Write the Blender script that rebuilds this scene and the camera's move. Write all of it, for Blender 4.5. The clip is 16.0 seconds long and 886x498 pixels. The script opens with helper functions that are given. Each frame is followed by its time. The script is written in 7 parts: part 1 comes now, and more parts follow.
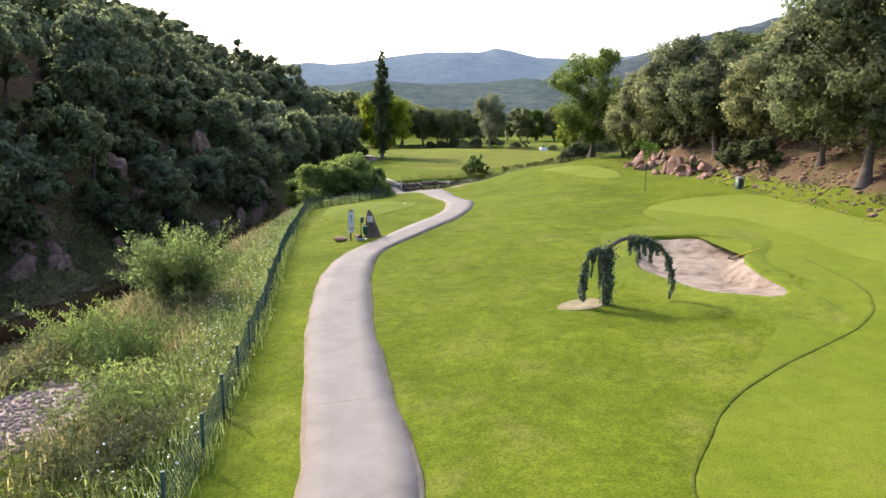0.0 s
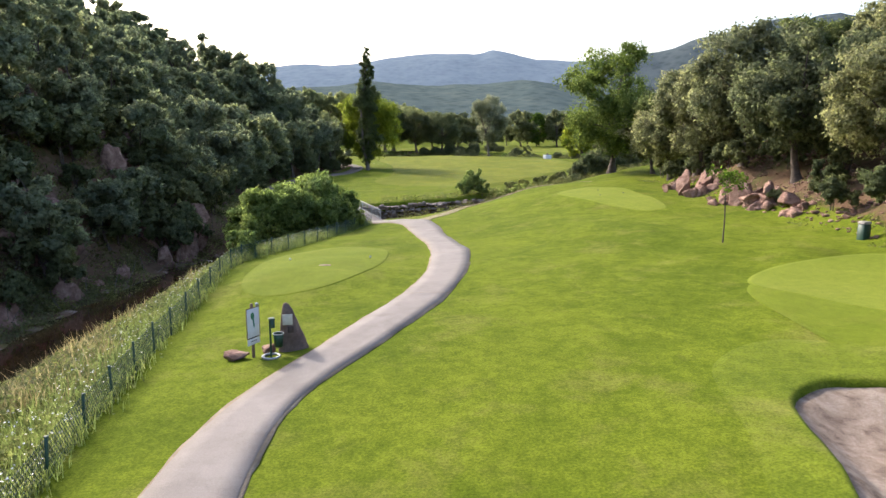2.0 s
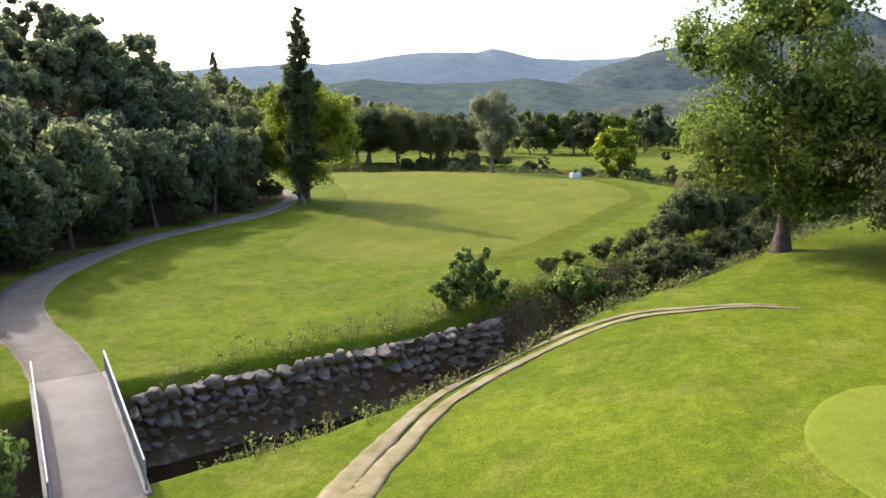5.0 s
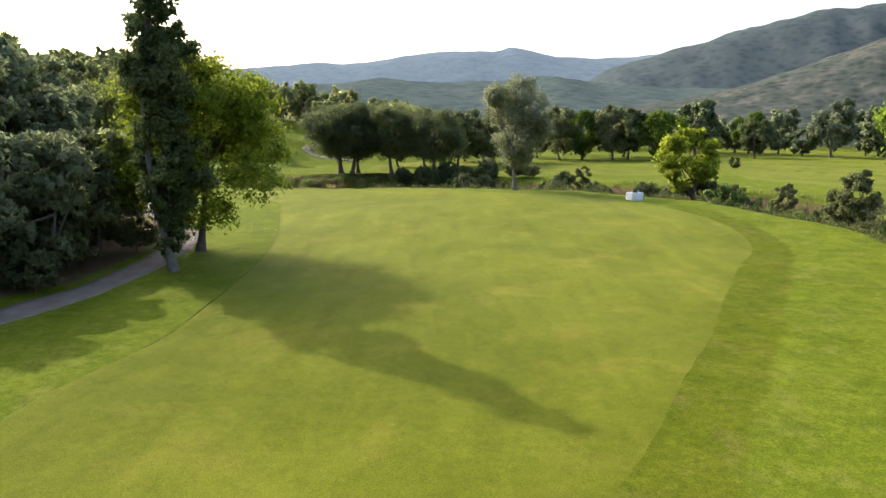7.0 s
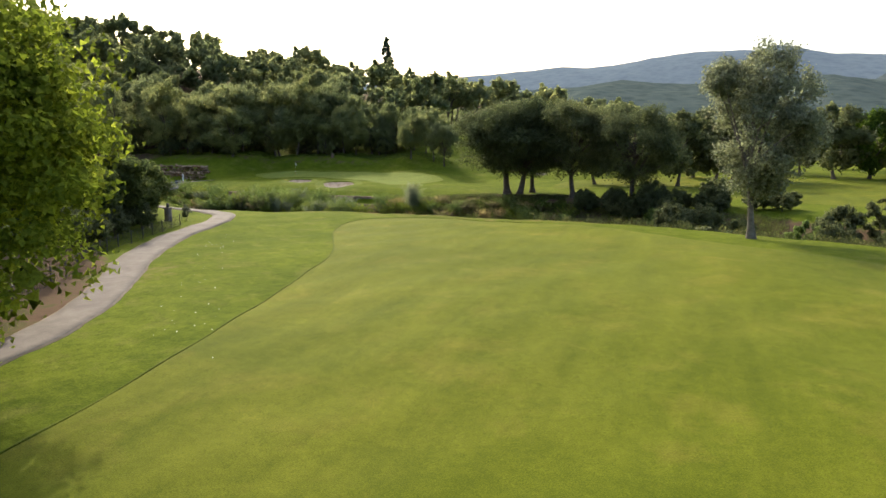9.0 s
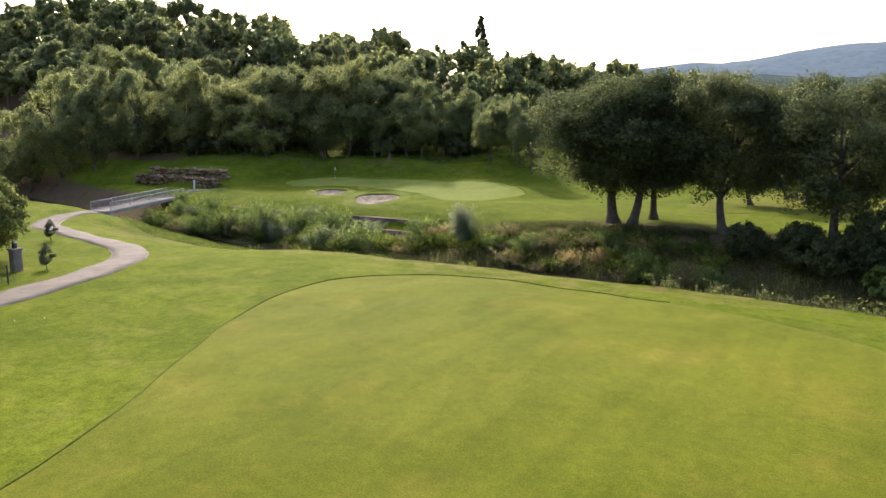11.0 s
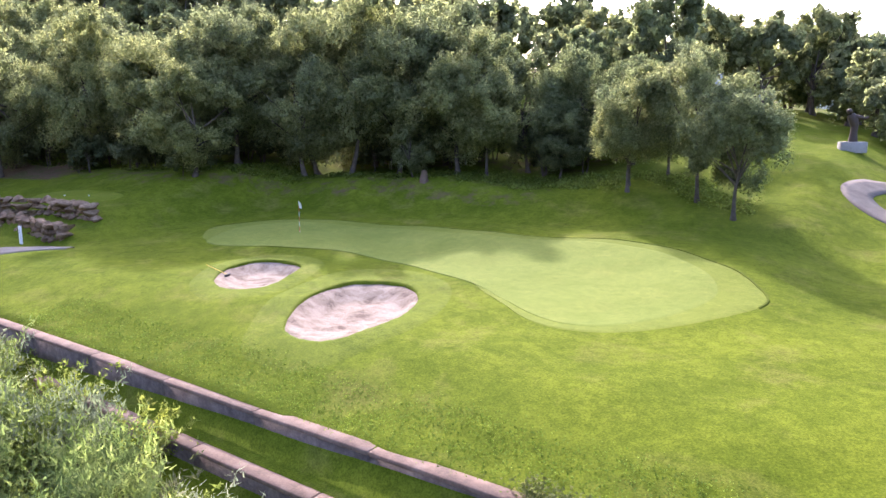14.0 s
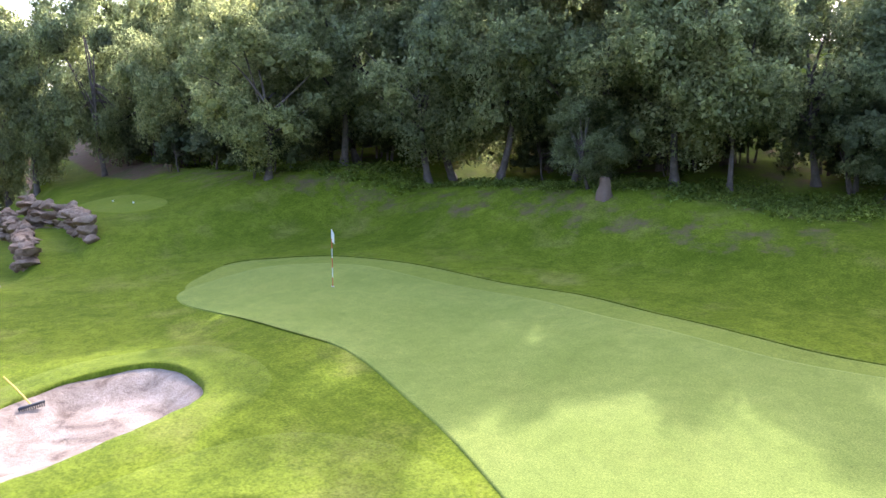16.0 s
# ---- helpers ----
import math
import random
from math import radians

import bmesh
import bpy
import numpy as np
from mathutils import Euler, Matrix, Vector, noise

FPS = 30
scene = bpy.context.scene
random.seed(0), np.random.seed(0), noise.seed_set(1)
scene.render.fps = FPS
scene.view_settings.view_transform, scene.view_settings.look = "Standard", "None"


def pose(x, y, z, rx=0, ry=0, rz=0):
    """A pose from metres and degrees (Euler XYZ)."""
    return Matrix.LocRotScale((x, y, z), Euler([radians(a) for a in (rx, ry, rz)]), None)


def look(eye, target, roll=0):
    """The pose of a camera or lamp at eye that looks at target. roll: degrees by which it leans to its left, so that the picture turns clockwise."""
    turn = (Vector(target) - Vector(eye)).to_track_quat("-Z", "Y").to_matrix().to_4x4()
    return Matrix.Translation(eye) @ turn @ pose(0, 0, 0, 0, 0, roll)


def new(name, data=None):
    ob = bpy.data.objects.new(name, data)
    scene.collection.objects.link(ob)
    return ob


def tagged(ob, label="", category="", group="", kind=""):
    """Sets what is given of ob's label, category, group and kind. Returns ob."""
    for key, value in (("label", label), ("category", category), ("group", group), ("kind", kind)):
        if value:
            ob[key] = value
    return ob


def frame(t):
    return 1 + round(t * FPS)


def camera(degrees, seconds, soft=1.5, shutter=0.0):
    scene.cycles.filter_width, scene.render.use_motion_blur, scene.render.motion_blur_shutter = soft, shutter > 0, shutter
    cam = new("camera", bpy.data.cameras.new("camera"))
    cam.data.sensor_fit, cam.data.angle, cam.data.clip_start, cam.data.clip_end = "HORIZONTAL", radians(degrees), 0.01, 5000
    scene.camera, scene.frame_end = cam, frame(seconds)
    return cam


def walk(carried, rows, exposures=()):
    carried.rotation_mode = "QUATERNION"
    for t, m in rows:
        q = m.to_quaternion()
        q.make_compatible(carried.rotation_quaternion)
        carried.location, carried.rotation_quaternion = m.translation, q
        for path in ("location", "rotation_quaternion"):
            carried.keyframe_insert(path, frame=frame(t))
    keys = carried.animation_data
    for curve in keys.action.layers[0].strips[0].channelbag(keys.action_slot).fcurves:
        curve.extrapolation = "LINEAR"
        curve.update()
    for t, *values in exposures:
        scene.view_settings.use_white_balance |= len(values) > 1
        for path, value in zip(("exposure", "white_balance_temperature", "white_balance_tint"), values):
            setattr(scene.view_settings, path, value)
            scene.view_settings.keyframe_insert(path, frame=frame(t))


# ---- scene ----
cam = camera(64.6, 16.0)
METRES, EYE, TILT, LEAN, TURN = 280.0, 8.0, -10.2, 0.0, 0.0
ROWS = [
    (0.0, 0.0, 0.0, 0.0, 0.0, 0.0, -0.0),
    (0.5, 0.0009, 0.0138, 0.0033, -0.06, 0.04, -0.04),
    (1.0, 0.0017, 0.0298, 0.007, -0.13, 0.1, -0.06),
    (1.5, 0.0023, 0.0473, 0.011, -0.19, 0.1, -0.04),
    (2.0, 0.0031, 0.0692, 0.0158, -0.23, 0.13, -0.04),
    (2.5, 0.0041, 0.0967, 0.0217, -0.29, 0.17, -0.05),
    (3.0, 0.0055, 0.127, 0.028, -0.35, 0.21, -0.04),
    (3.5, 0.0077, 0.1607, 0.035, -0.32, 0.19, -0.12),
    (4.0, 0.0097, 0.1941, 0.0418, -0.33, 0.16, -0.18),
    (6.5, 0.0182, 0.3732, 0.0747, -0.18, 0.04, 0.16),
    (7.0, 0.0219, 0.4102, 0.0807, 1.2, 0.09, -0.19),
    (7.5, 0.0265, 0.4457, 0.0866, 4.58, 0.16, -0.77),
    (8.0, 0.0317, 0.4825, 0.0928, 9.7, 0.19, -1.76),
    (8.5, 0.0365, 0.5176, 0.0992, 15.37, 0.11, -2.77),
    (9.0, 0.0389, 0.5495, 0.1048, 20.29, -0.15, -3.69),
    (9.5, 0.0377, 0.5817, 0.11, 23.82, -0.42, -4.34),
    (10.0, 0.0317, 0.6145, 0.1155, 26.77, -0.68, -4.87),
    (12.5, -0.0429, 0.769, 0.1399, 31.58, -1.21, -5.53),
    (13.0, -0.0623, 0.7987, 0.1452, 32.5, -1.32, -5.64),
    (13.5, -0.0818, 0.8276, 0.1503, 33.5, -1.47, -5.71),
    (14.0, -0.0995, 0.8533, 0.1544, 35.8, -1.62, -6.05),
    (14.5, -0.1156, 0.8784, 0.1585, 38.35, -1.71, -6.38),
    (15.0, -0.1279, 0.9002, 0.1615, 42.71, -1.97, -6.93),
    (15.5, -0.1384, 0.9194, 0.1625, 48.23, -2.46, -7.63),
    (16.0, -0.1476, 0.9359, 0.1631, 56.38, -3.61, -8.57),
]
walk(cam, [(t, pose(0, 0, EYE, TILT, LEAN, TURN) @ pose(METRES * x, METRES * y, METRES * z, 90 + pitch, roll, yaw)) for t, x, y, z, yaw, pitch, roll in ROWS],
     # the clip's camera darkens towards the bright western sky, and opens up over the green
     [(0.0, 1.6, 6300, 15), (4.2, 1.58, 6300, 14), (6.5, 1.56, 6600, 10), (8.0, 1.3, 6750, 9), (10.2, 1.16, 6800, 8), (12.4, 2.14, 5950, 32), (14.0, 2.3, 5900, 29), (15.0, 2.44, 5850, 26), (16.0, 2.72, 5750, 23)])

# ---- light: late sun ahead to the west, hazy bright sky ----
SUN_AZ, SUN_EL = radians(-43.4), radians(34.5)   # azimuth clockwise from +y
world = bpy.data.worlds.new("sky")
scene.world = world
world.use_nodes = True
_wn = world.node_tree
_sky = _wn.nodes.new("ShaderNodeTexSky")
_sky.sky_type = "NISHITA"
_sky.sun_disc = False
_sky.sun_elevation, _sky.sun_rotation = SUN_EL, SUN_AZ
_sky.air_density, _sky.dust_density, _sky.ozone_density = 1.0, 4.0, 1.0
_bg = _wn.nodes["Background"]
_bg.inputs["Strength"].default_value = 0.15
_wn.links.new(_sky.outputs["Color"], _bg.inputs["Color"])
_sl = bpy.data.lights.new("sun", "SUN")
_sl.energy, _sl.angle, _sl.color = 1.8, radians(0.5), (1.0, 0.93, 0.80)
sun = new("sun", _sl)
sun.matrix_world = look((0, 0, 200), (math.sin(SUN_AZ) * -100 * math.cos(SUN_EL), -100 * math.cos(SUN_AZ) * math.cos(SUN_EL), 200 - 100 * math.sin(SUN_EL)))
tagged(sun, "low warm sun", "sun", kind="structure")


# ---- material helpers ----
def mat_new(name):
    m = bpy.data.materials.new(name)
    m.use_nodes = True
    nt = m.node_tree
    return m, nt, nt.nodes["Principled BSDF"]


def n_noise(nt, scale, detail=4, rough=0.6, vec=None, distort=0.0):
    n = nt.nodes.new("ShaderNodeTexNoise")
    n.inputs["Scale"].default_value, n.inputs["Detail"].default_value = scale, detail
    n.inputs["Roughness"].default_value, n.inputs["Distortion"].default_value = rough, distort
    if vec:
        nt.links.new(vec, n.inputs["Vector"])
    return n.outputs["Fac"]


def n_ramp(nt, fac, stops):
    r = nt.nodes.new("ShaderNodeValToRGB")
    el = r.color_ramp.elements
    while len(el) < len(stops):
        el.new(0.5)
    for e, (p, c) in zip(el, stops):
        e.position, e.color = p, (*c, 1) if len(c) == 3 else c
    nt.links.new(fac, r.inputs["Fac"])
    return r.outputs["Color"]


def n_mix(nt, fac, a, b, mode="MIX"):
    n = nt.nodes.new("ShaderNodeMix")
    n.data_type, n.blend_type = "RGBA", mode
    for socket, v in ((n.inputs["Factor"], fac), (n.inputs["A"], a), (n.inputs["B"], b)):
        if isinstance(v, (int, float)):
            socket.default_value = v
        elif isinstance(v, tuple):
            socket.default_value = (*v, 1)
        else:
            nt.links.new(v, socket)
    return n.outputs["Result"]


def n_bump(nt, height, strength, dist, bsdf):
    b = nt.nodes.new("ShaderNodeBump")
    b.inputs["Strength"].default_value, b.inputs["Distance"].default_value = strength, dist
    nt.links.new(height, b.inputs["Height"])
    nt.links.new(b.outputs["Normal"], bsdf.inputs["Normal"])


def n_pos(nt, sx=1, sy=1, sz=1):
    g = nt.nodes.new("ShaderNodeNewGeometry")
    m = nt.nodes.new("ShaderNodeMapping")
    m.inputs["Scale"].default_value = (sx, sy, sz)
    nt.links.new(g.outputs["Position"], m.inputs["Vector"])
    return m.outputs["Vector"]


def n_attr(nt, name):
    a = nt.nodes.new("ShaderNodeAttribute")
    a.attribute_name = name
    return a.outputs["Fac"]


def grass_colour(nt, dark, light, dry, dry_amount, patch=0.12, fine=14.0):
    """Mown grass: broad patches, dry blotches and fine blades."""
    p = n_pos(nt)
    broad = n_ramp(nt, n_noise(nt, patch, 5, 0.6, p, 0.6), [(0.3, dark), (0.7, light)])
    blot = n_ramp(nt, n_noise(nt, patch * 3, 6, 0.65, p, 0.3), [(0.52, (0, 0, 0)), (0.78, (dry_amount,) * 3)])
    col = n_mix(nt, blot, broad, dry)
    k = 1.0 if fine < 16 else 0.55
    mott = n_ramp(nt, n_noise(nt, 0.75, 4, 0.65, p, 0.5), [(0.3, (1 - 0.2 * k, 1 - 0.16 * k, 1 - 0.1 * k)), (0.7, (1 + 0.2 * k, 1 + 0.15 * k, 1 + 0.5 * k))])
    col = n_mix(nt, 1.0, col, mott, "MULTIPLY")
    tuft = n_ramp(nt, n_noise(nt, 2.6, 5, 0.7, p), [(0.28, (1 - 0.24 * k, 1 - 0.21 * k, 1 - 0.24 * k)), (0.72, (1 + 0.26 * k, 1 + 0.22 * k, 1 + 0.2 * k))])
    col = n_mix(nt, 1.0, col, tuft, "MULTIPLY")
    if 16 < fine < 24:                          # the mower's passes
        pass_ = n_ramp(nt, n_noise(nt, 1.0, 3, 0.6, n_pos(nt, 0.42, 0.07, 0.2), 0.8), [(0.3, (0.86, 0.88, 0.84)), (0.7, (1.14, 1.11, 1.18))])
        col = n_mix(nt, 1.0, col, pass_, "MULTIPLY")
    blade = n_ramp(nt, n_noise(nt, fine, 3, 0.7, p), [(0.32, (0.53, 0.58, 0.53)), (0.68, (1.44, 1.38, 1.28))])
    return n_mix(nt, 0.75, col, blade, "MULTIPLY"), n_noise(nt, fine * 0.8, 4, 0.75, p)


def make_grass(name, dark, light, dry, dry_amount, bump, patch=0.12, fine=14.0):
    m, nt, b = mat_new(name)
    col, h = grass_colour(nt, dark, light, dry, dry_amount, patch, fine)
    nt.links.new(col, b.inputs["Base Color"])
    b.inputs["Roughness"].default_value = 0.85
    b.inputs["Specular IOR Level"].default_value = 0.03
    b.inputs["Sheen Weight"].default_value, b.inputs["Sheen Roughness"].default_value, b.inputs["Sheen Tint"].default_value = 0.07, 0.4, (0.75, 0.8, 0.3, 1)
    n_bump(nt, h, bump, 0.04, b)
    return m


def make_rough(name, stops, scale, bump, bscale, rough=0.9, dist=0.03, spec=0.3, detail=8):
    """A matt mineral or bark surface out of two noises."""
    m, nt, b = mat_new(name)
    p = n_pos(nt)
    col = n_ramp(nt, n_noise(nt, scale, detail, 0.65, p, 0.4), stops)
    fine = n_ramp(nt, n_noise(nt, bscale, 4, 0.7, p), [(0.25, (0.7, 0.7, 0.7)), (0.75, (1.2, 1.2, 1.2))])
    nt.links.new(n_mix(nt, 0.8, col, fine, "MULTIPLY"), b.inputs["Base Color"])
    b.inputs["Roughness"].default_value, b.inputs["Specular IOR Level"].default_value = rough, spec
    n_bump(nt, n_noise(nt, bscale, 6, 0.7, p), bump, dist, b)
    return m


def make_leaf(name, dark, light, var=0.3, translucent=0.5, tip=None):
    """Leaves: colour varies from tree to tree and from spray to spray, and light shines through."""
    m, nt, b = mat_new(name)
    g = nt.nodes.new("ShaderNodeNewGeometry")
    o = nt.nodes.new("ShaderNodeObjectInfo")
    col = n_ramp(nt, g.outputs["Random Per Island"], [(0.0, dark), (0.75, light), (1.0, tip or light)])
    tint = n_ramp(nt, o.outputs["Random"], [(0.0, (1 - var, 1 - var * 0.8, 1 - var)), (0.5, (1, 1, 1)), (1.0, (1 + var, 1 + var * 0.8, 1 + var * 0.35))])
    col = n_mix(nt, 1.0, col, tint, "MULTIPLY")
    big = n_ramp(nt, n_noise(nt, 0.35, 3, 0.6, n_pos(nt)), [(0.3, (0.75, 0.8, 0.85)), (0.7, (1.2, 1.15, 1.0))])
    col = n_mix(nt, 1.0, col, big, "MULTIPLY")
    twig = n_noise(nt, 5.0, 3, 0.7, n_pos(nt))
    col = n_mix(nt, 1.0, col, n_ramp(nt, twig, [(0.34, (0.55, 0.58, 0.55)), (0.64, (1.22, 1.2, 1.15))]), "MULTIPLY")
    n_bump(nt, twig, 0.8, 0.12, b)
    nt.links.new(col, b.inputs["Base Color"])
    b.inputs["Roughness"].default_value, b.inputs["Specular IOR Level"].default_value = 0.85, 0.1
    t = nt.nodes.new("ShaderNodeBsdfTranslucent")
    nt.links.new(n_mix(nt, 1.0, col, (1.15, 1.18, 0.92), "MULTIPLY"), t.inputs["Color"])
    mx = nt.nodes.new("ShaderNodeMixShader")
    mx.inputs[0].default_value = translucent
    out = nt.nodes["Material Output"]
    nt.links.new(b.outputs[0], mx.inputs[1])
    nt.links.new(t.outputs[0], mx.inputs[2])
    nt.links.new(mx.outputs[0], out.inputs["Surface"])
    return m


def make_plain(name, colour, rough=0.5, metal=0.0, spec=0.5, var=0.15, scale=6.0):
    m, nt, b = mat_new(name)
    c = n_ramp(nt, n_noise(nt, scale, 5, 0.65, n_pos(nt)), [(0.3, tuple(v * (1 - var) for v in colour)), (0.7, tuple(min(1, v * (1 + var)) for v in colour))])
    nt.links.new(c, b.inputs["Base Color"])
    b.inputs["Roughness"].default_value, b.inputs["Metallic"].default_value, b.inputs["Specular IOR Level"].default_value = rough, metal, spec
    return m


# ---- materials ----
M_ROUGH = make_grass("rough_grass", (0.070, 0.100, 0.0070), (0.114, 0.145, 0.0110), (0.162, 0.155, 0.036), 0.7, 0.6)
M_FAIR = make_grass("fairway_grass", (0.073, 0.095, 0.005), (0.116, 0.131, 0.010), (0.175, 0.152, 0.022), 0.75, 0.3, 0.07, 20.0)
M_SEMI = make_grass("longer_grass", (0.060, 0.080, 0.005), (0.088, 0.104, 0.008), (0.13, 0.115, 0.03), 0.7, 0.6, 0.2, 12.0)
M_TEE = make_grass("tee_grass", (0.090, 0.122, 0.008), (0.116, 0.147, 0.012), (0.155, 0.152, 0.026), 0.45, 0.15, 0.2, 26.0)
M_GREEN = make_grass("green_grass", (0.128, 0.165, 0.031), (0.158, 0.192, 0.039), (0.19, 0.2, 0.046), 0.35, 0.05, 0.16, 30.0)
M_PRACTICE = make_grass("practice_green_grass", (0.112, 0.146, 0.014), (0.138, 0.168, 0.020), (0.16, 0.165, 0.032), 0.35, 0.05, 0.16, 30.0)
M_FRINGE = make_grass("fringe_grass", (0.120, 0.150, 0.022), (0.145, 0.176, 0.028), (0.165, 0.17, 0.04), 0.35, 0.15, 0.2, 24.0)
M_PATH = make_rough("worn_concrete", [(0.25, (0.142, 0.124, 0.108)), (0.5, (0.187, 0.166, 0.147)), (0.75, (0.228, 0.206, 0.185))], 0.7, 0.25, 30, 0.85, 0.01)
M_TRAIL = make_rough("trodden_gravel", [(0.25, (0.10, 0.084, 0.07)), (0.5, (0.142, 0.12, 0.101)), (0.75, (0.19, 0.166, 0.144))], 0.8, 0.35, 22, 0.9, 0.015)
M_DIRT = make_rough("dry_dirt", [(0.25, (0.136, 0.104, 0.068)), (0.5, (0.2, 0.16, 0.112)), (0.75, (0.264, 0.224, 0.168))], 0.9, 0.5, 14, 0.95, 0.03)
M_RUT = make_rough("straw_dirt", [(0.3, (0.13, 0.125, 0.035)), (0.48, (0.20, 0.165, 0.085)), (0.7, (0.28, 0.24, 0.16))], 0.9, 0.5, 16, 0.95, 0.03)
M_SAND = make_rough("bunker_sand", [(0.34, (0.115, 0.08, 0.055)), (0.46, (0.215, 0.163, 0.122)), (0.6, (0.292, 0.238, 0.186))], 1.3, 1.0, 16, 0.95, 0.04)
M_ROCK = make_rough("red_rock", [(0.28, (0.09, 0.052, 0.041)), (0.48, (0.25, 0.148, 0.112)), (0.72, (0.40, 0.275, 0.215))], 1.6, 1.0, 7, 0.95, 0.12)
M_TERRACE = make_rough("brown_boulder", [(0.28, (0.085, 0.05, 0.03)), (0.48, (0.22, 0.145, 0.092)), (0.72, (0.38, 0.28, 0.195))], 1.6, 1.0, 7, 0.95, 0.1)
M_STONE = make_rough("wall_stone", [(0.25, (0.10, 0.085, 0.075)), (0.5, (0.22, 0.18, 0.15)), (0.75, (0.36, 0.31, 0.27))], 1.6, 0.6, 12, 0.9, 0.03)
M_CONC = make_rough("stained_concrete", [(0.25, (0.16, 0.145, 0.13)), (0.5, (0.27, 0.25, 0.23)), (0.75, (0.36, 0.335, 0.31))], 0.8, 0.3, 16, 0.9, 0.02)
M_BARK = make_rough("bark", [(0.25, (0.045, 0.035, 0.028)), (0.5, (0.10, 0.08, 0.065)), (0.75, (0.17, 0.14, 0.12))], 3.0, 0.8, 18, 0.95, 0.03)
M_PALEBARK = make_rough("pale_bark", [(0.25, (0.075, 0.064, 0.052)), (0.5, (0.145, 0.125, 0.104)), (0.75, (0.22, 0.195, 0.168))], 2.5, 0.6, 14, 0.9, 0.02)
M_OAKLEAF = make_leaf("holm_oak_leaves", (0.215, 0.25, 0.17), (0.275, 0.31, 0.21), tip=(0.32, 0.35, 0.24), translucent=0.62, var=0.3)
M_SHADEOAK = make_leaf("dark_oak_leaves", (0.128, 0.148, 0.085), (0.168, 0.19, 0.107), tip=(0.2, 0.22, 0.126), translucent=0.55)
M_GREYLEAF = make_leaf("cork_oak_leaves", (0.265, 0.292, 0.168), (0.335, 0.362, 0.21), tip=(0.39, 0.412, 0.245), translucent=0.7, var=0.26)
M_FRESH = make_leaf("fresh_leaves", (0.075, 0.130, 0.022), (0.165, 0.240, 0.040), tip=(0.24, 0.31, 0.06))
M_OAKGREEN = make_leaf("green_oak_leaves", (0.135, 0.185, 0.048), (0.205, 0.26, 0.07), tip=(0.26, 0.31, 0.09), translucent=0.55)
M_BUSHLEAF = make_leaf("shrub_leaves", (0.17, 0.24, 0.085), (0.255, 0.335, 0.12), tip=(0.32, 0.39, 0.155), translucent=0.6)
M_CORKLEAF = make_leaf("grey_oak_leaves", (0.175, 0.188, 0.12), (0.235, 0.25, 0.158), tip=(0.285, 0.3, 0.19), translucent=0.58)
M_SLOPELEAF = make_leaf("slope_oak_leaves", (0.135, 0.165, 0.07), (0.19, 0.222, 0.092), tip=(0.235, 0.265, 0.115), translucent=0.56)
M_LIME = make_leaf("lime_leaves", (0.16, 0.21, 0.028), (0.28, 0.335, 0.048), tip=(0.37, 0.415, 0.075), translucent=0.62)
M_POPLAR = make_leaf("poplar_leaves", (0.105, 0.135, 0.06), (0.165, 0.2, 0.09), tip=(0.22, 0.25, 0.13), translucent=0.5)
M_SILVER = make_leaf("silver_leaves", (0.185, 0.208, 0.158), (0.265, 0.288, 0.22), tip=(0.33, 0.35, 0.28), translucent=0.55)
M_CONIFER = make_leaf("conifer_needles", (0.045, 0.07, 0.038), (0.10, 0.13, 0.07), translucent=0.25)
M_BLUECEDAR = make_leaf("blue_cedar_needles", (0.105, 0.145, 0.115), (0.185, 0.23, 0.19), tip=(0.25, 0.29, 0.25), translucent=0.4)
M_WEED = make_leaf("weed_leaves", (0.125, 0.138, 0.075), (0.19, 0.198, 0.108), tip=(0.265, 0.24, 0.155), translucent=0.45)
M_WILLOW = make_leaf("willow_leaves", (0.17, 0.235, 0.088), (0.25, 0.318, 0.125), tip=(0.31, 0.37, 0.158), translucent=0.6)
M_STRAW = make_leaf("dry_grass", (0.30, 0.235, 0.14), (0.42, 0.345, 0.22), tip=(0.50, 0.43, 0.295), translucent=0.6)
M_VERGE = make_leaf("verge_grass", (0.17, 0.225, 0.09), (0.26, 0.325, 0.135), tip=(0.35, 0.395, 0.2), translucent=0.6)
M_BANKHERB = make_leaf("bank_herb_leaves", (0.135, 0.165, 0.07), (0.205, 0.235, 0.10), tip=(0.26, 0.275, 0.14), translucent=0.5)
M_HERB = make_leaf("lush_herbs", (0.16, 0.205, 0.05), (0.25, 0.305, 0.075), tip=(0.33, 0.375, 0.11), translucent=0.6)
M_BRAMBLE = make_leaf("bramble_leaves", (0.11, 0.128, 0.055), (0.175, 0.195, 0.082), tip=(0.25, 0.235, 0.12))
M_PALEWILLOW = make_leaf("pale_willow_leaves", (0.25, 0.28, 0.21), (0.355, 0.39, 0.295), tip=(0.44, 0.47, 0.365), translucent=0.5)
M_FLOWER = make_plain("white_petals", (0.72, 0.72, 0.66), 0.8)
M_GREENPAINT = make_plain("dark_green_paint", (0.008, 0.045, 0.025), 0.45)
M_BLACK = make_plain("black_plastic", (0.02, 0.02, 0.022), 0.5)
M_WHITE = make_plain("white_paint", (0.6, 0.6, 0.576), 0.5, var=0.06)
M_METAL = make_plain("galvanised_steel", (0.27, 0.285, 0.30), 0.55, 0.4)
M_RUST = make_plain("rusty_bronze", (0.06, 0.04, 0.03), 0.6, 0.4, scale=3)
M_WOOD = make_plain("weathered_timber", (0.13, 0.085, 0.055), 0.8)
M_YELLOW = make_plain("yellow_paint", (0.65, 0.42, 0.04), 0.5)
M_RED = make_plain("red_paint", (0.45, 0.06, 0.03), 0.5)


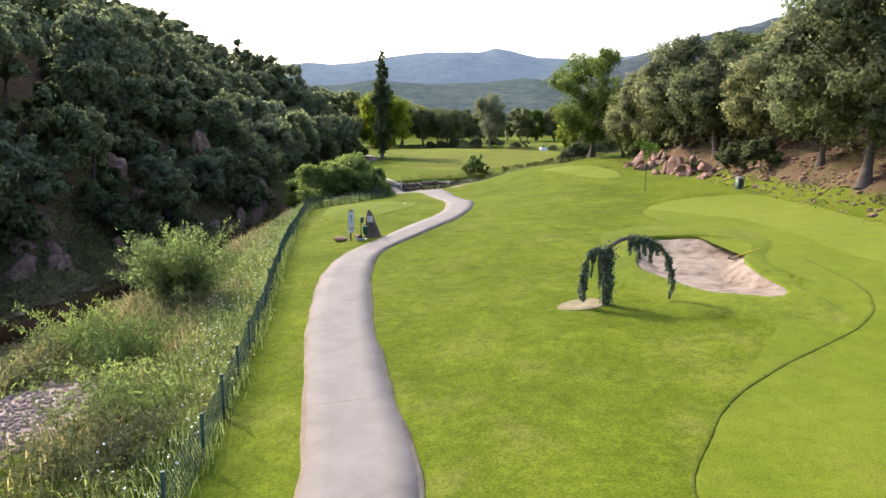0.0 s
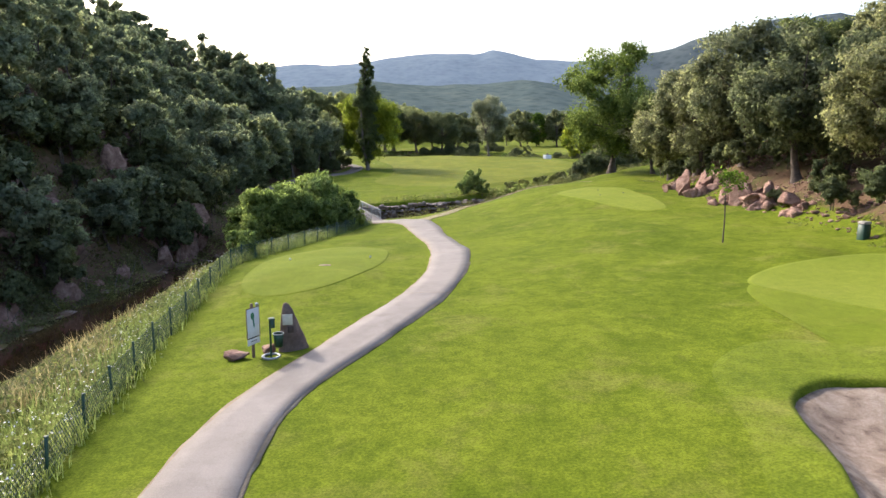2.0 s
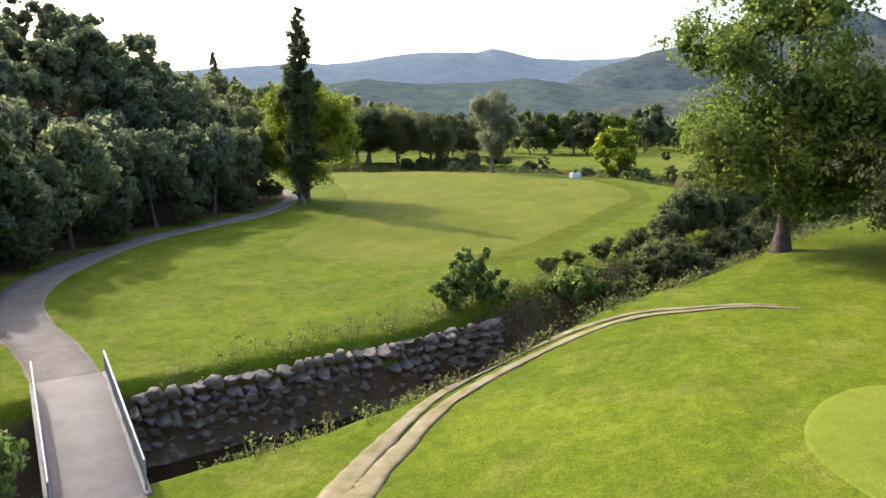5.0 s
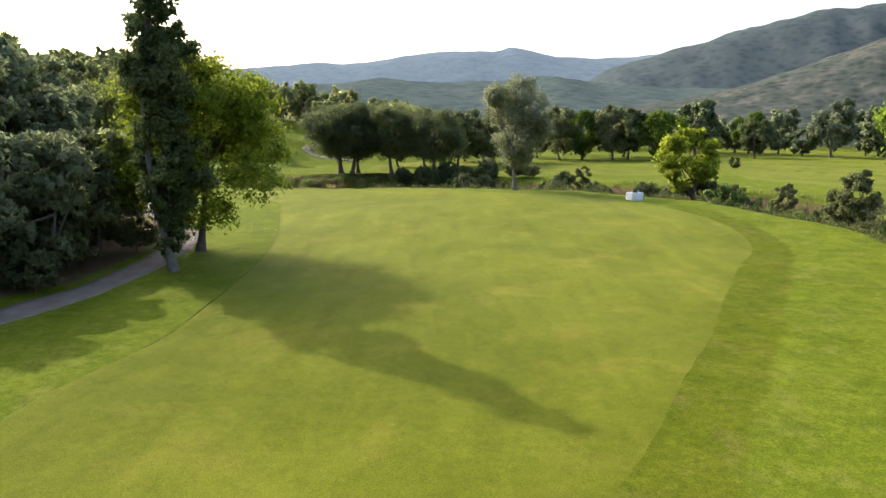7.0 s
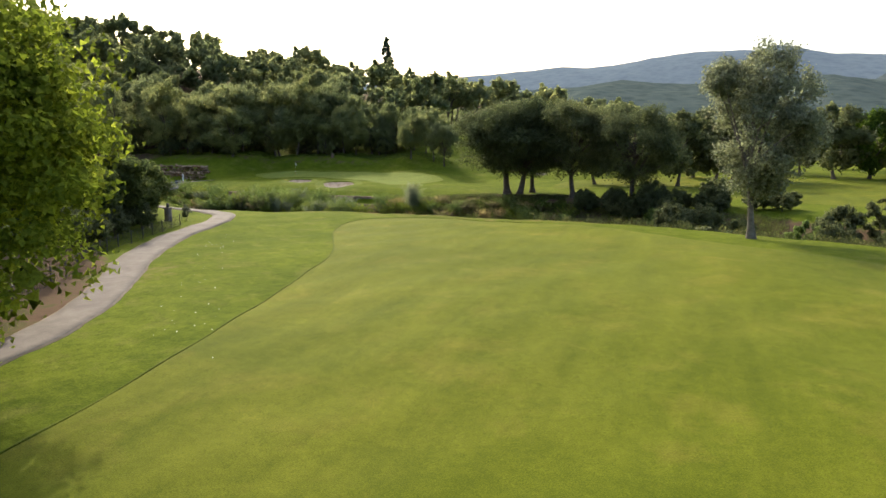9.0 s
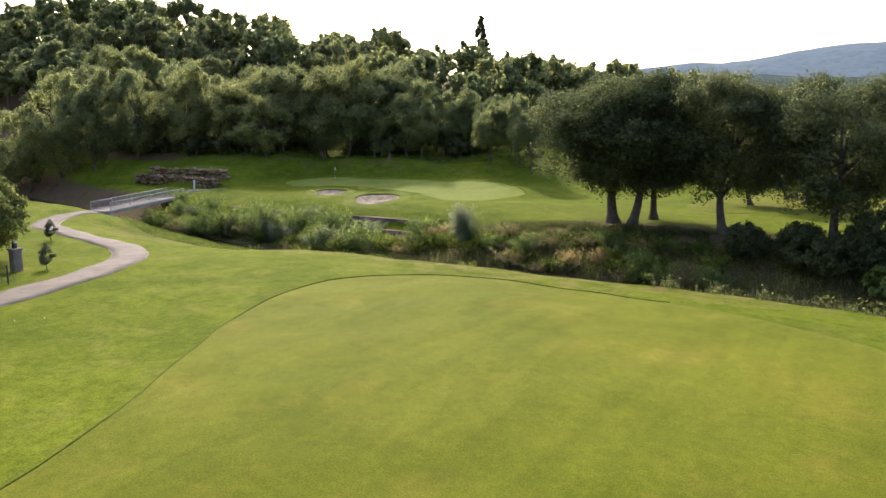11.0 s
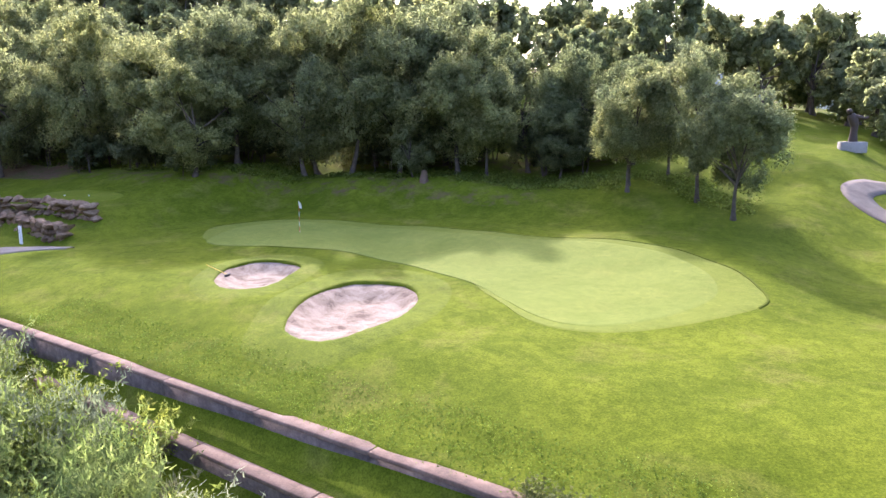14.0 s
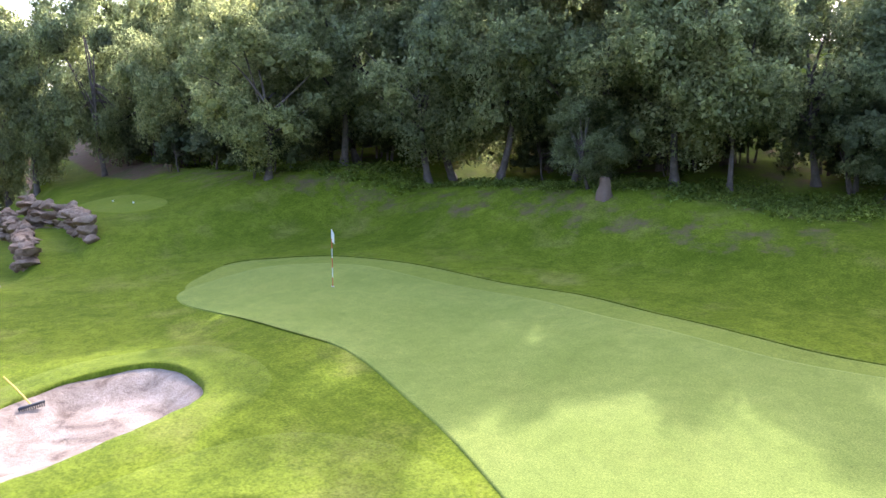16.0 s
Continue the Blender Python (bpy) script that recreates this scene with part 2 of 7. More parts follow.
def make_water():
    m, nt, b = mat_new("stream_water")
    c = n_ramp(nt, n_noise(nt, 0.25, 5, 0.6, n_pos(nt)), [(0.3, (0.022, 0.013, 0.007)), (0.7, (0.055, 0.030, 0.014))])
    nt.links.new(c, b.inputs["Base Color"])
    b.inputs["Roughness"].default_value, b.inputs["IOR"].default_value, b.inputs["Specular IOR Level"].default_value = 0.03, 1.33, 1.0
    n_bump(nt, n_noise(nt, 1.8, 3, 0.5, n_pos(nt)), 0.07, 0.06, b)
    return m


def make_ground():
    """Rough grass, and where nothing is mown bare soil, leaf litter, gravel or undergrowth."""
    m, nt, b = mat_new("ground")
    p = n_pos(nt)
    col, h = grass_colour(nt, (0.070, 0.100, 0.0070), (0.114, 0.145, 0.0110), (0.162, 0.155, 0.036), 0.7)
    soil = n_ramp(nt, n_noise(nt, 0.5, 8, 0.7, p, 0.5), [(0.25, (0.062, 0.041, 0.024)), (0.5, (0.13, 0.085, 0.054)), (0.6, (0.085, 0.082, 0.03)), (0.78, (0.205, 0.142, 0.10))])
    pebble = nt.nodes.new("ShaderNodeTexVoronoi")
    pebble.inputs["Scale"].default_value = 5.0
    nt.links.new(p, pebble.inputs["Vector"])
    grav = n_ramp(nt, pebble.outputs["Color"], [(0.1, (0.16, 0.12, 0.10)), (0.5, (0.32, 0.25, 0.21)), (0.9, (0.5, 0.43, 0.38))])
    rock = n_ramp(nt, n_noise(nt, 0.6, 8, 0.7, p, 0.6), [(0.3, (0.07, 0.045, 0.036)), (0.55, (0.22, 0.14, 0.11)), (0.75, (0.36, 0.26, 0.21))])
    edge = n_noise(nt, 0.7, 6, 0.7, p)
    semi, _h = grass_colour(nt, (0.060, 0.082, 0.004), (0.090, 0.108, 0.008), (0.13, 0.115, 0.03), 0.6, 0.2)
    straw = n_ramp(nt, n_noise(nt, 3.0, 5, 0.7, p), [(0.3, (0.12, 0.115, 0.022)), (0.7, (0.20, 0.168, 0.062))])
    for name, c in (("semi", semi), ("straw", straw), ("soil", soil), ("gravel", grav), ("rock", rock)):
        add = nt.nodes.new("ShaderNodeMath")
        add.operation = "ADD"
        nt.links.new(n_attr(nt, name), add.inputs[0])
        nt.links.new(edge, add.inputs[1])
        col = n_mix(nt, n_ramp(nt, add.outputs[0], [(0.8, (0, 0, 0)), (1.14, (1, 1, 1))]), col, c)
    nt.links.new(col, b.inputs["Base Color"])
    b.inputs["Roughness"].default_value, b.inputs["Specular IOR Level"].default_value = 0.95, 0.03
    n_bump(nt, h, 0.5, 0.05, b)
    return m


M_WATER, M_GROUND = make_water(), make_ground()


# ---- mesh helpers ----
def mesh_from(name, verts, faces, material, smooth=False):
    """A mesh out of arrays; faces is one array of triangles or quads, or a list of such arrays."""
    verts = np.asarray(verts, dtype=np.float32)
    sets = [np.asarray(f, dtype=np.int32) for f in (faces if isinstance(faces, list) else [faces]) if len(f)]
    me = bpy.data.meshes.new(name)
    me.vertices.add(len(verts))
    me.vertices.foreach_set("co", verts.ravel())
    loops = np.concatenate([f.ravel() for f in sets])
    sizes = np.concatenate([np.full(len(f), f.shape[1], dtype=np.int32) for f in sets])
    me.loops.add(len(loops))
    me.loops.foreach_set("vertex_index", loops)
    me.polygons.add(len(sizes))
    starts = np.concatenate([[0], np.cumsum(sizes)[:-1]]).astype(np.int32)
    me.polygons.foreach_set("loop_start", starts)
    me.polygons.foreach_set("loop_total", sizes)
    if smooth:
        me.polygons.foreach_set("use_smooth", np.ones(len(sizes), dtype=bool))
    me.update(calc_edges=True)
    me.materials.append(material)
    return me


class Heap:
    """Collects triangles and quads for one mesh."""
    def __init__(self):
        self.v, self.f3, self.f4, self.n, self.normals = [], [], [], 0, []

    def add(self, verts, faces, normals=None):
        if normals is not None:
            self.normals.append(normals)
        verts, faces = np.asarray(verts, dtype=float), np.asarray(faces)
        (self.f3 if faces.shape[1] == 3 else self.f4).append(faces + self.n)
        self.v.append(verts)
        self.n += len(verts)
        return self

    def mesh(self, name, material, smooth=False):
        fs = [np.concatenate(f) for f in (self.f3, self.f4) if f]
        me = mesh_from(name, np.concatenate(self.v), fs, material, smooth or bool(self.normals))
        if self.normals:                    # foliage is shaded clump by clump
            me.normals_split_custom_set_from_vertices(np.concatenate(self.normals).tolist())
        return me


def piece(name, mesh, parent=None, label="", at=None):
    ob = new(name, mesh)
    if parent:
        ob.parent = parent
    if at is not None:
        ob.matrix_basis = at
    return tagged(ob, label) if label else ob


def thing(name, label, category, at=(0, 0, 0), group="", turn=0.0):
    ob = new(name)
    ob.empty_display_size = 0.2
    ob.matrix_basis = pose(*at, 0, 0, turn)
    return tagged(ob, label, category, group)


def box_arrays(sx, sy, sz, cx=0, cy=0, cz=0, bev=0.0, taper=1.0):
    """A box standing on cz, its edges cut back by bev, its top scaled by taper."""
    if bev <= 0:
        v = [(x * sx / 2 * (taper if z else 1) + cx, y * sy / 2 * (taper if z else 1) + cy, z * sz + cz) for z in (0, 1) for y in (-1, 1) for x in (-1, 1)]
        return np.array(v), np.array([(0, 2, 3, 1), (4, 5, 7, 6), (0, 1, 5, 4), (1, 3, 7, 5), (3, 2, 6, 7), (2, 0, 4, 6)])
    rings = []
    for z, k in ((0, 1), (sz - bev, 1), (sz, 0)):
        hx, hy = sx / 2 - (0 if k else bev), sy / 2 - (0 if k else bev)
        t = 1 + (taper - 1) * z / sz
        c = bev if k else bev * 0.6
        for px, py in ((hx - c, -hy), (hx, -hy + c), (hx, hy - c), (hx - c, hy), (-hx + c, hy), (-hx, hy - c), (-hx, -hy + c), (-hx + c, -hy)):
            rings.append((px * t + cx, py * t + cy, z + cz))
    v = np.array(rings)
    f = [(r * 8 + i, r * 8 + (i + 1) % 8, r * 8 + 8 + (i + 1) % 8, r * 8 + 8 + i) for r in range(2) for i in range(8)]
    f += [(16, 17, 18, 19), (16, 19, 20, 23), (20, 21, 22, 23)]
    return v, np.array(f)


def tube_arrays(points, radii, sides=6, cap=True):
    """A tapered tube along points."""
    P = np.asarray(points, dtype=float)
    n = len(P)
    radii = np.broadcast_to(np.asarray(radii, dtype=float), (n,))
    T = np.gradient(P, axis=0)
    T /= np.linalg.norm(T, axis=1)[:, None] + 1e-9
    ref = np.where(np.abs(T[:, 2:3]) < 0.9, [[0, 0, 1.0]], [[1.0, 0, 0]])
    A = np.cross(T, ref)
    A /= np.linalg.norm(A, axis=1)[:, None] + 1e-9
    B = np.cross(T, A)
    ang = np.linspace(0, 2 * np.pi, sides, endpoint=False)
    v = (P[:, None] + radii[:, None, None] * (np.cos(ang)[None, :, None] * A[:, None] + np.sin(ang)[None, :, None] * B[:, None])).reshape(-1, 3)
    i, j = np.meshgrid(np.arange(n - 1), np.arange(sides), indexing="ij")
    a, b = (i * sides + j).ravel(), (i * sides + (j + 1) % sides).ravel()
    f = np.stack([a, b, b + sides, a + sides], 1)
    if cap:
        v = np.vstack([v, P[-1:]])
        top = (n - 1) * sides
        j = np.arange(sides)
        f = np.vstack([f, np.stack([top + j, top + (j + 1) % sides, np.full(sides, len(v) - 1), np.full(sides, len(v) - 1)], 1)[:0]])
    return v, f


def ico(sub=1):
    bm = bmesh.new()
    bmesh.ops.create_icosphere(bm, subdivisions=sub, radius=1.0)
    v = np.array([q.co[:] for q in bm.verts])
    f = np.array([[q.index for q in t.verts] for t in bm.faces])
    bm.free()
    return v, f


ICO1, ICO2, ICO3 = ico(1), ico(2), ico(3)


def wobble(v, rng, amount, freq=1.5):
    """Pushes points of a unit ball in and out by a smooth random field."""
    k = rng.normal(size=(5, 3)) * freq
    ph = rng.uniform(0, 6.28, 5)
    s = np.sin(v @ k.T + ph).mean(1) * 2
    return v * (1 + amount * s[:, None])


def boulder(rng, sx, sy, sz, sub=2):
    v, f = ICO3 if sub == 2 else ICO2
    q = wobble(v, rng, 0.16, 2.2)
    for _ in range(11):                     # flat broken faces
        n = rng.normal(size=3)
        n /= np.linalg.norm(n)
        d = q @ n
        q = q - np.maximum(d - rng.uniform(0.25, 0.62), 0)[:, None] * n * 0.95
    q = q * (1.25 + rng.normal(0, 0.055, (len(q), 1)))
    o = rng.uniform(0, 50, 3)
    q = q * np.array([[1 + 0.22 * noise.fractal(Vector(p * 2.3 + o), 0.8, 2.1, 4)] for p in q])
    return q * [sx, sy, sz], f


def spline(points, step=0.5):
    """Catmull-Rom through points, about a step apart."""
    P = np.asarray(points, dtype=float)
    P = np.vstack([2 * P[0] - P[1], P, 2 * P[-1] - P[-2]])
    out = []
    for i in range(1, len(P) - 2):
        n = max(2, int(np.linalg.norm(P[i + 1, :2] - P[i, :2]) / step))
        t = np.linspace(0, 1, n, endpoint=False)[:, None]
        a, b, c, d = P[i - 1], P[i], P[i + 1], P[i + 2]
        out.append(0.5 * (2 * b + (c - a) * t + (2 * a - 5 * b + 4 * c - d) * t ** 2 + (3 * b - a - 3 * c + d) * t ** 3))
    return np.vstack(out + [P[-2:-1]])


def loop_spline(points, n=72):
    """A closed smooth outline, n points."""
    P = np.asarray(points, dtype=float)
    k = len(P)
    out = []
    for s in np.linspace(0, k, n, endpoint=False):
        i, t = int(s), s - int(s)
        a, b, c, d = P[(i - 1) % k], P[i % k], P[(i + 1) % k], P[(i + 2) % k]
        out.append(0.5 * (2 * b + (c - a) * t + (2 * a - 5 * b + 4 * c - d) * t ** 2 + (3 * b - a - 3 * c + d) * t ** 3))
    return np.array(out)


# ---- the lie of the land ----
WATER = -3.7


def S(a, b, x):
    t = np.clip((np.asarray(x, dtype=float) - a) / (b - a), 0, 1)
    return t * t * (3 - 2 * t)


# stream: x, y, half width of the water, half width of the channel
STREAM = np.array([(-34, -60, 2, 14), (-29, 0, 2, 16), (-25, 34, 2, 15), (-22, 55, 2.2, 10.5), (-21.3, 68, 2.6, 9.5), (-20, 80, 2.5, 9), (-16, 92, 2.2, 6),
                   (-9, 99, 2, 4.2), (2, 107, 1.5, 4.6), (14, 118, 1.5, 5.6), (28, 130, 1.5, 7), (41, 145, 2, 7.5), (50, 165, 2, 8), (54, 190, 2.5, 9), (46, 216, 2.5, 9),
                   (28, 235, 3, 9), (5, 245, 3, 9), (-15, 246.0, 3.2, 9), (-24, 245.3, 2.4, 9), (-32, 245.0, 1.3, 9), (-41, 244.0, 0.7, 9), (-50, 245.0, 0.75, 9),
                   (-60, 247.3, 0.8, 9), (-72, 250.4, 1.0, 9), (-82, 253, 1.6, 8), (-110, 258, 3, 10), (-160, 268, 3, 12), (-420, 330, 3, 14)])
HILL_W = np.array([(-37, -120), (-33, 0), (-30.5, 34), (-28, 55), (-25.5, 68), (-23.5, 82), (-23, 95), (-27, 110), (-29.5, 125), (-29.5, 140), (-26.5, 152), (-22.5, 163),
                   (-22, 180), (-28, 195), (-42, 205), (-62, 212), (-95, 220), (-200, 232), (-600, 240)])
HILL_E = np.array([(24, -120), (25.5, 30), (25, 45), (25, 60), (25, 75), (24, 88), (26.5, 100), (32, 110), (45, 118), (70, 122), (200, 126), (600, 130)])
HILL_N = np.array([(-600, 300), (-200, 262), (-130, 268), (-108, 276), (-92, 286), (-76, 293), (-60, 297), (-46, 290), (-30, 288), (-10, 300), (10, 340), (20, 420), (20, 700)])

GREEN_BACK = np.array([(-400, 268), (-110, 272), (-84, 275), (-75, 281.5), (-62, 285.6), (-53, 286.6), (-46, 288.6), (-38, 286.5), (-28, 284), (60, 284)])


def along(x, y, poly, cols=()):
    """Distance to a polyline, its side (positive: to the right of its course) and values carried along it."""
    x, y = np.asarray(x, dtype=float), np.asarray(y, dtype=float)
    best = np.full(x.shape, 1e9)
    side = np.zeros(x.shape)
    vals = [np.zeros(x.shape) for _ in cols]
    for p, q in zip(poly[:-1], poly[1:]):
        dx, dy = q[0] - p[0], q[1] - p[1]
        t = np.clip(((x - p[0]) * dx + (y - p[1]) * dy) / (dx * dx + dy * dy), 0, 1)
        ex, ey = x - p[0] - t * dx, y - p[1] - t * dy
        d = np.hypot(ex, ey)
        near = d < best
        best = np.where(near, d, best)
        side = np.where(near, np.sign(ex * dy - ey * dx), side)
        for v, c in zip(vals, cols):
            v[near] = (p[c] + t * (q[c] - p[c]))[near]
    return best, side, vals


def bumps(x, y):
    return 0.10 * np.sin(x * 0.21 + 1.3) * np.sin(y * 0.17) + 0.06 * np.sin(x * 0.43 + y * 0.31) + 0.03 * np.sin(x * 1.1 - y * 0.7)


def land(x, y):
    """Heights, and how much soil, gravel, rock and straw shows."""
    x, y = np.asarray(x, dtype=float), np.asarray(y, dtype=float)
    ds, side, (hw, wide) = along(x, y, STREAM, (2, 3))
    right = side > 0
    wide = wide + 2.8 * right * S(236, 243, y) * (1 - S(15, 30, x)) * S(-38, -34, x)
    wide = wide - (wide - hw - 1.3) * ~right * (y < 125) * (1 - S(3, 10, x)) * S(-15, -12, x)
    wide = wide + 7.5 * ~right * (y > 228) * S(-70, -60, x) * (1 - S(-54, -32, x))
    south = 1.0 + 0.06 * np.clip(x, -11, 32) - 1.2 * S(55, 85, y) * (1 - S(2, 14, x)) - 0.35 * (1 - S(10, 40, y))
    south = south - 1.0 * S(84, 106, y - 0.9 * x) * (1 - S(18, 30, x))
    south = south + 0.45 * np.exp(-(((x + 6.2) / 4.2) ** 2 + ((y - 61) / 8.5) ** 2) ** 2)        # the low tee beside the path
    south = south + 0.35 * np.exp(-(((x - 17.5) / 5.5) ** 2 + ((y - 87) / 10) ** 2) ** 2)        # the upper tee
    island = -0.5 + 0.7 * np.exp(-((x - 6) / 34) ** 2 - ((y - 204) / 26) ** 2) - 0.5 * S(225, 238, y)
    north = 0.1 + 0.3 * np.exp(-((x + 55) / 25) ** 2 - ((y - 280) / 10) ** 2) - 0.3 * S(-50, -20, x) - 1.1 * (1 - S(256.5, 264, y)) * (1 - S(-36, -15, x))
    lawn = np.where(right, south * (1 - S(128, 160, y)) + north * S(128, 160, y), island)
    lawn = lawn + bumps(x, y)
    dw, sw, _ = along(x, y, HILL_W)
    dw = dw * -sw
    de, se, _ = along(x, y, HILL_E)
    de = de * se
    dn, sn, _ = along(x, y, HILL_N)
    dn = dn * -sn
    up = np.maximum(dw, 0)
    fade = 1 - 0.7 * S(165, 215, y)
    hill = (8.0 * S(0, 10, up) + 0.48 * np.minimum(np.maximum(up - 6, 0), 55)) * fade
    hill = hill + S(0, 6, up) * 0.8 * (np.sin(x * 0.5 + y * 0.23) * np.sin(y * 0.37))
    ue = np.maximum(de, 0)
    hill = hill + 0.42 * np.minimum(ue, 40) + S(0, 5, ue) * 0.5 * np.sin(x * 0.6) * np.sin(y * 0.5)
    un = np.maximum(dn, 0)
    steep = np.interp(x, [-200, -180, -150, -131, -115, -100, -80, -60, -40], [0.6, 0.58, 0.5, 0.39, 0.33, 0.27, 0.2, 0.12, 0.1])
    nhill = 0.16 * np.minimum(un, 18) + steep * np.minimum(np.maximum(un - 10, 0), 45)
    hill = hill + np.where(y > 200, nhill, 0)
    db, sb, _ = along(x, y, GREEN_BACK)
    db = db * -sb
    reach = np.interp(x, [-82, -70], [5, 15])
    rise = 1.1 * S(0, 1, (db + reach) / (reach + 3)) + np.interp(x, [-130, -95, -80, -65, -57, -49, -40, -30], [0.6, 1.4, 2.0, 2.8, 2.0, 1.9, 0.6, 0]) * S(0, 7, db)
    rise = rise * (y > 255) * (1 - S(-37, -31, x))
    tier = (1 - S(-82.5, -76.5, x)) * (y > 256)            # two stone-faced steps beside the bridge
    rise = rise + tier * (-0.55 * S(257, 261, y) * (1 - S(267.2, 267.8, y)) + 0.55 * S(267.2, 267.8, y) + 0.85 * S(270.0, 270.7, y))
    base = lawn + hill + rise
    t = np.clip((ds - hw) / np.maximum(wide - hw, 0.5), 0, 1)
    bank = t * t * (3 - 2 * t)
    bank = np.where(y > 225, 0.5 * bank + 0.5 * t * (2 - t), bank)
    z = WATER + (base - WATER) * bank
    z = np.where(ds < hw, WATER - 0.5 * (1 - (ds / np.maximum(hw, 0.1)) ** 2), z)
    z = np.where(bank < 1, z + np.where(y > 225, 0.07, 0.2) * (1 - bank) * np.sin(x * 1.9 + 0.4) * np.sin(y * 1.7) * (ds > hw), z)
    walls = S(-67.5, -66.0, x) * (1 - S(-36.0, -35.4, x)) * right * (y > 240)
    low = np.where(y < 255.4, np.minimum(z, -3.25 + 0.04 * (y - 247)), np.where(y < 257.0, -2.2, np.maximum(z, -1.15)))
    z = z * (1 - walls) + np.where(walls > 0, low, z) * walls
    soil = np.clip(S(0, 4, ue) * 0.75 + S(-1, 3, dw + np.where(y > 106, 3.5 * (y < 190), 2.5)) + S(1.8, 3.4, db) * (y > 268) * (1 - S(-56, -49, x)) * (0.31 + 0.45 * (1 - S(-106, -99, x)) - 0.06 * S(5.2, 7, db) + 0.08 * S(10, 16, db)) + (1 - S(0.72, 0.97, bank)) * np.where((y > 225) & ~right, 0.30, 0.62) + 0.75 * np.exp(-(((x + 12) / 12) ** 2 + ((y - 257) / 6) ** 2) ** 2) + 0.6 * np.exp(-((x - 18.5) / 6) ** 2 - ((y - 129.5) / 4.5) ** 2) * (bank < 0.99), 0, 1)
    gravel = np.clip((1 - S(0.02, 0.3, bank)) * np.where(y > 225, 0.2, 0.3) + np.exp(-((x + 11.8) / 2.2) ** 2 - ((y - 17.8) / 2.8) ** 2) * 1.0, 0, 1)
    rock = np.clip(S(0.5, 3, dw) * (1 - S(9, 13, dw)) * (0.35 + 0.35 * np.sin(y * 0.21 + 1) * np.sin(y * 0.083)) * (1 - S(140, 160, y)), 0, 1)
    straw = np.clip(0.38 * S(228, 236, y) * (1 - S(238, 242, y)) * S(-75, -60, x) * (1 - S(0, 15, x)) * (~right) + 0.33 * np.exp(-((x - 6) / 8) ** 2 - ((y - 130) / 4) ** 2) + 0.36 * np.exp(-((x + 25) / 4.5) ** 2 - ((y - 193) / 11) ** 2) * ~right, 0, 1)
    return z, soil, gravel, rock, straw


def H(x, y):
    return float(land(np.array([x]), np.array([y]))[0][0])


def HZ(x, y):
    return land(x, y)[0]


# ---- ground ----
def inside(px, py, poly):
    """Which points lie in a polygon."""
    r = np.zeros(np.shape(px), dtype=bool)
    x0, y0 = poly[-1]
    for x1, y1 in poly:
        cross = ((y1 > py) != (y0 > py)) & (px < (x0 - x1) * (py - y1) / (y0 - y1 + 1e-12) + x1)
        r ^= cross
        x0, y0 = x1, y1
    return r


BUNKER_1 = loop_spline([(10.3, 37.6), (12.4, 39.0), (15.2, 37.2), (15.3, 34.4), (13.9, 31.7), (13.2, 28.6), (13.1, 25.9), (12.2, 25.2), (10.4, 26.8), (9.3, 29.3), (8.9, 31.3), (9.6, 34.2)], 90)
BUNKER_2 = loop_spline([(-59.0, 264.8), (-61.1, 267.2), (-60.9, 269.6), (-58.2, 270.1), (-56.6, 268.1), (-55.7, 265.4), (-56.9, 264.1)], 72)
BUNKER_3 = loop_spline([(-50.4, 262.1), (-52.5, 265.4), (-53.1, 268.9), (-51.0, 270.3), (-48.6, 269.1), (-47.1, 266.3), (-46.9, 263.9), (-47.4, 262.0), (-48.8, 261.4)], 80)


def grown(poly, k):
    c = poly.mean(0)
    return c + (poly - c) * k


def axis(lo, hi, step, far_lo, far_hi):
    a = np.arange(lo, hi + step / 2, step)
    d = np.cumsum(step * 1.28 ** np.arange(1, 60))
    return np.concatenate([(lo - d[d < lo - far_lo])[::-1], a, hi + d[d < far_hi - hi]])


gx, gy = axis(-100, 58, 0.7, -4600, 4600), axis(-4, 315, 0.7, -1500, 4700)
X, Y = np.meshgrid(gx, gy)
gz, g_soil, g_gravel, g_rock, g_straw = land(X.ravel(), Y.ravel())
nx, ny = len(gx), len(gy)
ii, jj = np.meshgrid(np.arange(nx - 1), np.arange(ny - 1))
a0 = (jj * nx + ii).ravel()
quads = np.stack([a0, a0 + 1, a0 + nx + 1, a0 + nx], 1)
holes = np.zeros(nx * ny, dtype=bool)
for b in (BUNKER_1, BUNKER_2, BUNKER_3):
    holes |= inside(X.ravel(), Y.ravel(), grown(b, 1.16))
quads = quads[~holes[quads].any(1)]
me = mesh_from("ground", np.stack([X.ravel(), Y.ravel(), gz], 1), quads, M_GROUND, True)
LONGER = np.array([(7.6, 129.0), (10.6, 132.5), (14.2, 139.5), (20.2, 150.5), (27.0, 164.5), (32.6, 176), (35.0, 190), (33.5, 203)])
g_semi = 0.62 * (1 - S(1.0, 2.8, along(X.ravel(), Y.ravel(), LONGER)[0]))
for key, val in (("semi", g_semi), ("soil", g_soil), ("gravel", g_gravel), ("rock", g_rock), ("straw", g_straw)):
    me.attributes.new(key, "FLOAT", "POINT").data.foreach_set("value", val.astype(np.float32))
tagged(new("ground", me), "rolling mown golf course grass with wooded soil slopes", "ground", kind="structure")

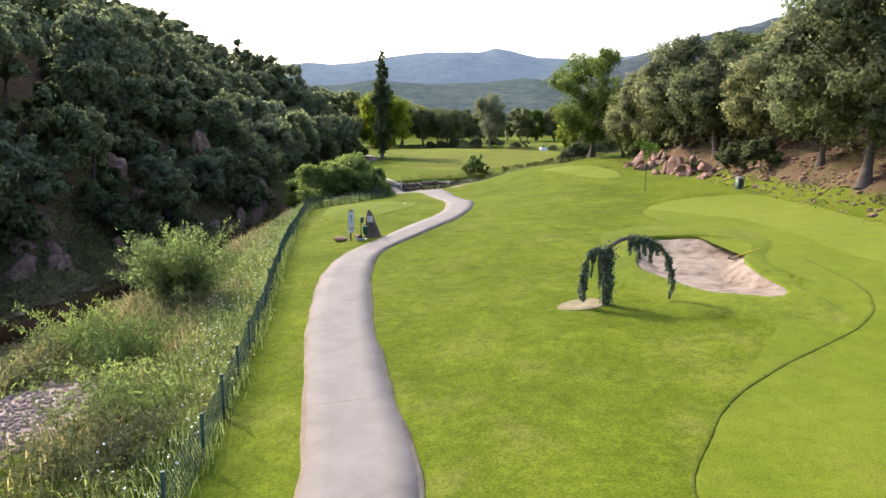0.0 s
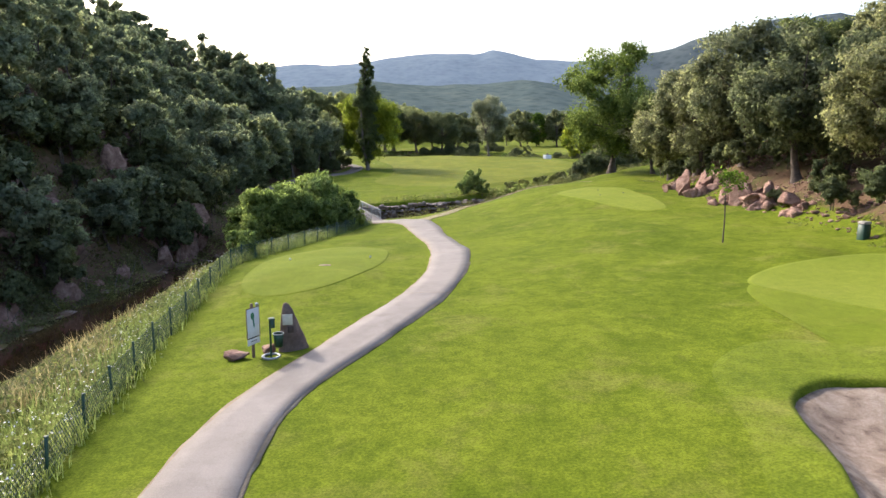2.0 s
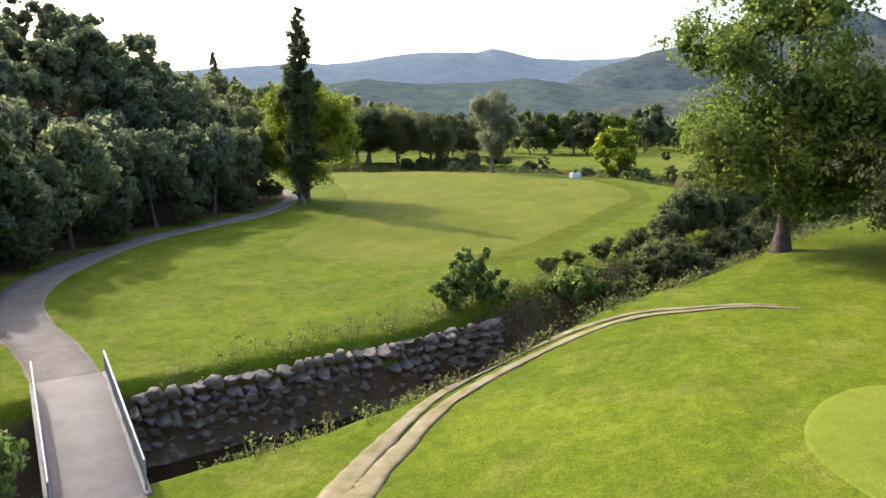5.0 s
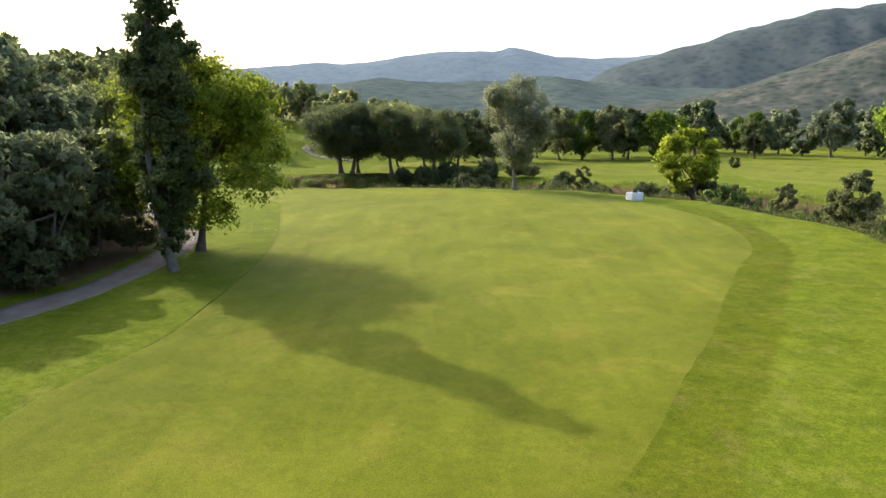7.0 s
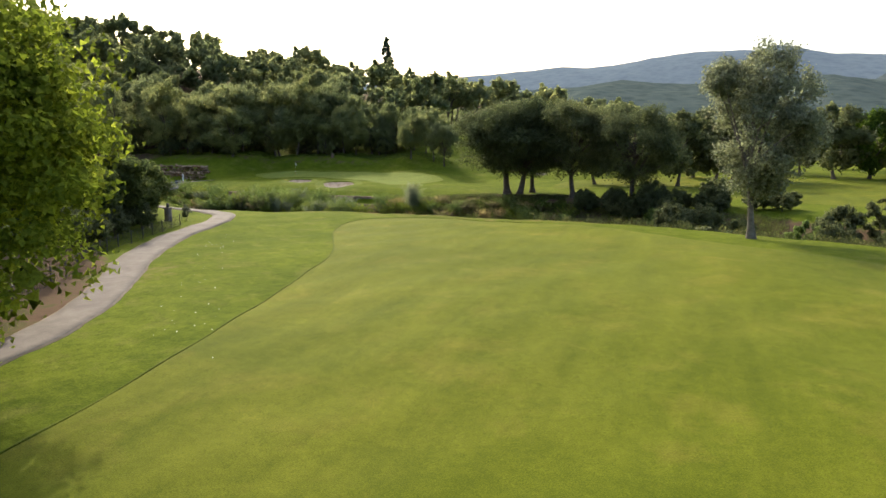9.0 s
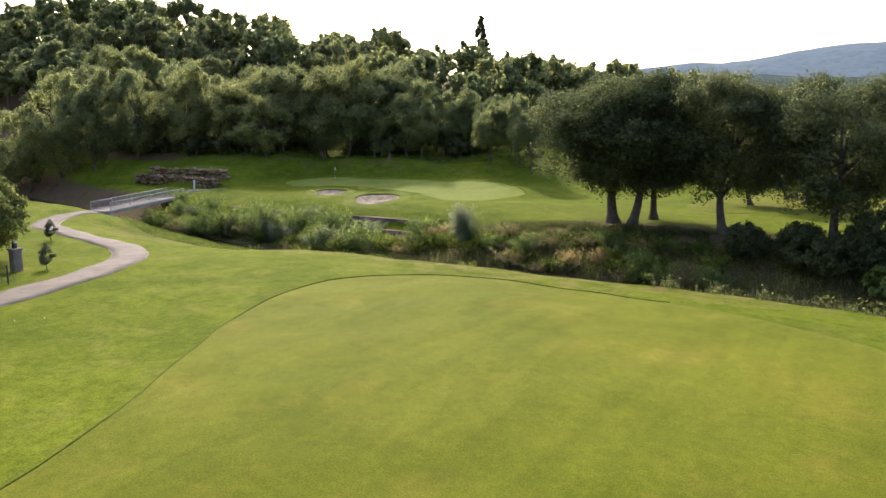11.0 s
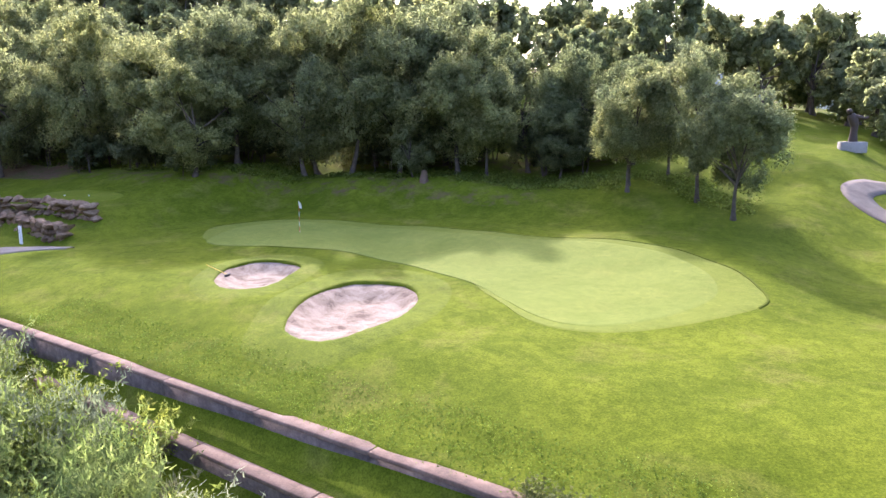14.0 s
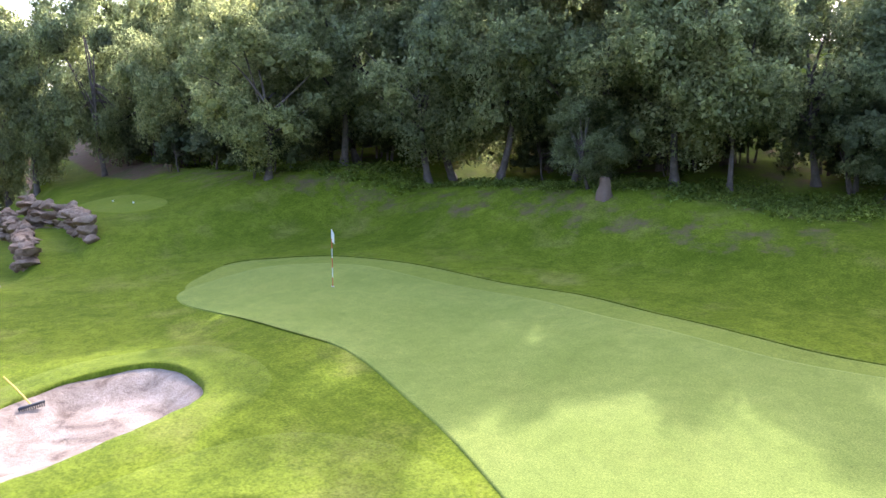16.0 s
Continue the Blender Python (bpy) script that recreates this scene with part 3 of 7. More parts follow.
# water: one ribbon along the stream
mid = spline(STREAM[:, :3], 2.0)
tang = np.gradient(mid[:, :2], axis=0)
tang /= np.linalg.norm(tang, axis=1)[:, None]
nrm = np.stack([tang[:, 1], -tang[:, 0]], 1)
wv = np.concatenate([np.column_stack([mid[:, :2] + nrm * (mid[:, 2:3] + 2.5) * k, np.full(len(mid), WATER)]) for k in (-1, 1)])
k = np.arange(len(mid) - 1)
tagged(new("water", mesh_from("water", wv, np.stack([k, k + 1, k + 1 + len(mid), k + len(mid)], 1), M_WATER)), "still brown shallow stream reflecting the sky", "stream", kind="structure")


def ribbon(points, width, lift, material, name, seed, ragged=0.02, step=0.5):
    """A strip laid on the land, with uneven edges that dip into the turf."""
    rng = np.random.default_rng(seed)
    c = spline(points, step)
    w = c[:, 2] if c.shape[1] > 2 else np.full(len(c), width)
    t = np.gradient(c[:, :2], axis=0)
    t /= np.linalg.norm(t, axis=1)[:, None]
    n = np.stack([t[:, 1], -t[:, 0]], 1)
    s = np.arange(len(c)) * step
    rows = []
    for u in (-1.0, -0.99, -0.5, 0, 0.5, 0.99, 1.0):
        ph = 1.0 if u < 0 else 4.0
        e = ragged * (np.sin(s * 0.9 + ph) * 0.5 + np.sin(s * 2.3 + ph * 2) * 0.3 + rng.normal(0, 0.25, len(s))) * (abs(u) > 0.9)
        q = c[:, :2] + n * (u * w / 2 + np.sign(u) * e)[:, None]
        z = HZ(q[:, 0], q[:, 1]) + (lift - (lift + 0.02 if abs(u) == 1 else 0))
        rows.append(np.column_stack([q, z]))
    v = np.concatenate(rows)
    m, k = len(c), np.arange(len(c) - 1)
    f = np.concatenate([np.stack([r * m + k, r * m + k + 1, (r + 1) * m + k + 1, (r + 1) * m + k], 1)[:, ::-1] for r in range(6)])
    return new(name, mesh_from(name, v, f, material, False))


PATH_A = [(-1.2, 2, 2.4), (-1.5, 8, 2.4), (-1.7, 12.9, 2.4), (-2.15, 16.0, 2.35), (-2.85, 19.6, 2.3), (-3.8, 25, 2.3), (-4.5, 30.8, 2.3), (-4.75, 36.2, 2.1), (-4.4, 39.6, 1.9), (-3.5, 42.4, 1.9), (-2.1, 45.4, 2.05),
          (-0.75, 48.9, 2.05), (0.5, 53.5, 2.1), (1.35, 59.3, 2.2), (1.45, 66, 2.35), (0.75, 72.0, 2.1), (-0.1, 77.6, 2.3), (-0.9, 83.2, 2.6), (-2.3, 88.0, 2.4), (-4.3, 91.5, 2.3), (-6.6, 94.6, 2.3)]
PATH_B = [(-11.6, 102.6, 2.4), (-15, 107, 2.5), (-19.4, 112.3, 2.6), (-22.6, 118.6, 2.6), (-24.2, 127.5, 2.5), (-24, 136, 2.5), (-22.2, 144.5, 2.5), (-19.4, 151.8, 2.4), (-17.9, 158, 2.4), (-17.1, 164, 2.4), (-16.9, 170, 2.4), (-18.0, 177, 2.4),
          (-20.6, 184, 2.4), (-25, 191.2, 2.5), (-29.2, 197, 2.7), (-32.6, 202.6, 2.8), (-35.8, 209, 2.8), (-37.4, 214.5, 2.7), (-39.2, 219.6, 2.5), (-42.2, 224.4, 2.4), (-46.4, 227.4, 2.3), (-51.5, 229.0, 2.3), (-57, 229.8, 2.3), (-66, 232.5, 2.4), (-73, 238, 2.4), (-76, 245, 2.4)]
PATH_C = [(-81, 260.5, 2.4), (-81.6, 263, 3.0), (-80.0, 264.6, 2.8), (-78.4, 265.2, 1.8), (-76.5, 265.9, 0.7)]
PATH_D = [(-20, 298.6, 2.0), (-26.5, 299.3, 2.0), (-31.2, 300.3, 2.1), (-33.8, 303.0, 2.2), (-32.9, 306.2, 2.1), (-30.2, 308.6, 2.0), (-26, 311, 2.0), (-19, 314, 2.0)]
TRACK = [(-1.0, 86.2, 1.2), (-0.3, 89.4, 1.1), (0.45, 92.4, 1.0), (1.6, 96.8, 0.8), (3.6, 101.2, 0.62), (6.4, 104.4, 0.55), (9.6, 106.3, 0.5), (12.6, 106.8, 0.42), (16, 106.4, 0.34), (19, 105.4, 0.25)]
for pts, seed in ((PATH_A, 1), (PATH_B, 2), (PATH_C, 3), (PATH_D, 4)):
    tagged(ribbon(pts, 0, 0.07, M_PATH if seed in (1, 3) else M_TRAIL, "path_%d" % seed, seed), "pale worn concrete buggy path across the grass", "path", kind="structure")
for k, off in enumerate((-0.5, 0.5)):
    tagged(ribbon([(x - 0.6 * off, y + 0.8 * off, w) for x, y, w in TRACK], 0, 0.05, M_RUT, "dirt_track_%d" % (k + 1), 9 + k, 0.1, 0.35), "sandy worn wheel rut leaving the path", "path", kind="structure")
for pts, seed in ((PATH_A, 11), (PATH_B, 12)):
    tagged(ribbon([(x, y, w + 0.22) for x, y, w in pts], 0, 0.045, M_DIRT, "path_verge_%d" % (seed - 10), seed, 0.07), "bare sandy verge along the path", "verge", kind="structure")


for _i, (px, py) in enumerate(((-2.55, 18.0), (-4.2, 28.2), (0.2, 52.0), (1.45, 64.0), (-0.2, 78.5))):
    _d = np.array([0.97, 0.24]) if py < 45 else np.array([0.99, -0.05])
    tagged(ribbon([(px - 1.05 * _d[0], py - 1.05 * _d[1], 0.035), (px, py + 0.02, 0.03), (px + 1.05 * _d[0], py + 1.05 * _d[1], 0.035)], 0, 0.076, M_DIRT, "path_joint_%d" % (_i + 1), 40 + _i, 0.01, 0.15), "dark open joint across the concrete path", "joint", kind="structure")

MOWN = {}


def sheet(outline, lift, material, name, label, rings=14, edge=0.01, category="lawn"):
    """A patch of finer turf laid on the land inside a smooth outline."""
    MOWN[name] = outline
    c = outline.mean(0)
    reach = np.linalg.norm(outline - c, axis=1).max()
    ks = np.concatenate([np.linspace(0, 0.97, max(rings, int(reach / 0.9)))[1:], [0.99, 1.0]])
    v = [np.array([[*c, H(*c) + lift]])]
    for k in ks:
        q = c + (outline - c) * k
        v.append(np.column_stack([q, HZ(q[:, 0], q[:, 1]) + (lift if k < 1 else -edge)]))
    n = len(outline)
    j = np.arange(n)
    tri = np.stack([np.zeros(n, int), 1 + j, 1 + (j + 1) % n], 1)
    q4 = np.concatenate([np.stack([1 + r * n + j, 1 + (r + 1) * n + j, 1 + (r + 1) * n + (j + 1) % n, 1 + r * n + (j + 1) % n], 1) for r in range(len(ks) - 1)])
    return tagged(new(name, mesh_from(name, np.vstack(v), [tri, q4], material, True)), label, category, kind="structure")


sheet(loop_spline([(-9.2, 54.6), (-10, 59), (-9.3, 64.5), (-6.6, 68.3), (-3.6, 68.0), (-2.5, 65), (-2.6, 60), (-3.8, 55.5), (-5.3, 53.2), (-7.4, 52.8)]), 0.03, M_TEE, "tee_lawn_1", "close-mown oval tee beside the path")
sheet(loop_spline([(12.8, 91.2), (14.6, 94.6), (17.4, 95.4), (19.8, 92.4), (20.0, 86.0), (19.9, 80.0), (19.2, 76.6), (17.0, 76.4), (15.4, 80.4), (14.0, 85.4)]), 0.03, M_PRACTICE, "tee_lawn_2", "close-mown kidney-shaped tee on the slope")
sheet(loop_spline([(4.0, 0), (4.4, 8), (4.8, 12.3), (5.7, 14.2), (7.2, 16.5), (10.0, 19.2), (13.3, 21.6), (14.9, 23.6), (15.9, 26.7), (16.3, 32.2), (16.8, 38.4), (14.6, 42), (13.8, 47), (15.2, 51.2), (20, 53.4), (24, 50.5), (25, 38), (24.5, 20), (22, 0)], 160), 0.03, M_TEE, "apron_1", "light mown apron beside the bunker")
sheet(loop_spline([(14.9, 50.6), (16.4, 53.2), (19.5, 54.6), (23.4, 54.8), (24.6, 49), (24.6, 38), (24.2, 27), (21.4, 24.6), (18.9, 30), (18.7, 37), (18.6, 43), (16.6, 47.4)]), 0.05, M_PRACTICE, "green_1", "pale smooth practice green")
sheet(loop_spline([(-72.2, 273.4), (-73.7, 275.7), (-71.0, 278.9), (-65.7, 280.9), (-58.9, 282.8), (-51.5, 283.1), (-45.2, 284.9), (-39.9, 283.2), (-35.8, 279.8), (-34.3, 276.1), (-36.3, 271.9), (-39.3, 268.5), (-42.7, 268.8), (-46.8, 272.4), (-51.6, 274.2), (-59.3, 275.2), (-66.0, 273.4), (-69.8, 272.4)], 120), 0.022, M_FRINGE, "green_2_fringe", "mown fringe around the green")
sheet(loop_spline([(-70.9, 273.4), (-71.8, 276.2), (-69.1, 278.5), (-64.8, 279.8), (-58.7, 281.5), (-51.6, 282.0), (-45.4, 283.9), (-40.5, 282.2), (-37.6, 279.4), (-36.4, 276.2), (-37.4, 272.4), (-39.6, 269.2), (-42.6, 269.4), (-46.6, 271.8), (-51.6, 273.4), (-59.2, 274.2), (-65.8, 272.4), (-69.4, 271.9)], 120), 0.042, M_GREEN, "green_2", "pale smooth putting green with a flag")
sheet(loop_spline([(-94.4, 271.2), (-95.7, 273.4), (-88.6, 275.4), (-85.2, 274.8), (-86.5, 272.6), (-90.0, 271.2)], 60), 0.03, M_TEE, "tee_lawn_3", "small tee above the stone terraces")
sheet(loop_spline([(-4, 128.8), (1.7, 128), (5.5, 129), (10.4, 135), (18.3, 150), (25.4, 165), (32, 178.6), (33, 195), (26, 212), (13.6, 221), (5.2, 226), (-3.8, 231.2), (-13, 233.6), (-21, 232), (-24.8, 225.6), (-23.2, 217), (-16.7, 205), (-14.5, 197), (-12.2, 188), (-9.5, 174), (-8.4, 153), (-10, 140), (-9, 133)], 160), 0.03, M_FAIR, "fairway_1", "broad striped fairway inside the bend of the stream")
sheet(loop_spline([(-14, 277), (-4, 275), (6, 268), (24, 262), (45, 258), (60, 275), (62, 300), (30, 318), (0, 310), (-12, 294)], 80), 0.04, M_FAIR, "fairway_2", "light fairway beyond the stream")
sheet(loop_spline([(66, 232), (85, 226), (120, 240), (150, 290), (165, 360), (140, 420), (100, 400), (75, 330), (62, 265)], 80), 0.05, M_FAIR, "fairway_3", "light fairway far across the stream")


def mown_edge(outline, name, width=0.1):
    """The dark rim of longer grass where two cuts meet."""
    tagged(ribbon([(x, y, width) for x, y in outline], 0, 0.045, M_RIM, name, 5, 0.03, 0.6), "dark rim of longer grass around the mown lawn", "lawn edge", kind="structure")


M_RIM = make_grass("rim_grass", (0.058, 0.082, 0.006), (0.082, 0.105, 0.009), (0.09, 0.085, 0.025), 0.4, 0.6, 0.4, 12.0)
mown_edge(MOWN["apron_1"][:75], "trim_1")
mown_edge(MOWN["fairway_1"][78:142], "trim_2")
mown_edge(MOWN["green_2_fringe"][5:62], "trim_3")


def bunker(outline, depth, name, label, lip=0.12, tilt=(0.0, 0.0)):
    """A sunken patch of sand below a grass lip."""
    c = outline.mean(0)
    n = len(outline)
    j = np.arange(n)
    ob = thing(name, label, "bunker")

    def ring(k, f):
        q = c + (outline - c) * k
        return np.column_stack([q, f(q)])
    g = lambda q: HZ(q[:, 0], q[:, 1])
    back = np.clip(0.5 + 0.5 * ((outline - c) @ np.array([-0.25, 0.97])) / np.linalg.norm(outline - c, axis=1), 0, 1) ** 1.5
    drop = 0.05 + 0.03 * back
    rows = [ring(1.62, lambda q: g(q) - 0.06), ring(1.5, lambda q: g(q) + 0.03), ring(1.3, lambda q: g(q) + 0.04), ring(1.12, lambda q: g(q) + lip * 0.7 * back + 0.03), ring(1.03, lambda q: g(q) + lip * back + 0.03), ring(0.99, lambda q: g(q) + lip * back + 0.012 * np.sin(np.arange(n) * 2.1) + 0.012 * np.sin(np.arange(n) * 5.3)), ring(0.98, lambda q: g(q) - drop - 0.05)]
    quad = lambda m: np.concatenate([np.stack([r * n + j, (r + 1) * n + j, (r + 1) * n + (j + 1) % n, r * n + (j + 1) % n], 1)[:, ::-1] for r in range(m)])
    piece("lip", mesh_from("lip", np.vstack(rows), quad(6), M_ROUGH, True), ob, "ragged grass lip")
    zc = H(*c)
    rng = np.random.default_rng(7)
    rows = []
    for k in np.linspace(1.0, 0.0005, 16):
        q = c + (outline - c) * k
        e = np.clip((1 - k) / (0.62 - 0.26 * back), 0, 1)
        z = HZ(q[:, 0], q[:, 1]) * (1 - 0.6 * e) + zc * 0.6 * e - drop - (depth - drop) * (e * e * (3 - 2 * e)) + (q - c) @ np.array(tilt)
        z = z + 0.03 * np.sin(q[:, 0] * 3.1) * np.sin(q[:, 1] * 2.7) + rng.normal(0, 0.008, n)
        rows.append(np.column_stack([q, z]))
    piece("sand", mesh_from("sand", np.vstack(rows), quad(15), M_SAND, True), ob, "raked pinkish sand")
    return ob


bunker(BUNKER_1, 0.6, "bunker", "large kidney-shaped bunker of pinkish sand", 0.1)
bunker(BUNKER_2, 0.5, "bunker", "small oval bunker beside the putting green with a rake", 0.05)
bunker(BUNKER_3, 0.55, "bunker", "larger oval bunker beside the putting green", 0.05)


# ---- distant hills ----
def ridge(name, label, x0, x1, y, crest, depth, colours, seed, step=18.0):
    """A range of hills: a crest line falling towards the camera, gullied."""
    xs = np.arange(x0, x1, step)
    ts = np.linspace(0, 1, 26)
    Xr, Tr = np.meshgrid(xs, ts)
    cr = np.array([crest(v) for v in xs])
    soft = np.convolve(np.pad(cr, 20, mode="edge"), np.ones(41) / 41, mode="valid") if step > 15 else cr
    w = np.minimum(Tr / 0.84, 1) ** 4
    cr = soft[None] * (1 - w) + cr[None] * w
    prof = np.sin(np.minimum(Tr * 1.15, 1) * np.pi / 2) ** 1.15
    Z = cr * prof - np.where(Tr > 0.9, (Tr - 0.9) * 4 * cr, 0) * 0.4
    gully = np.array([[noise.fractal((v / step * 0.22, t * 4, seed), 0.9, 2.0, 5) for v in xs] for t in ts])
    Z = Z + gully * cr * (0.05 if step < 15 else 0.012) * np.sin(np.pi * np.clip(Tr, 0, 1)) - 6
    Yr = y + (Tr - 0.9) * depth
    n, m = len(xs), len(ts)
    i, j = np.meshgrid(np.arange(n - 1), np.arange(m - 1))
    a = (j * n + i).ravel()
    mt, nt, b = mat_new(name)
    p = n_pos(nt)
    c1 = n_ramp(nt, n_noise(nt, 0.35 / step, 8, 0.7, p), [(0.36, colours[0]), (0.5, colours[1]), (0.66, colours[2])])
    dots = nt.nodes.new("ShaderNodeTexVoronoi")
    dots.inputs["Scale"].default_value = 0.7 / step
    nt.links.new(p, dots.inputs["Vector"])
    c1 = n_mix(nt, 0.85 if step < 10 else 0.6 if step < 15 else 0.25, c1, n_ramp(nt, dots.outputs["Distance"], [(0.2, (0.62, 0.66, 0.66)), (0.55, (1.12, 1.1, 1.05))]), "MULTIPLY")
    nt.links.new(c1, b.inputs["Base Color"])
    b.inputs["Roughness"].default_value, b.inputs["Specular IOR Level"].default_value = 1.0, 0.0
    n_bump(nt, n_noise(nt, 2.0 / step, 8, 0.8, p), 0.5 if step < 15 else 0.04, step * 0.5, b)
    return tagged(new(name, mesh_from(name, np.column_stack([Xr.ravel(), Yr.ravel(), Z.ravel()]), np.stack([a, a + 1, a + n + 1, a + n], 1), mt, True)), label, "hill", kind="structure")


def crest(*pts):
    xs, zs = zip(*pts)
    return lambda v: float(np.interp(v, xs, zs))


# distance haze is painted into the far, middle and near ridges' blue-grey colours
ridge("backdrop_far", "distant mountain ridge coloured haze blue", -2600, 3200, 3600, crest((-2600, 200), (-1400, 250), (-949, 272), (-640, 303), (-490, 283), (-406, 288), (-236, 330), (-80, 350), (60, 352), (160, 345), (250, 371), (330, 358), (440, 316), (620, 303), (840, 322), (1300, 380), (3200, 300)), 1500, [(0.118, 0.152, 0.188), (0.135, 0.172, 0.206), (0.152, 0.19, 0.218)], 3.1, 20)
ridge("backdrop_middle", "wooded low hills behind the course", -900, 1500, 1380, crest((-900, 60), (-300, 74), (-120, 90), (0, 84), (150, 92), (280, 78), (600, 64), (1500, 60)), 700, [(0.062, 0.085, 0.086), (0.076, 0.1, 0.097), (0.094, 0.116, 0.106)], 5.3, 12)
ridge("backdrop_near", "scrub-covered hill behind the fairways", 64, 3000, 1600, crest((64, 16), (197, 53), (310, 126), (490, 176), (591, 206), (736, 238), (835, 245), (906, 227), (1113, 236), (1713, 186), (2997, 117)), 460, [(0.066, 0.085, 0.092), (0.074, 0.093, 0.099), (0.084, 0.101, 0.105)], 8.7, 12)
ridge("backdrop_spur", "rocky scrub spur with bare patches", 60, 1000, 560, crest((60, 10), (84, 22), (138, 30), (173, 37), (208, 48), (242, 60), (283, 74), (400, 80), (1000, 40)), 150, [(0.052, 0.064, 0.058), (0.066, 0.078, 0.07), (0.128, 0.118, 0.104)], 2.2, 4)


# ---- trees ----
def leaf_arrays(centres, outward, size, rng, long=1.6):
    """Small bent leaf sprays: one rhombus each, folded along its rib."""
    n = len(centres)
    out = outward + rng.normal(0, 0.55, (n, 3))
    out /= np.linalg.norm(out, axis=1)[:, None] + 1e-9
    a = np.cross(out, rng.normal(size=(n, 3)))
    a /= np.linalg.norm(a, axis=1)[:, None] + 1e-9
    b = np.cross(out, a)
    s = size * rng.uniform(0.55, 1.3, (n, 1))
    tip, side = a * s * long * 0.5, b * s * 0.5
    sag = out * s * 0.18
    v = np.stack([centres - tip - sag, centres + side, centres + tip - sag, centres - side], 1).reshape(-1, 3)
    f = np.arange(4 * n).reshape(n, 4)
    return v, f


def leaf_tris(centres, outward, size, rng):
    """The same for trees far off: one triangle each."""
    n = len(centres)
    out = outward + rng.normal(0, 0.55, (n, 3))
    a = np.cross(out, rng.normal(size=(n, 3)))
    a /= np.linalg.norm(a, axis=1)[:, None] + 1e-9
    b = np.cross(out, a)
    b /= np.linalg.norm(b, axis=1)[:, None] + 1e-9
    s = size * rng.uniform(0.6, 1.4, (n, 1))
    v = np.stack([centres - a * s * 0.6 - b * s * 0.35, centres + a * s * 0.6 - b * s * 0.35, centres + b * s * 0.7], 1).reshape(-1, 3)
    return v, np.arange(3 * n).reshape(n, 3)


def crown_clumps(rng, kind, h, r, n):
    """Centres and radii of the leafy clumps of a crown whose base is at the tree's foot."""
    out = []
    p1, p2, p3 = rng.uniform(0, 6.28, 3)
    for i in range(n):
        if kind == "column":
            t = (i + rng.uniform(0, 1)) / n
            z = h * (0.05 + 0.93 * t)
            w = r * math.sin(min(1, 0.42 + t * 1.6) * math.pi * 0.5) * (1 - max(0, t - 0.62) / 0.4) ** 0.6 * (1 + 0.16 * math.sin(t * 19 + p1))
            a = rng.uniform(0, 6.28)
            d = w * rng.uniform(0.05, 0.95)
            out.append((d * math.cos(a), d * math.sin(a), z, max(0.35, w * rng.uniform(0.26, 0.5))))
        elif kind == "cone":
            t = ((i + rng.uniform(0, 1)) / n) ** 1.15
            z = h * (0.16 + 0.82 * t)
            w = r * (1 - t) ** 0.75 * min(1, 0.55 + t * 2.2)
            a = rng.uniform(0, 6.28)
            d = w * rng.uniform(0.3, 0.95)
            out.append((d * math.cos(a), d * math.sin(a), z, max(0.4, r * 0.3 * (1 - 0.6 * t) * rng.uniform(0.7, 1.2))))
        else:
            break
    if not out:                                 # broad crown: a filled body, and billowing lobes that break its outline
        lo = {"broad": 0.26, "low": 0.15}.get(kind, 0.04)
        mid, half = h * (lo + (0.97 - lo) / 2), h * (0.97 - lo) / 2
        body = n // 2
        for k in range(body):
            a, u = rng.uniform(0, 6.28), rng.uniform(-0.95, 0.9)
            lobe = 1 + 0.18 * math.sin(2 * a + p1) + 0.13 * math.sin(3 * a + p2 + 2 * u)
            w = 0.74 * r * math.sqrt(max(0.06, 1 - abs(u) ** 2.4)) * rng.uniform(0.4, 1.0) ** 0.6 * lobe
            q = r * rng.uniform(0.22, 0.36)
            out.append((w * math.cos(a), w * math.sin(a), max(q * 0.8, mid + half * u * 0.78), q))
        n_lobes = max(6, (n - body) // 4)
        for k in range(n_lobes):
            a = p1 + k * 2.4 + rng.normal(0, 0.35)
            u = -0.7 + 1.6 * ((k * 0.618 + 0.13) % 1)
            far = rng.uniform(0.5, 0.78) * math.sqrt(max(0.12, 1 - abs(u) ** 2.2))
            rl = r * rng.uniform(0.24, 0.38)
            c = np.array([far * r * math.cos(a), far * r * math.sin(a), mid + half * u * 0.78])
            m = (n - body) // n_lobes + (1 if k < (n - body) % n_lobes else 0)
            d = rng.normal(size=(m, 3))
            d += c * [1, 1, 0] / r * 0.6 + [0, 0, 0.35]
            d /= np.linalg.norm(d, axis=1)[:, None]
            p = c + d * rl * rng.uniform(0.2, 0.9, (m, 1)) * [1, 1, 0.8]
            q = rl * rng.uniform(0.45, 0.75, m)
            p[:, 2] = np.maximum(p[:, 2], q * 0.8)
            out += [(*pp, qq) for pp, qq in zip(p, q)]
    return np.array(out)


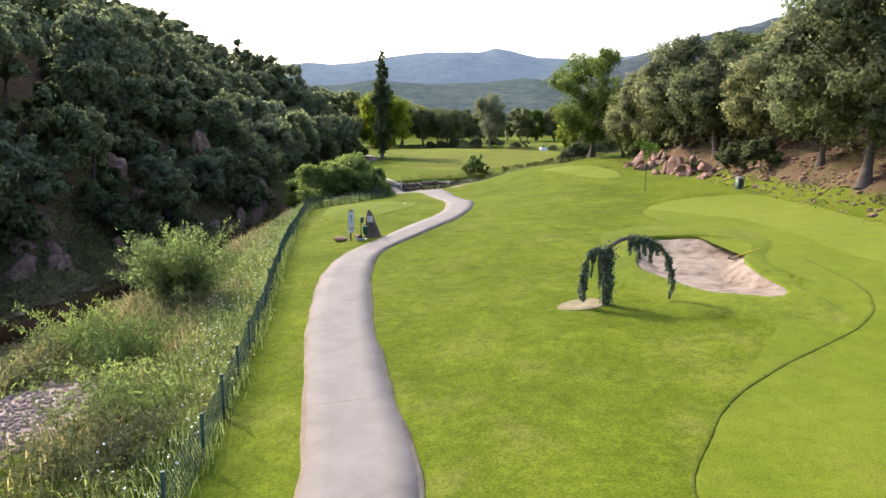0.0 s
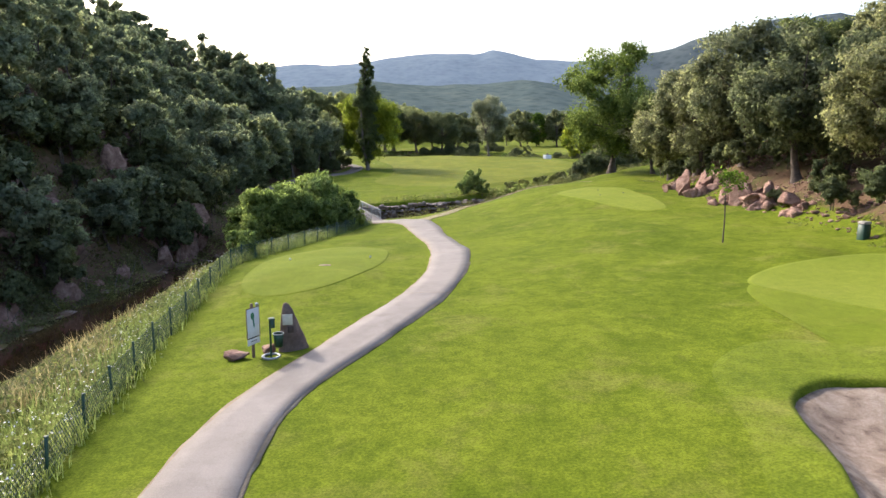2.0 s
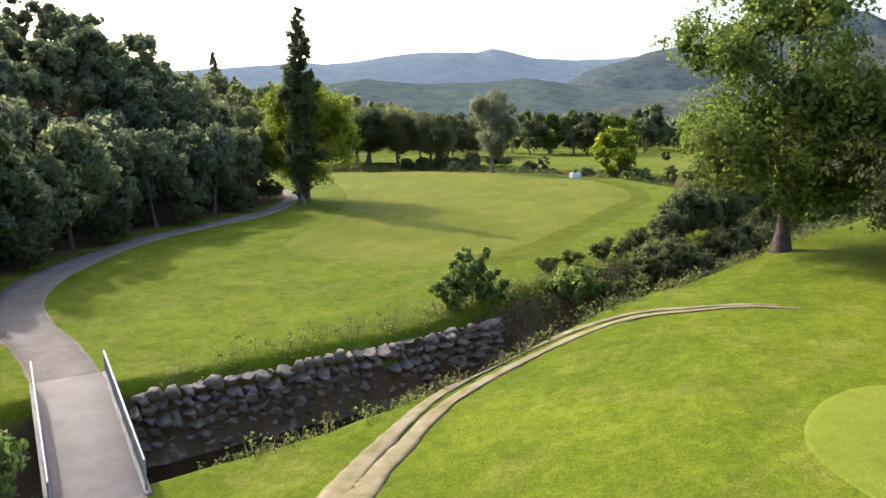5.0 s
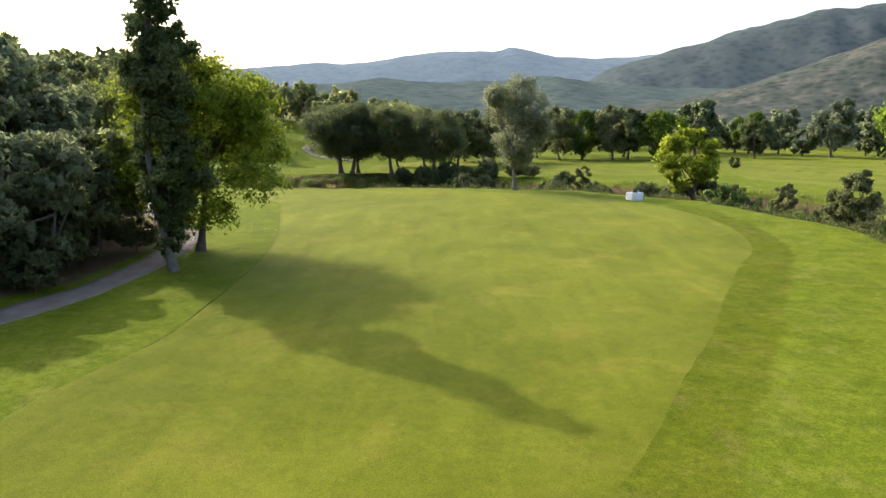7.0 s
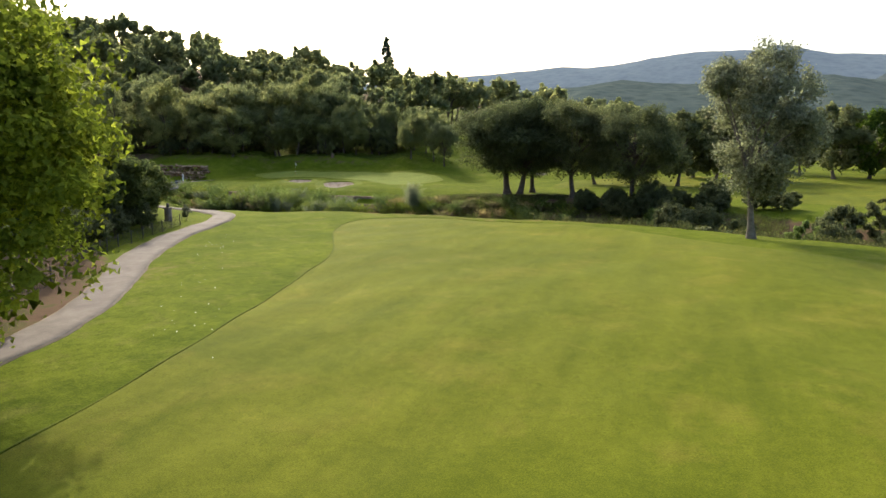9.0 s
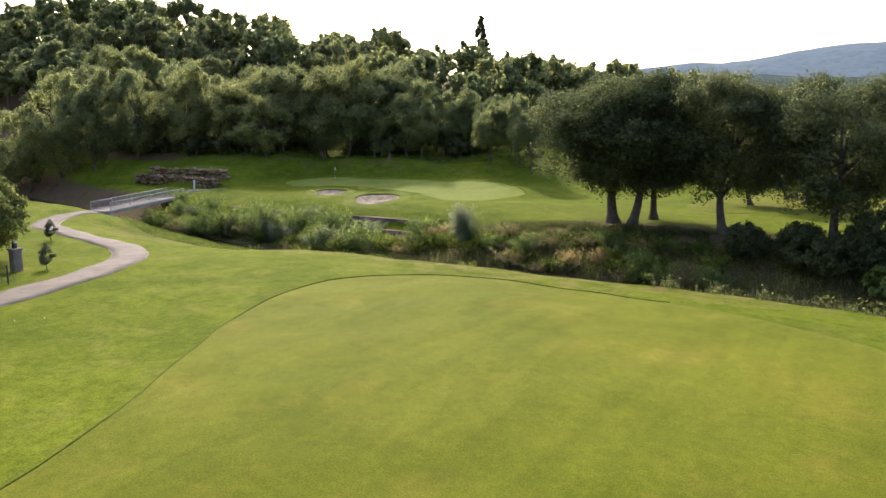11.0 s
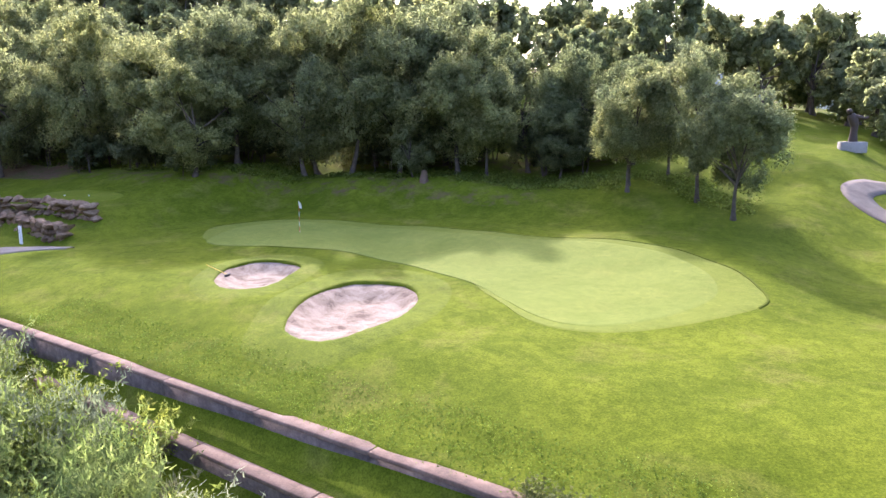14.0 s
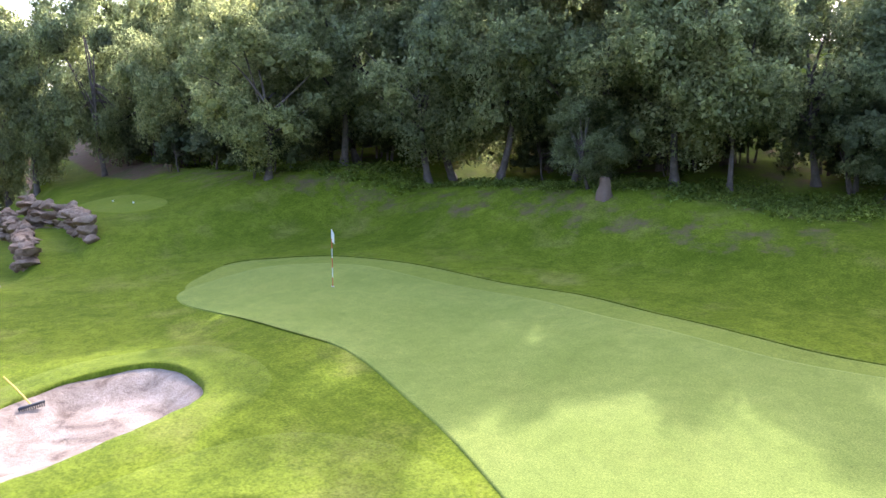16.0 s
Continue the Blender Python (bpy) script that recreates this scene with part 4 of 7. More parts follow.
def tree_meshes(seed, kind, h, r, trunk, n_clumps, n_leaves, leaf, bark, leaves, core=0.72, stems=1, lean=0.0, drop=0.0, limbs=7, tris=False, mass=0.34):
    """Trunk with limbs, and crown, of one tree standing at the origin."""
    rng = np.random.default_rng(seed)
    cl = crown_clumps(rng, kind, h, r, n_clumps)
    wood = Heap()
    for s in range(stems):
        a = rng.uniform(0, 6.28)
        base = np.array([math.cos(a), math.sin(a), 0]) * (trunk * 1.6 if stems > 1 else 0)
        top = np.array([lean * h + rng.normal(0, 0.05) * h, rng.normal(0, 0.05) * h, h * (0.9 if kind in ("column", "cone") else 0.62)]) + base * 3
        ts = np.linspace(0, 1, 9)[:, None]
        bend = np.sin(ts * math.pi) * rng.normal(0, 0.03 * h, 3) * [1, 1, 0]
        pts = base + (top - base) * ts + bend - [0, 0, 0.25]
        rad = trunk * (1 - 0.82 * ts[:, 0]) * (1 + 0.7 * np.exp(-ts[:, 0] * 22))
        v, f = tube_arrays(pts, rad, 8, False)
        stem, first = v, wood.n
        f = f + first
        if s:
            f[f == first] = 0
        wood.f4.append(f)
        wood.v.append(v)
        wood.n += len(v)
        for c in cl[rng.permutation(len(cl))[:limbs]]:
            t0 = rng.uniform(0.35, 0.85)
            p0 = np.array([np.interp(t0, ts[:, 0], pts[:, q]) for q in range(3)])
            p2 = c[:3]
            p1 = (p0 + p2) / 2 + [0, 0, 0.08 * h * rng.uniform(-0.3, 1)]
            q = np.linspace(0, 1, 6)[:, None]
            v, f = tube_arrays((1 - q) ** 2 * p0 + 2 * q * (1 - q) * p1 + q * q * p2, trunk * 0.42 * (1 - 0.8 * q[:, 0]), 5, False)
            f = f + wood.n
            f[f == wood.n] = first + int(np.argmin(((stem - p0) ** 2).sum(1)))     # grown into the stem
            wood.f4.append(f)
            wood.v.append(v)
            wood.n += len(v)
    crown = Heap()
    heart = np.array([cl[:, 0].mean(), cl[:, 1].mean(), cl[:, 2].mean() * 0.85])

    def soft(points, clump):
        """Normals that follow the clump and the whole crown."""
        a = points - clump
        b = points - heart
        n = 0.62 * a / (np.linalg.norm(a, axis=1)[:, None] + 1e-6) + 0.38 * b / (np.linalg.norm(b, axis=1)[:, None] + 1e-6) + rng.normal(0, 0.28, points.shape) + [0, 0, 0.28]
        return n / (np.linalg.norm(n, axis=1)[:, None] + 1e-6)
    m = int(np.clip(n_leaves / n_clumps / 26, 3, 8))
    d = rng.normal(size=(n_clumps, m, 3))
    d[..., 2] += 0.45
    d /= np.linalg.norm(d, axis=2)[..., None]
    sub = (cl[:, None, :3] + d * (cl[:, None, 3:] * rng.uniform(0.5, 0.85, (n_clumps, m, 1))) * [1, 1, 0.85]).reshape(-1, 3)
    sub_r = (cl[:, None, 3] * rng.uniform(0.36, 0.6, (n_clumps, m))).ravel()
    if core > 0:                                # coarse shaded foliage inside the clumps
        k = np.repeat(np.arange(n_clumps), 18)
        p = cl[k, :3] + np.clip(rng.normal(0, 0.22, (len(k), 3)), -0.4, 0.4) * cl[k, 3:]
        v, f = leaf_tris(p, soft(p, cl[k, :3]), 1.0, rng)
        v = p.repeat(3, axis=0) + (v - p.repeat(3, axis=0)) * np.repeat(np.minimum(cl[k, 3:] * core, leaf * 2.2), 3, axis=0)
        crown.add(v, f, np.repeat(soft(p, cl[k, :3]), 3, axis=0))
    if mass > 0:                                # the dense twiggy heart of each clump
        for c in cl:
            q = wobble(ICO2[0], rng, 0.2, 2.4) * (1 + rng.normal(0, 0.1, (len(ICO2[0]), 1)))
            p = c[:3] + q * [1, 1, 0.8] * c[3] * mass
            crown.add(p, ICO2[1], soft(p, c[:3]))
    w = sub_r ** 2
    pick = rng.choice(len(sub), n_leaves, p=w / w.sum())
    d = rng.normal(size=(n_leaves, 3))
    d[:, 2] += 0.3
    d /= np.linalg.norm(d, axis=1)[:, None]
    rad = sub_r[pick] * np.where(rng.uniform(size=n_leaves) < 0.88, rng.uniform(0.35, 1.05, n_leaves), rng.uniform(1.0, 1.4, n_leaves))
    pos = sub[pick] + d * rad[:, None] * [1, 1, 0.88]
    pos[:, 2] -= drop * np.hypot(pos[:, 0], pos[:, 1])
    v, f = (leaf_tris if tris else leaf_arrays)(pos, d, leaf, rng)
    k = f.shape[1]
    nn = 0.5 * soft(pos, sub[pick]) + 0.5 * soft(pos, cl[pick // m, :3])
    crown.add(v, f, np.repeat(nn / (np.linalg.norm(nn, axis=1)[:, None] + 1e-6), k, axis=0))
    return wood.mesh("trunk", bark, True), crown.mesh("crown", leaves)


def tree(name, label, category, meshes, x, y, turn=0.0, scale=1.0, group="", z=None, tilt=(0, 0), sz=None):
    ob = thing(name, label, category, (0, 0, 0), group)
    ob.matrix_basis = pose(x, y, H(x, y) if z is None else z, tilt[0], tilt[1], turn) @ Matrix.Diagonal((scale, scale, sz or scale, 1))
    piece("trunk", meshes[0], ob)
    piece("crown", meshes[1], ob)
    return ob


HOLM = [tree_meshes(100 + i, "full", 8.2, 3.7, 0.2, 30, 4600, 0.29, M_BARK, M_OAKLEAF, 0.5, stems=1, limbs=3, tris=True, mass=0.48) for i in range(4)]
CORK = [tree_meshes(120 + i, "full" if i == 1 else "broad", 9.0, 4.2, 0.24, 36, 4000, 0.32, M_BARK, M_GREYLEAF, 0.48, limbs=6, tris=True, mass=0.46) for i in range(3)]
EDGE = [tree_meshes(125 + i, ("low", "full", "low", "full", "full")[i], 9.0, 4.0, 0.17, 60, 34000, 0.105, M_BARK, M_GREYLEAF, 0.4, limbs=11, tris=True, mass=0.25) for i in range(5)]
FAR = [tree_meshes(130 + i, "full", 10.0, 4.8, 0.25, 26, 1800, 0.75, M_BARK, M_OAKLEAF, 0.7, limbs=2, tris=True) for i in range(3)]
BIGOAK = [tree_meshes(140 + i, "low", 15.5, 7.0, 0.42, 130, 72000, 0.14, M_BARK, M_SHADEOAK, 0.45, limbs=16, tris=True, mass=0.0) for i in range(2)]
SLOPEOAK = [tree_meshes(145 + i, ("low", "broad")[i], 11.0, 5.2, 0.3, 64, 22000, 0.18, M_BARK, (M_CORKLEAF, M_SLOPELEAF)[i], 0.42, limbs=14, stems=1 + i, lean=0.06, tris=True) for i in range(2)]
GREENOAK = tree_meshes(150, "full", 18.4, 7.8, 0.45, 96, 42000, 0.2, M_BARK, M_OAKGREEN, 0.4, limbs=20, tris=True, mass=0.2)
POPLAR = tree_meshes(160, "column", 24.8, 2.15, 0.26, 220, 52000, 0.17, M_PALEBARK, M_POPLAR, 0.4, limbs=16, tris=True, mass=0.2)
LIME = tree_meshes(161, "full", 16.5, 7.2, 0.33, 110, 52000, 0.18, M_BARK, M_LIME, 0.42, limbs=12, tris=True, mass=0.2)
SILVER = tree_meshes(162, "low", 19.0, 5.8, 0.32, 100, 42000, 0.17, M_PALEBARK, M_SILVER, 0.25, limbs=18, tris=True, mass=0.12)
SPRUCE = tree_meshes(163, "cone", 15.0, 2.6, 0.25, 110, 4200, 0.4, M_BARK, M_CONIFER, 0.35, limbs=6, tris=True)
THICKET = tree_meshes(194, "full", 2.7, 1.7, 0.05, 54, 9000, 0.095, M_BARK, M_SHADEOAK, 0.5, stems=2, limbs=4, tris=True, mass=0.36)
BUSH = [tree_meshes(170 + i, "full", 2.6, 1.6, 0.05, 30, 3000, 0.15, M_BARK, (M_BUSHLEAF, M_SHADEOAK, M_BRAMBLE)[i], 0.6, stems=2, limbs=3, tris=True, mass=0.4) for i in range(3)]
WILLOW = [tree_meshes(180 + i, "full", 3.4, 1.5, 0.05, 24, 3600, 0.12, M_BARK, (M_PALEWILLOW, M_GREYLEAF)[i], 0.45, stems=2, limbs=3, tris=True) for i in range(2)]


def shrub(x, y, kind, s, label, category="bush", sz=None, group="", name="bush"):
    return tree(name, label, category, kind, x, y, (x * 37 + y * 11) % 360, s, group, sz=sz)


def scatter(rng, n, spot, gap):
    """Random places, none closer to another than gap."""
    out = []
    tries = 0
    while len(out) < n and tries < n * 40:
        tries += 1
        p = spot(rng)
        if p is not None and all((p[0] - q[0]) ** 2 + (p[1] - q[1]) ** 2 > gap * gap for q in out):
            out.append(p)
    return out


def dist_w(x, y):
    d, s, _ = along(np.array([x]), np.array([y]), HILL_W)
    return float(-d[0] * s[0])


def dist_n(x, y):
    d, s, _ = along(np.array([x]), np.array([y]), HILL_N)
    return float(-d[0] * s[0])


def woods(name, label, places, meshes, rng, lo, hi, group):
    """The trees of a wood, one by one."""
    zs = HZ(np.array([p[0] for p in places]), np.array([p[1] for p in places]))
    for (x, y), z in zip(places, zs):
        s = rng.uniform(lo, hi)
        tree(name, label, "tree", meshes[rng.integers(len(meshes))], x, y, rng.uniform(0, 360), s, group, z=float(z) - 0.1, sz=s * rng.uniform(0.85, 1.15))


rng = np.random.default_rng(5)


def spot_w(r):
    x, y = r.uniform(-85, -20), r.uniform(10, 205)
    d = dist_w(x, y)
    return (x, y) if d > 12 and d < 62 else None


def spot_edge(r):
    x, y = r.uniform(-45, -20), r.uniform(20, 205)
    d = dist_w(x, y)
    return (x, y) if 1.5 < d < 12 else None


woods("holm_oak", "dark holm oak in the dense wood on the steep hillside", scatter(rng, 175, spot_w, 5.8), HOLM, rng, 0.95, 1.3, "oaks of the hillside")
for i, (x, y) in enumerate(scatter(rng, 105, spot_edge, 4.3)):
    a, k = rng.uniform(0, 360), rng.uniform(0.7, 1.05) if y < 112 else rng.uniform(0.8, 1.08)
    if y < 186:
        tree("oak_tree", "dark holm oak leaning over the rocky stream bank", "tree", HOLM[i % 4], x, y, a, k, "oaks along the stream")


def spot_n(r):
    x, y = r.uniform(-230, 5), r.uniform(262, 395)
    d = dist_n(x, y)
    return (x, y) if 18 < d < 75 and not (-48 < x < -12 and y < 345) and not sky_gap(x, y) else None


def behind_green(x, y):
    d, s, _ = along(np.array([x]), np.array([y]), GREEN_BACK)
    return float(-d[0] * s[0])


def sky_gap(x, y):
    """A gap between the crowns through which the sky shows."""
    return abs(0.874 * (x + 32.4) + 0.486 * (y - 249.9)) < 2.8


def spot_nedge(r):
    x, y = r.uniform(-140, -60), r.uniform(272, 322)
    return (x, y) if 8 < behind_green(x, y) < 22 and not sky_gap(x, y) else None


woods("cork_oak", "grey-green cork oak in the wood on the hill behind the green", scatter(rng, 150, spot_n, 6.4), CORK, rng, 1.15, 1.55, "oaks of the northern hill")
for i, (x, y) in enumerate(scatter(rng, 22, spot_nedge, 6.4)):
    k = rng.uniform(1.15, 1.6)
    tree("cork_oak", "grey-green cork oak at the edge of the woods", "tree", EDGE[i % 5], x, y, rng.uniform(0, 360), k, "oaks behind the green", sz=k * rng.uniform(0.95, 1.3))
for x, y, k, s, sz in ((-83.2, 280.6, 1, 1.25, 1.2), (-92, 285.5, 3, 1.3, 1.5), (-78.0, 289.0, 1, 1.4, 1.55), (-87.5, 289.0, 4, 1.5, 1.7), (-70.5, 294.0, 2, 1.45, 1.6), (-69.0, 299.5, 0, 1.5, 1.85), (-62.0, 296.0, 0, 0.9, 1.1), (-66.6, 291.2, 3, 0.52, 0.55), (-74.5, 291.5, 4, 1.35, 2.0), (-58.5, 303, 4, 1.0, 1.1), (-109, 275, 3, 1.3, 1.9), (-114, 270, 1, 1.5, 2.1), (-121, 268, 3, 1.6, 2.2), (-128, 265.5, 4, 1.6, 1.9), (-137, 264.5, 3, 1.6, 1.9), (-101, 279.5, 4, 1.3, 1.9), (-54.0, 306, 1, 1.0, 1.0), (-60.2, 300.4, 1, 1.2, 1.3), (-57.0, 304.6, 3, 1.2, 1.3), (-56.4, 299.2, 4, 0.7, 0.7)):
    tree("cork_oak", "grey-green cork oak on the bank behind the green", "tree", EDGE[k], x, y, x * 41 % 360, s, "oaks behind the green", sz=sz)
for x, y, s in ((-29, 168, 1.15), (-33, 175, 1.25), (-28, 159, 1.05), (-34, 184, 1.2), (-30, 150, 1.1), (-35, 163, 1.2)):
    tree("holm_oak", "dark holm oak above the path", "tree", HOLM[int(y) % 4], x, y, x * 31 % 360, s, "oaks above the path")
for i, (x, y, s) in enumerate(((-26.4, 112, 1.0), (-28.0, 117, 1.1), (-28.6, 123, 1.2), (-28.8, 129, 1.15), (-28.2, 135, 1.25), (-27.4, 141, 1.15), (-25.6, 147, 1.2), (-24.2, 152.5, 1.1), (-23.0, 157.5, 1.2), (-22.2, 164, 1.15), (-22.4, 171, 1.2), (-23.6, 178, 1.1), (-31.5, 120, 1.3), (-32, 133, 1.35), (-30, 144, 1.3))):
    if i % 2 == 0:
        shrub(x + 2.4, y + 2.0, THICKET, 1.15, "dark scrub beside the path", group="path scrub", sz=1.0)
    tree("holm_oak", "dark holm oak crowding down to the path", "tree", HOLM[i % 4], x, y, x * 53 % 360, s, "oaks above the path", sz=s * 1.1)
# single trees
tree("poplar", "tall narrow poplar with a pale trunk beside the path", "tree", POPLAR, -14.0, 165.5)
tree("lime_tree", "bright green broad tree beside the poplar", "tree", LIME, -14.9, 173.0, 40)
tree("silver_poplar", "silvery grey-leaved tree at the fairway's edge", "tree", SILVER, 15.0, 226.0, 10)
tree("oak_tree", "tall fresh green oak above the stream bank", "tree", GREENOAK, 24.8, 118.2, 0)
tree("spruce", "dark pointed conifer above the woods", "tree", SPRUCE, -87.7, 367, 0, 1.7, sz=(38.5 - H(-87.7, 367)) / 15)
for x, y, s, k in ((-17.8, 261.3, 1.3, 0), (-15.4, 258.8, 1.15, 1), (-15.0, 266.0, 0.9, 0), (-7, 258, 0.95, 1), (1.5, 255, 0.95, 0)):
    tree("oak_tree", "broad dark oak on the far bank of the stream", "tree", BIGOAK[k], x, y, rng.uniform(0, 360), s, "oaks on the far bank", sz=min(s, 0.98))
for x, y, s, sz in ((-39.8, 292.2, 0.95, 1.02), (-42.9, 294.4, 0.95, 1.3), (-48.1, 294.2, 0.85, 1.0), (-48.6, 295.6, 0.9, 1.08), (-47.2, 300.6, 0.85, 0.9), (-51.8, 304.5, 1.0, 1.1)):
    tree("cork_oak", "cork oak with a bare trunk on the slope by the green", "tree", EDGE[(0, 2)[int(-x) % 2]], x, y, x * 23 % 360, s, "oaks on the slope", sz=sz)
for x, y, s in ((-36, 337, 1.2), (-29, 341, 1.3), (-21, 338, 1.25), (-13, 345, 1.4), (-5, 341, 1.3), (4, 349, 1.4), (-40, 347, 1.3), (-25, 352, 1.4), (-9, 357, 1.5), (-33, 330, 1.0), (9, 338, 1.2), (-17, 331, 1.0)):
    tree("cork_oak", "dark rounded oak behind the statue", "tree", CORK[1], x, y, x * 17 % 360, s, "oaks behind the statue")
# trees on the eastern slope
for x, y, s, k in ((27.6, 46.0, 1.3, 0), (30.0, 56, 0.9, 0), (30.5, 66, 0.95, 0), (29.5, 76, 1.15, 0), (29, 85, 1.22, 0), (28, 94, 1.08, 0), (27.5, 101, 0.95, 0), (31, 106.5, 1.15, 1), (35, 112, 1.12, 0), (28.3, 110.5, 0.85, 0), (38, 60, 1.15, 1), (38, 70, 1.1, 0), (40, 80, 1.05, 0), (37, 90, 1.05, 1), (42, 99, 1.0, 1), (36, 45, 1.3, 0), (36, 52, 1.25, 1), (47, 70, 1.3, 0), (47, 108, 1.2, 1), (34, 38, 1.2, 1)):
    tree("oak_tree", "spreading oak on the bare rocky slope", "tree", SLOPEOAK[k], x, y, rng.uniform(0, 360), s, "oaks on the eastern slope")


def spot_far(r):
    x, y = r.uniform(-60, 330), r.uniform(330, 620)
    return (x, y) if dist_n(x, y) < -5 else None


woods("distant_tree", "dark rounded tree in the belt beyond the far fairways", scatter(rng, 170, spot_far, 8.0), FAR, rng, 1.0, 1.7, "distant trees")


# ---- fences ----
def fence(points, gap, height, label, post_mat, wire_mat, mesh_gap=0.14, seed=1):
    line = spline(points, 0.25)
    s = np.concatenate([[0], np.cumsum(np.linalg.norm(np.diff(line[:, :2], axis=0), axis=1))])
    r = np.random.default_rng(seed)
    ob = thing("fence", label, "fence")
    pm = Heap().add(*box_arrays(0.075, 0.075, height + 0.12, 0, 0, -0.06, 0.012)).add(*box_arrays(0.09, 0.09, 0.03, 0, 0, height + 0.06, 0.008)).mesh("post", post_mat)
    for d in np.arange(0, s[-1], gap):
        x, y = np.interp(d, s, line[:, 0]), np.interp(d, s, line[:, 1])
        piece("post", pm, ob, at=pose(x, y, H(x, y), r.normal(0, 1.5), r.normal(0, 1.5), r.uniform(0, 20)))
    wires = Heap()
    zs = HZ(line[:, 0], line[:, 1])
    for h in np.arange(0.08, height, 0.2):
        wires.add(*tube_arrays(np.column_stack([line, zs + h + 0.01 * np.sin(s * 2)]), 0.006, 3, False))
    d = np.arange(0, s[-1], mesh_gap)
    x, y = np.interp(d, s, line[:, 0]), np.interp(d, s, line[:, 1])
    z = np.interp(d, s, zs)
    for lean in (-1, 1):
        n = len(d)
        x2, y2 = np.interp(d + lean * height * 0.7, s, line[:, 0]), np.interp(d + lean * height * 0.7, s, line[:, 1])
        z2 = np.interp(d + lean * height * 0.7, s, zs) + height
        a, b = np.column_stack([x, y, z + 0.04]), np.column_stack([x2, y2, z2])
        o = np.array([0.004, 0.004, 0.0])
        u = np.array([0, 0, 0.011])
        wires.add(np.stack([a - o, a + o + u, b + o + u, b - o], 1).reshape(-1, 3), np.arange(4 * n).reshape(n, 4))
    piece("wire_mesh", wires.mesh("wire_mesh", wire_mat), ob, "green plastic-coated wire netting")
    return ob


FENCE_1 = [(-5.2, 9.5), (-5.35, 14.2), (-5.75, 17.4), (-6.5, 22.8), (-7.5, 29.5), (-8.9, 38.2), (-10.1, 46), (-10.9, 53), (-11.6, 60), (-11.6, 66), (-10.5, 71), (-9.2, 76), (-8.5, 80.5), (-7.7, 85), (-6.9, 89), (-6.2, 91.6)]
FENCE_2 = [(-24.5, 183.5), (-28.2, 190.5), (-32, 196), (-35, 200.5), (-37, 205.8), (-38.7, 210), (-41, 216)]
fence(FENCE_1, 2.6, 1.12, "dark green post and wire netting fence above the stream", M_GREENPAINT, M_GREENPAINT)
fence(FENCE_2, 2.4, 1.1, "dark post and wire fence beside the path", M_BLACK, M_BLACK, 0.2)


# ---- weeds, reeds and flowers of the banks ----
def tufts(name, label, category, places, heights, blades, material, seed, spread=0.2, wide=0.013):
    """Uncounted blades of tall grass."""
    r = np.random.default_rng(seed)
    P = np.repeat(np.asarray(places), blades, axis=0) + r.normal(0, spread, (len(places) * blades, 2))
    hgt = np.repeat(np.asarray(heights), blades) * r.uniform(0.5, 1.15, len(P))
    z = HZ(P[:, 0], P[:, 1])
    lean = r.normal(0, 0.28, (len(P), 2)) * hgt[:, None]
    a = r.uniform(0, 6.28, len(P))
    w = np.stack([np.cos(a), np.sin(a)], 1) * (wide * (0.6 + hgt))[:, None]
    b0, b1 = np.column_stack([P - w, z - 0.05]), np.column_stack([P + w, z - 0.05])
    m = P + lean * 0.35
    m0, m1 = np.column_stack([m - w * 0.8, z + hgt * 0.6]), np.column_stack([m + w * 0.8, z + hgt * 0.6])
    tip = np.column_stack([P + lean, z + hgt])
    v = np.stack([b0, b1, m1, m0, tip], 1).reshape(-1, 3)
    k = np.arange(len(P))[:, None] * 5
    ob = new(name, mesh_from(name, v, [k + [3, 2, 4], k + [0, 1, 2, 3]], material))
    return tagged(ob, label, category, kind="stuff")


def band(r, n, x0, x1, y0, y1, keep):
    x, y = r.uniform(x0, x1, n), r.uniform(y0, y1, n)
    m = keep(x, y)
    return np.column_stack([x[m], y[m]])


rng = np.random.default_rng(21)
fence_line = spline(FENCE_1, 0.5)


def west_of_fence(x, y):
    return np.interp(y, fence_line[:, 1], fence_line[:, 0]) - x


def on_bank(x, y, lo, hi):
    d, _, (hw, wide) = along(x, y, STREAM, (2, 3))
    t = (d - hw) / np.maximum(wide - hw, 0.5)
    return (t > lo) & (t < hi)


def far_side(x, y):
    return along(x, y, STREAM)[1] > 0


def off_gravel(x, y):
    return ((x + 11.8) / 2.0) ** 2 + ((y - 17.8) / 2.6) ** 2 > 1


bank_w = band(rng, 26000, -22, -5, 8, 92, lambda x, y: (west_of_fence(x, y) > 0.15) & (west_of_fence(x, y) < 11) & on_bank(x, y, 0.12, 1.4) & off_gravel(x, y) & (rng.uniform(size=x.shape) < 0.75))
tufts("bank_weeds", "tall weeds and grass on the bank below the fence", "weeds", bank_w, rng.uniform(0.3, 0.75, len(bank_w)), 4, M_WEED, 31)
near_f = band(rng, 15000, -13, -5, 8, 92, lambda x, y: (west_of_fence(x, y) > 0.0) & (west_of_fence(x, y) < 2.2))
tufts("verge_grass", "lush tall grass growing through the fence", "grass", near_f, rng.uniform(0.3, 0.78, len(near_f)), 7, M_VERGE, 32, wide=0.013)
dry = band(rng, 2600, -20, -6, 10, 62, lambda x, y: (west_of_fence(x, y) > 1.2) & (west_of_fence(x, y) < 9) & on_bank(x, y, 0.2, 1.2) & off_gravel(x, y) & (np.sin(x * 0.7) * np.sin(y * 0.4) > -0.1))
tufts("dry_grass", "dry straw-coloured grass on the stream bank", "grass", dry, rng.uniform(0.5, 1.1, len(dry)), 9, M_STRAW, 33)
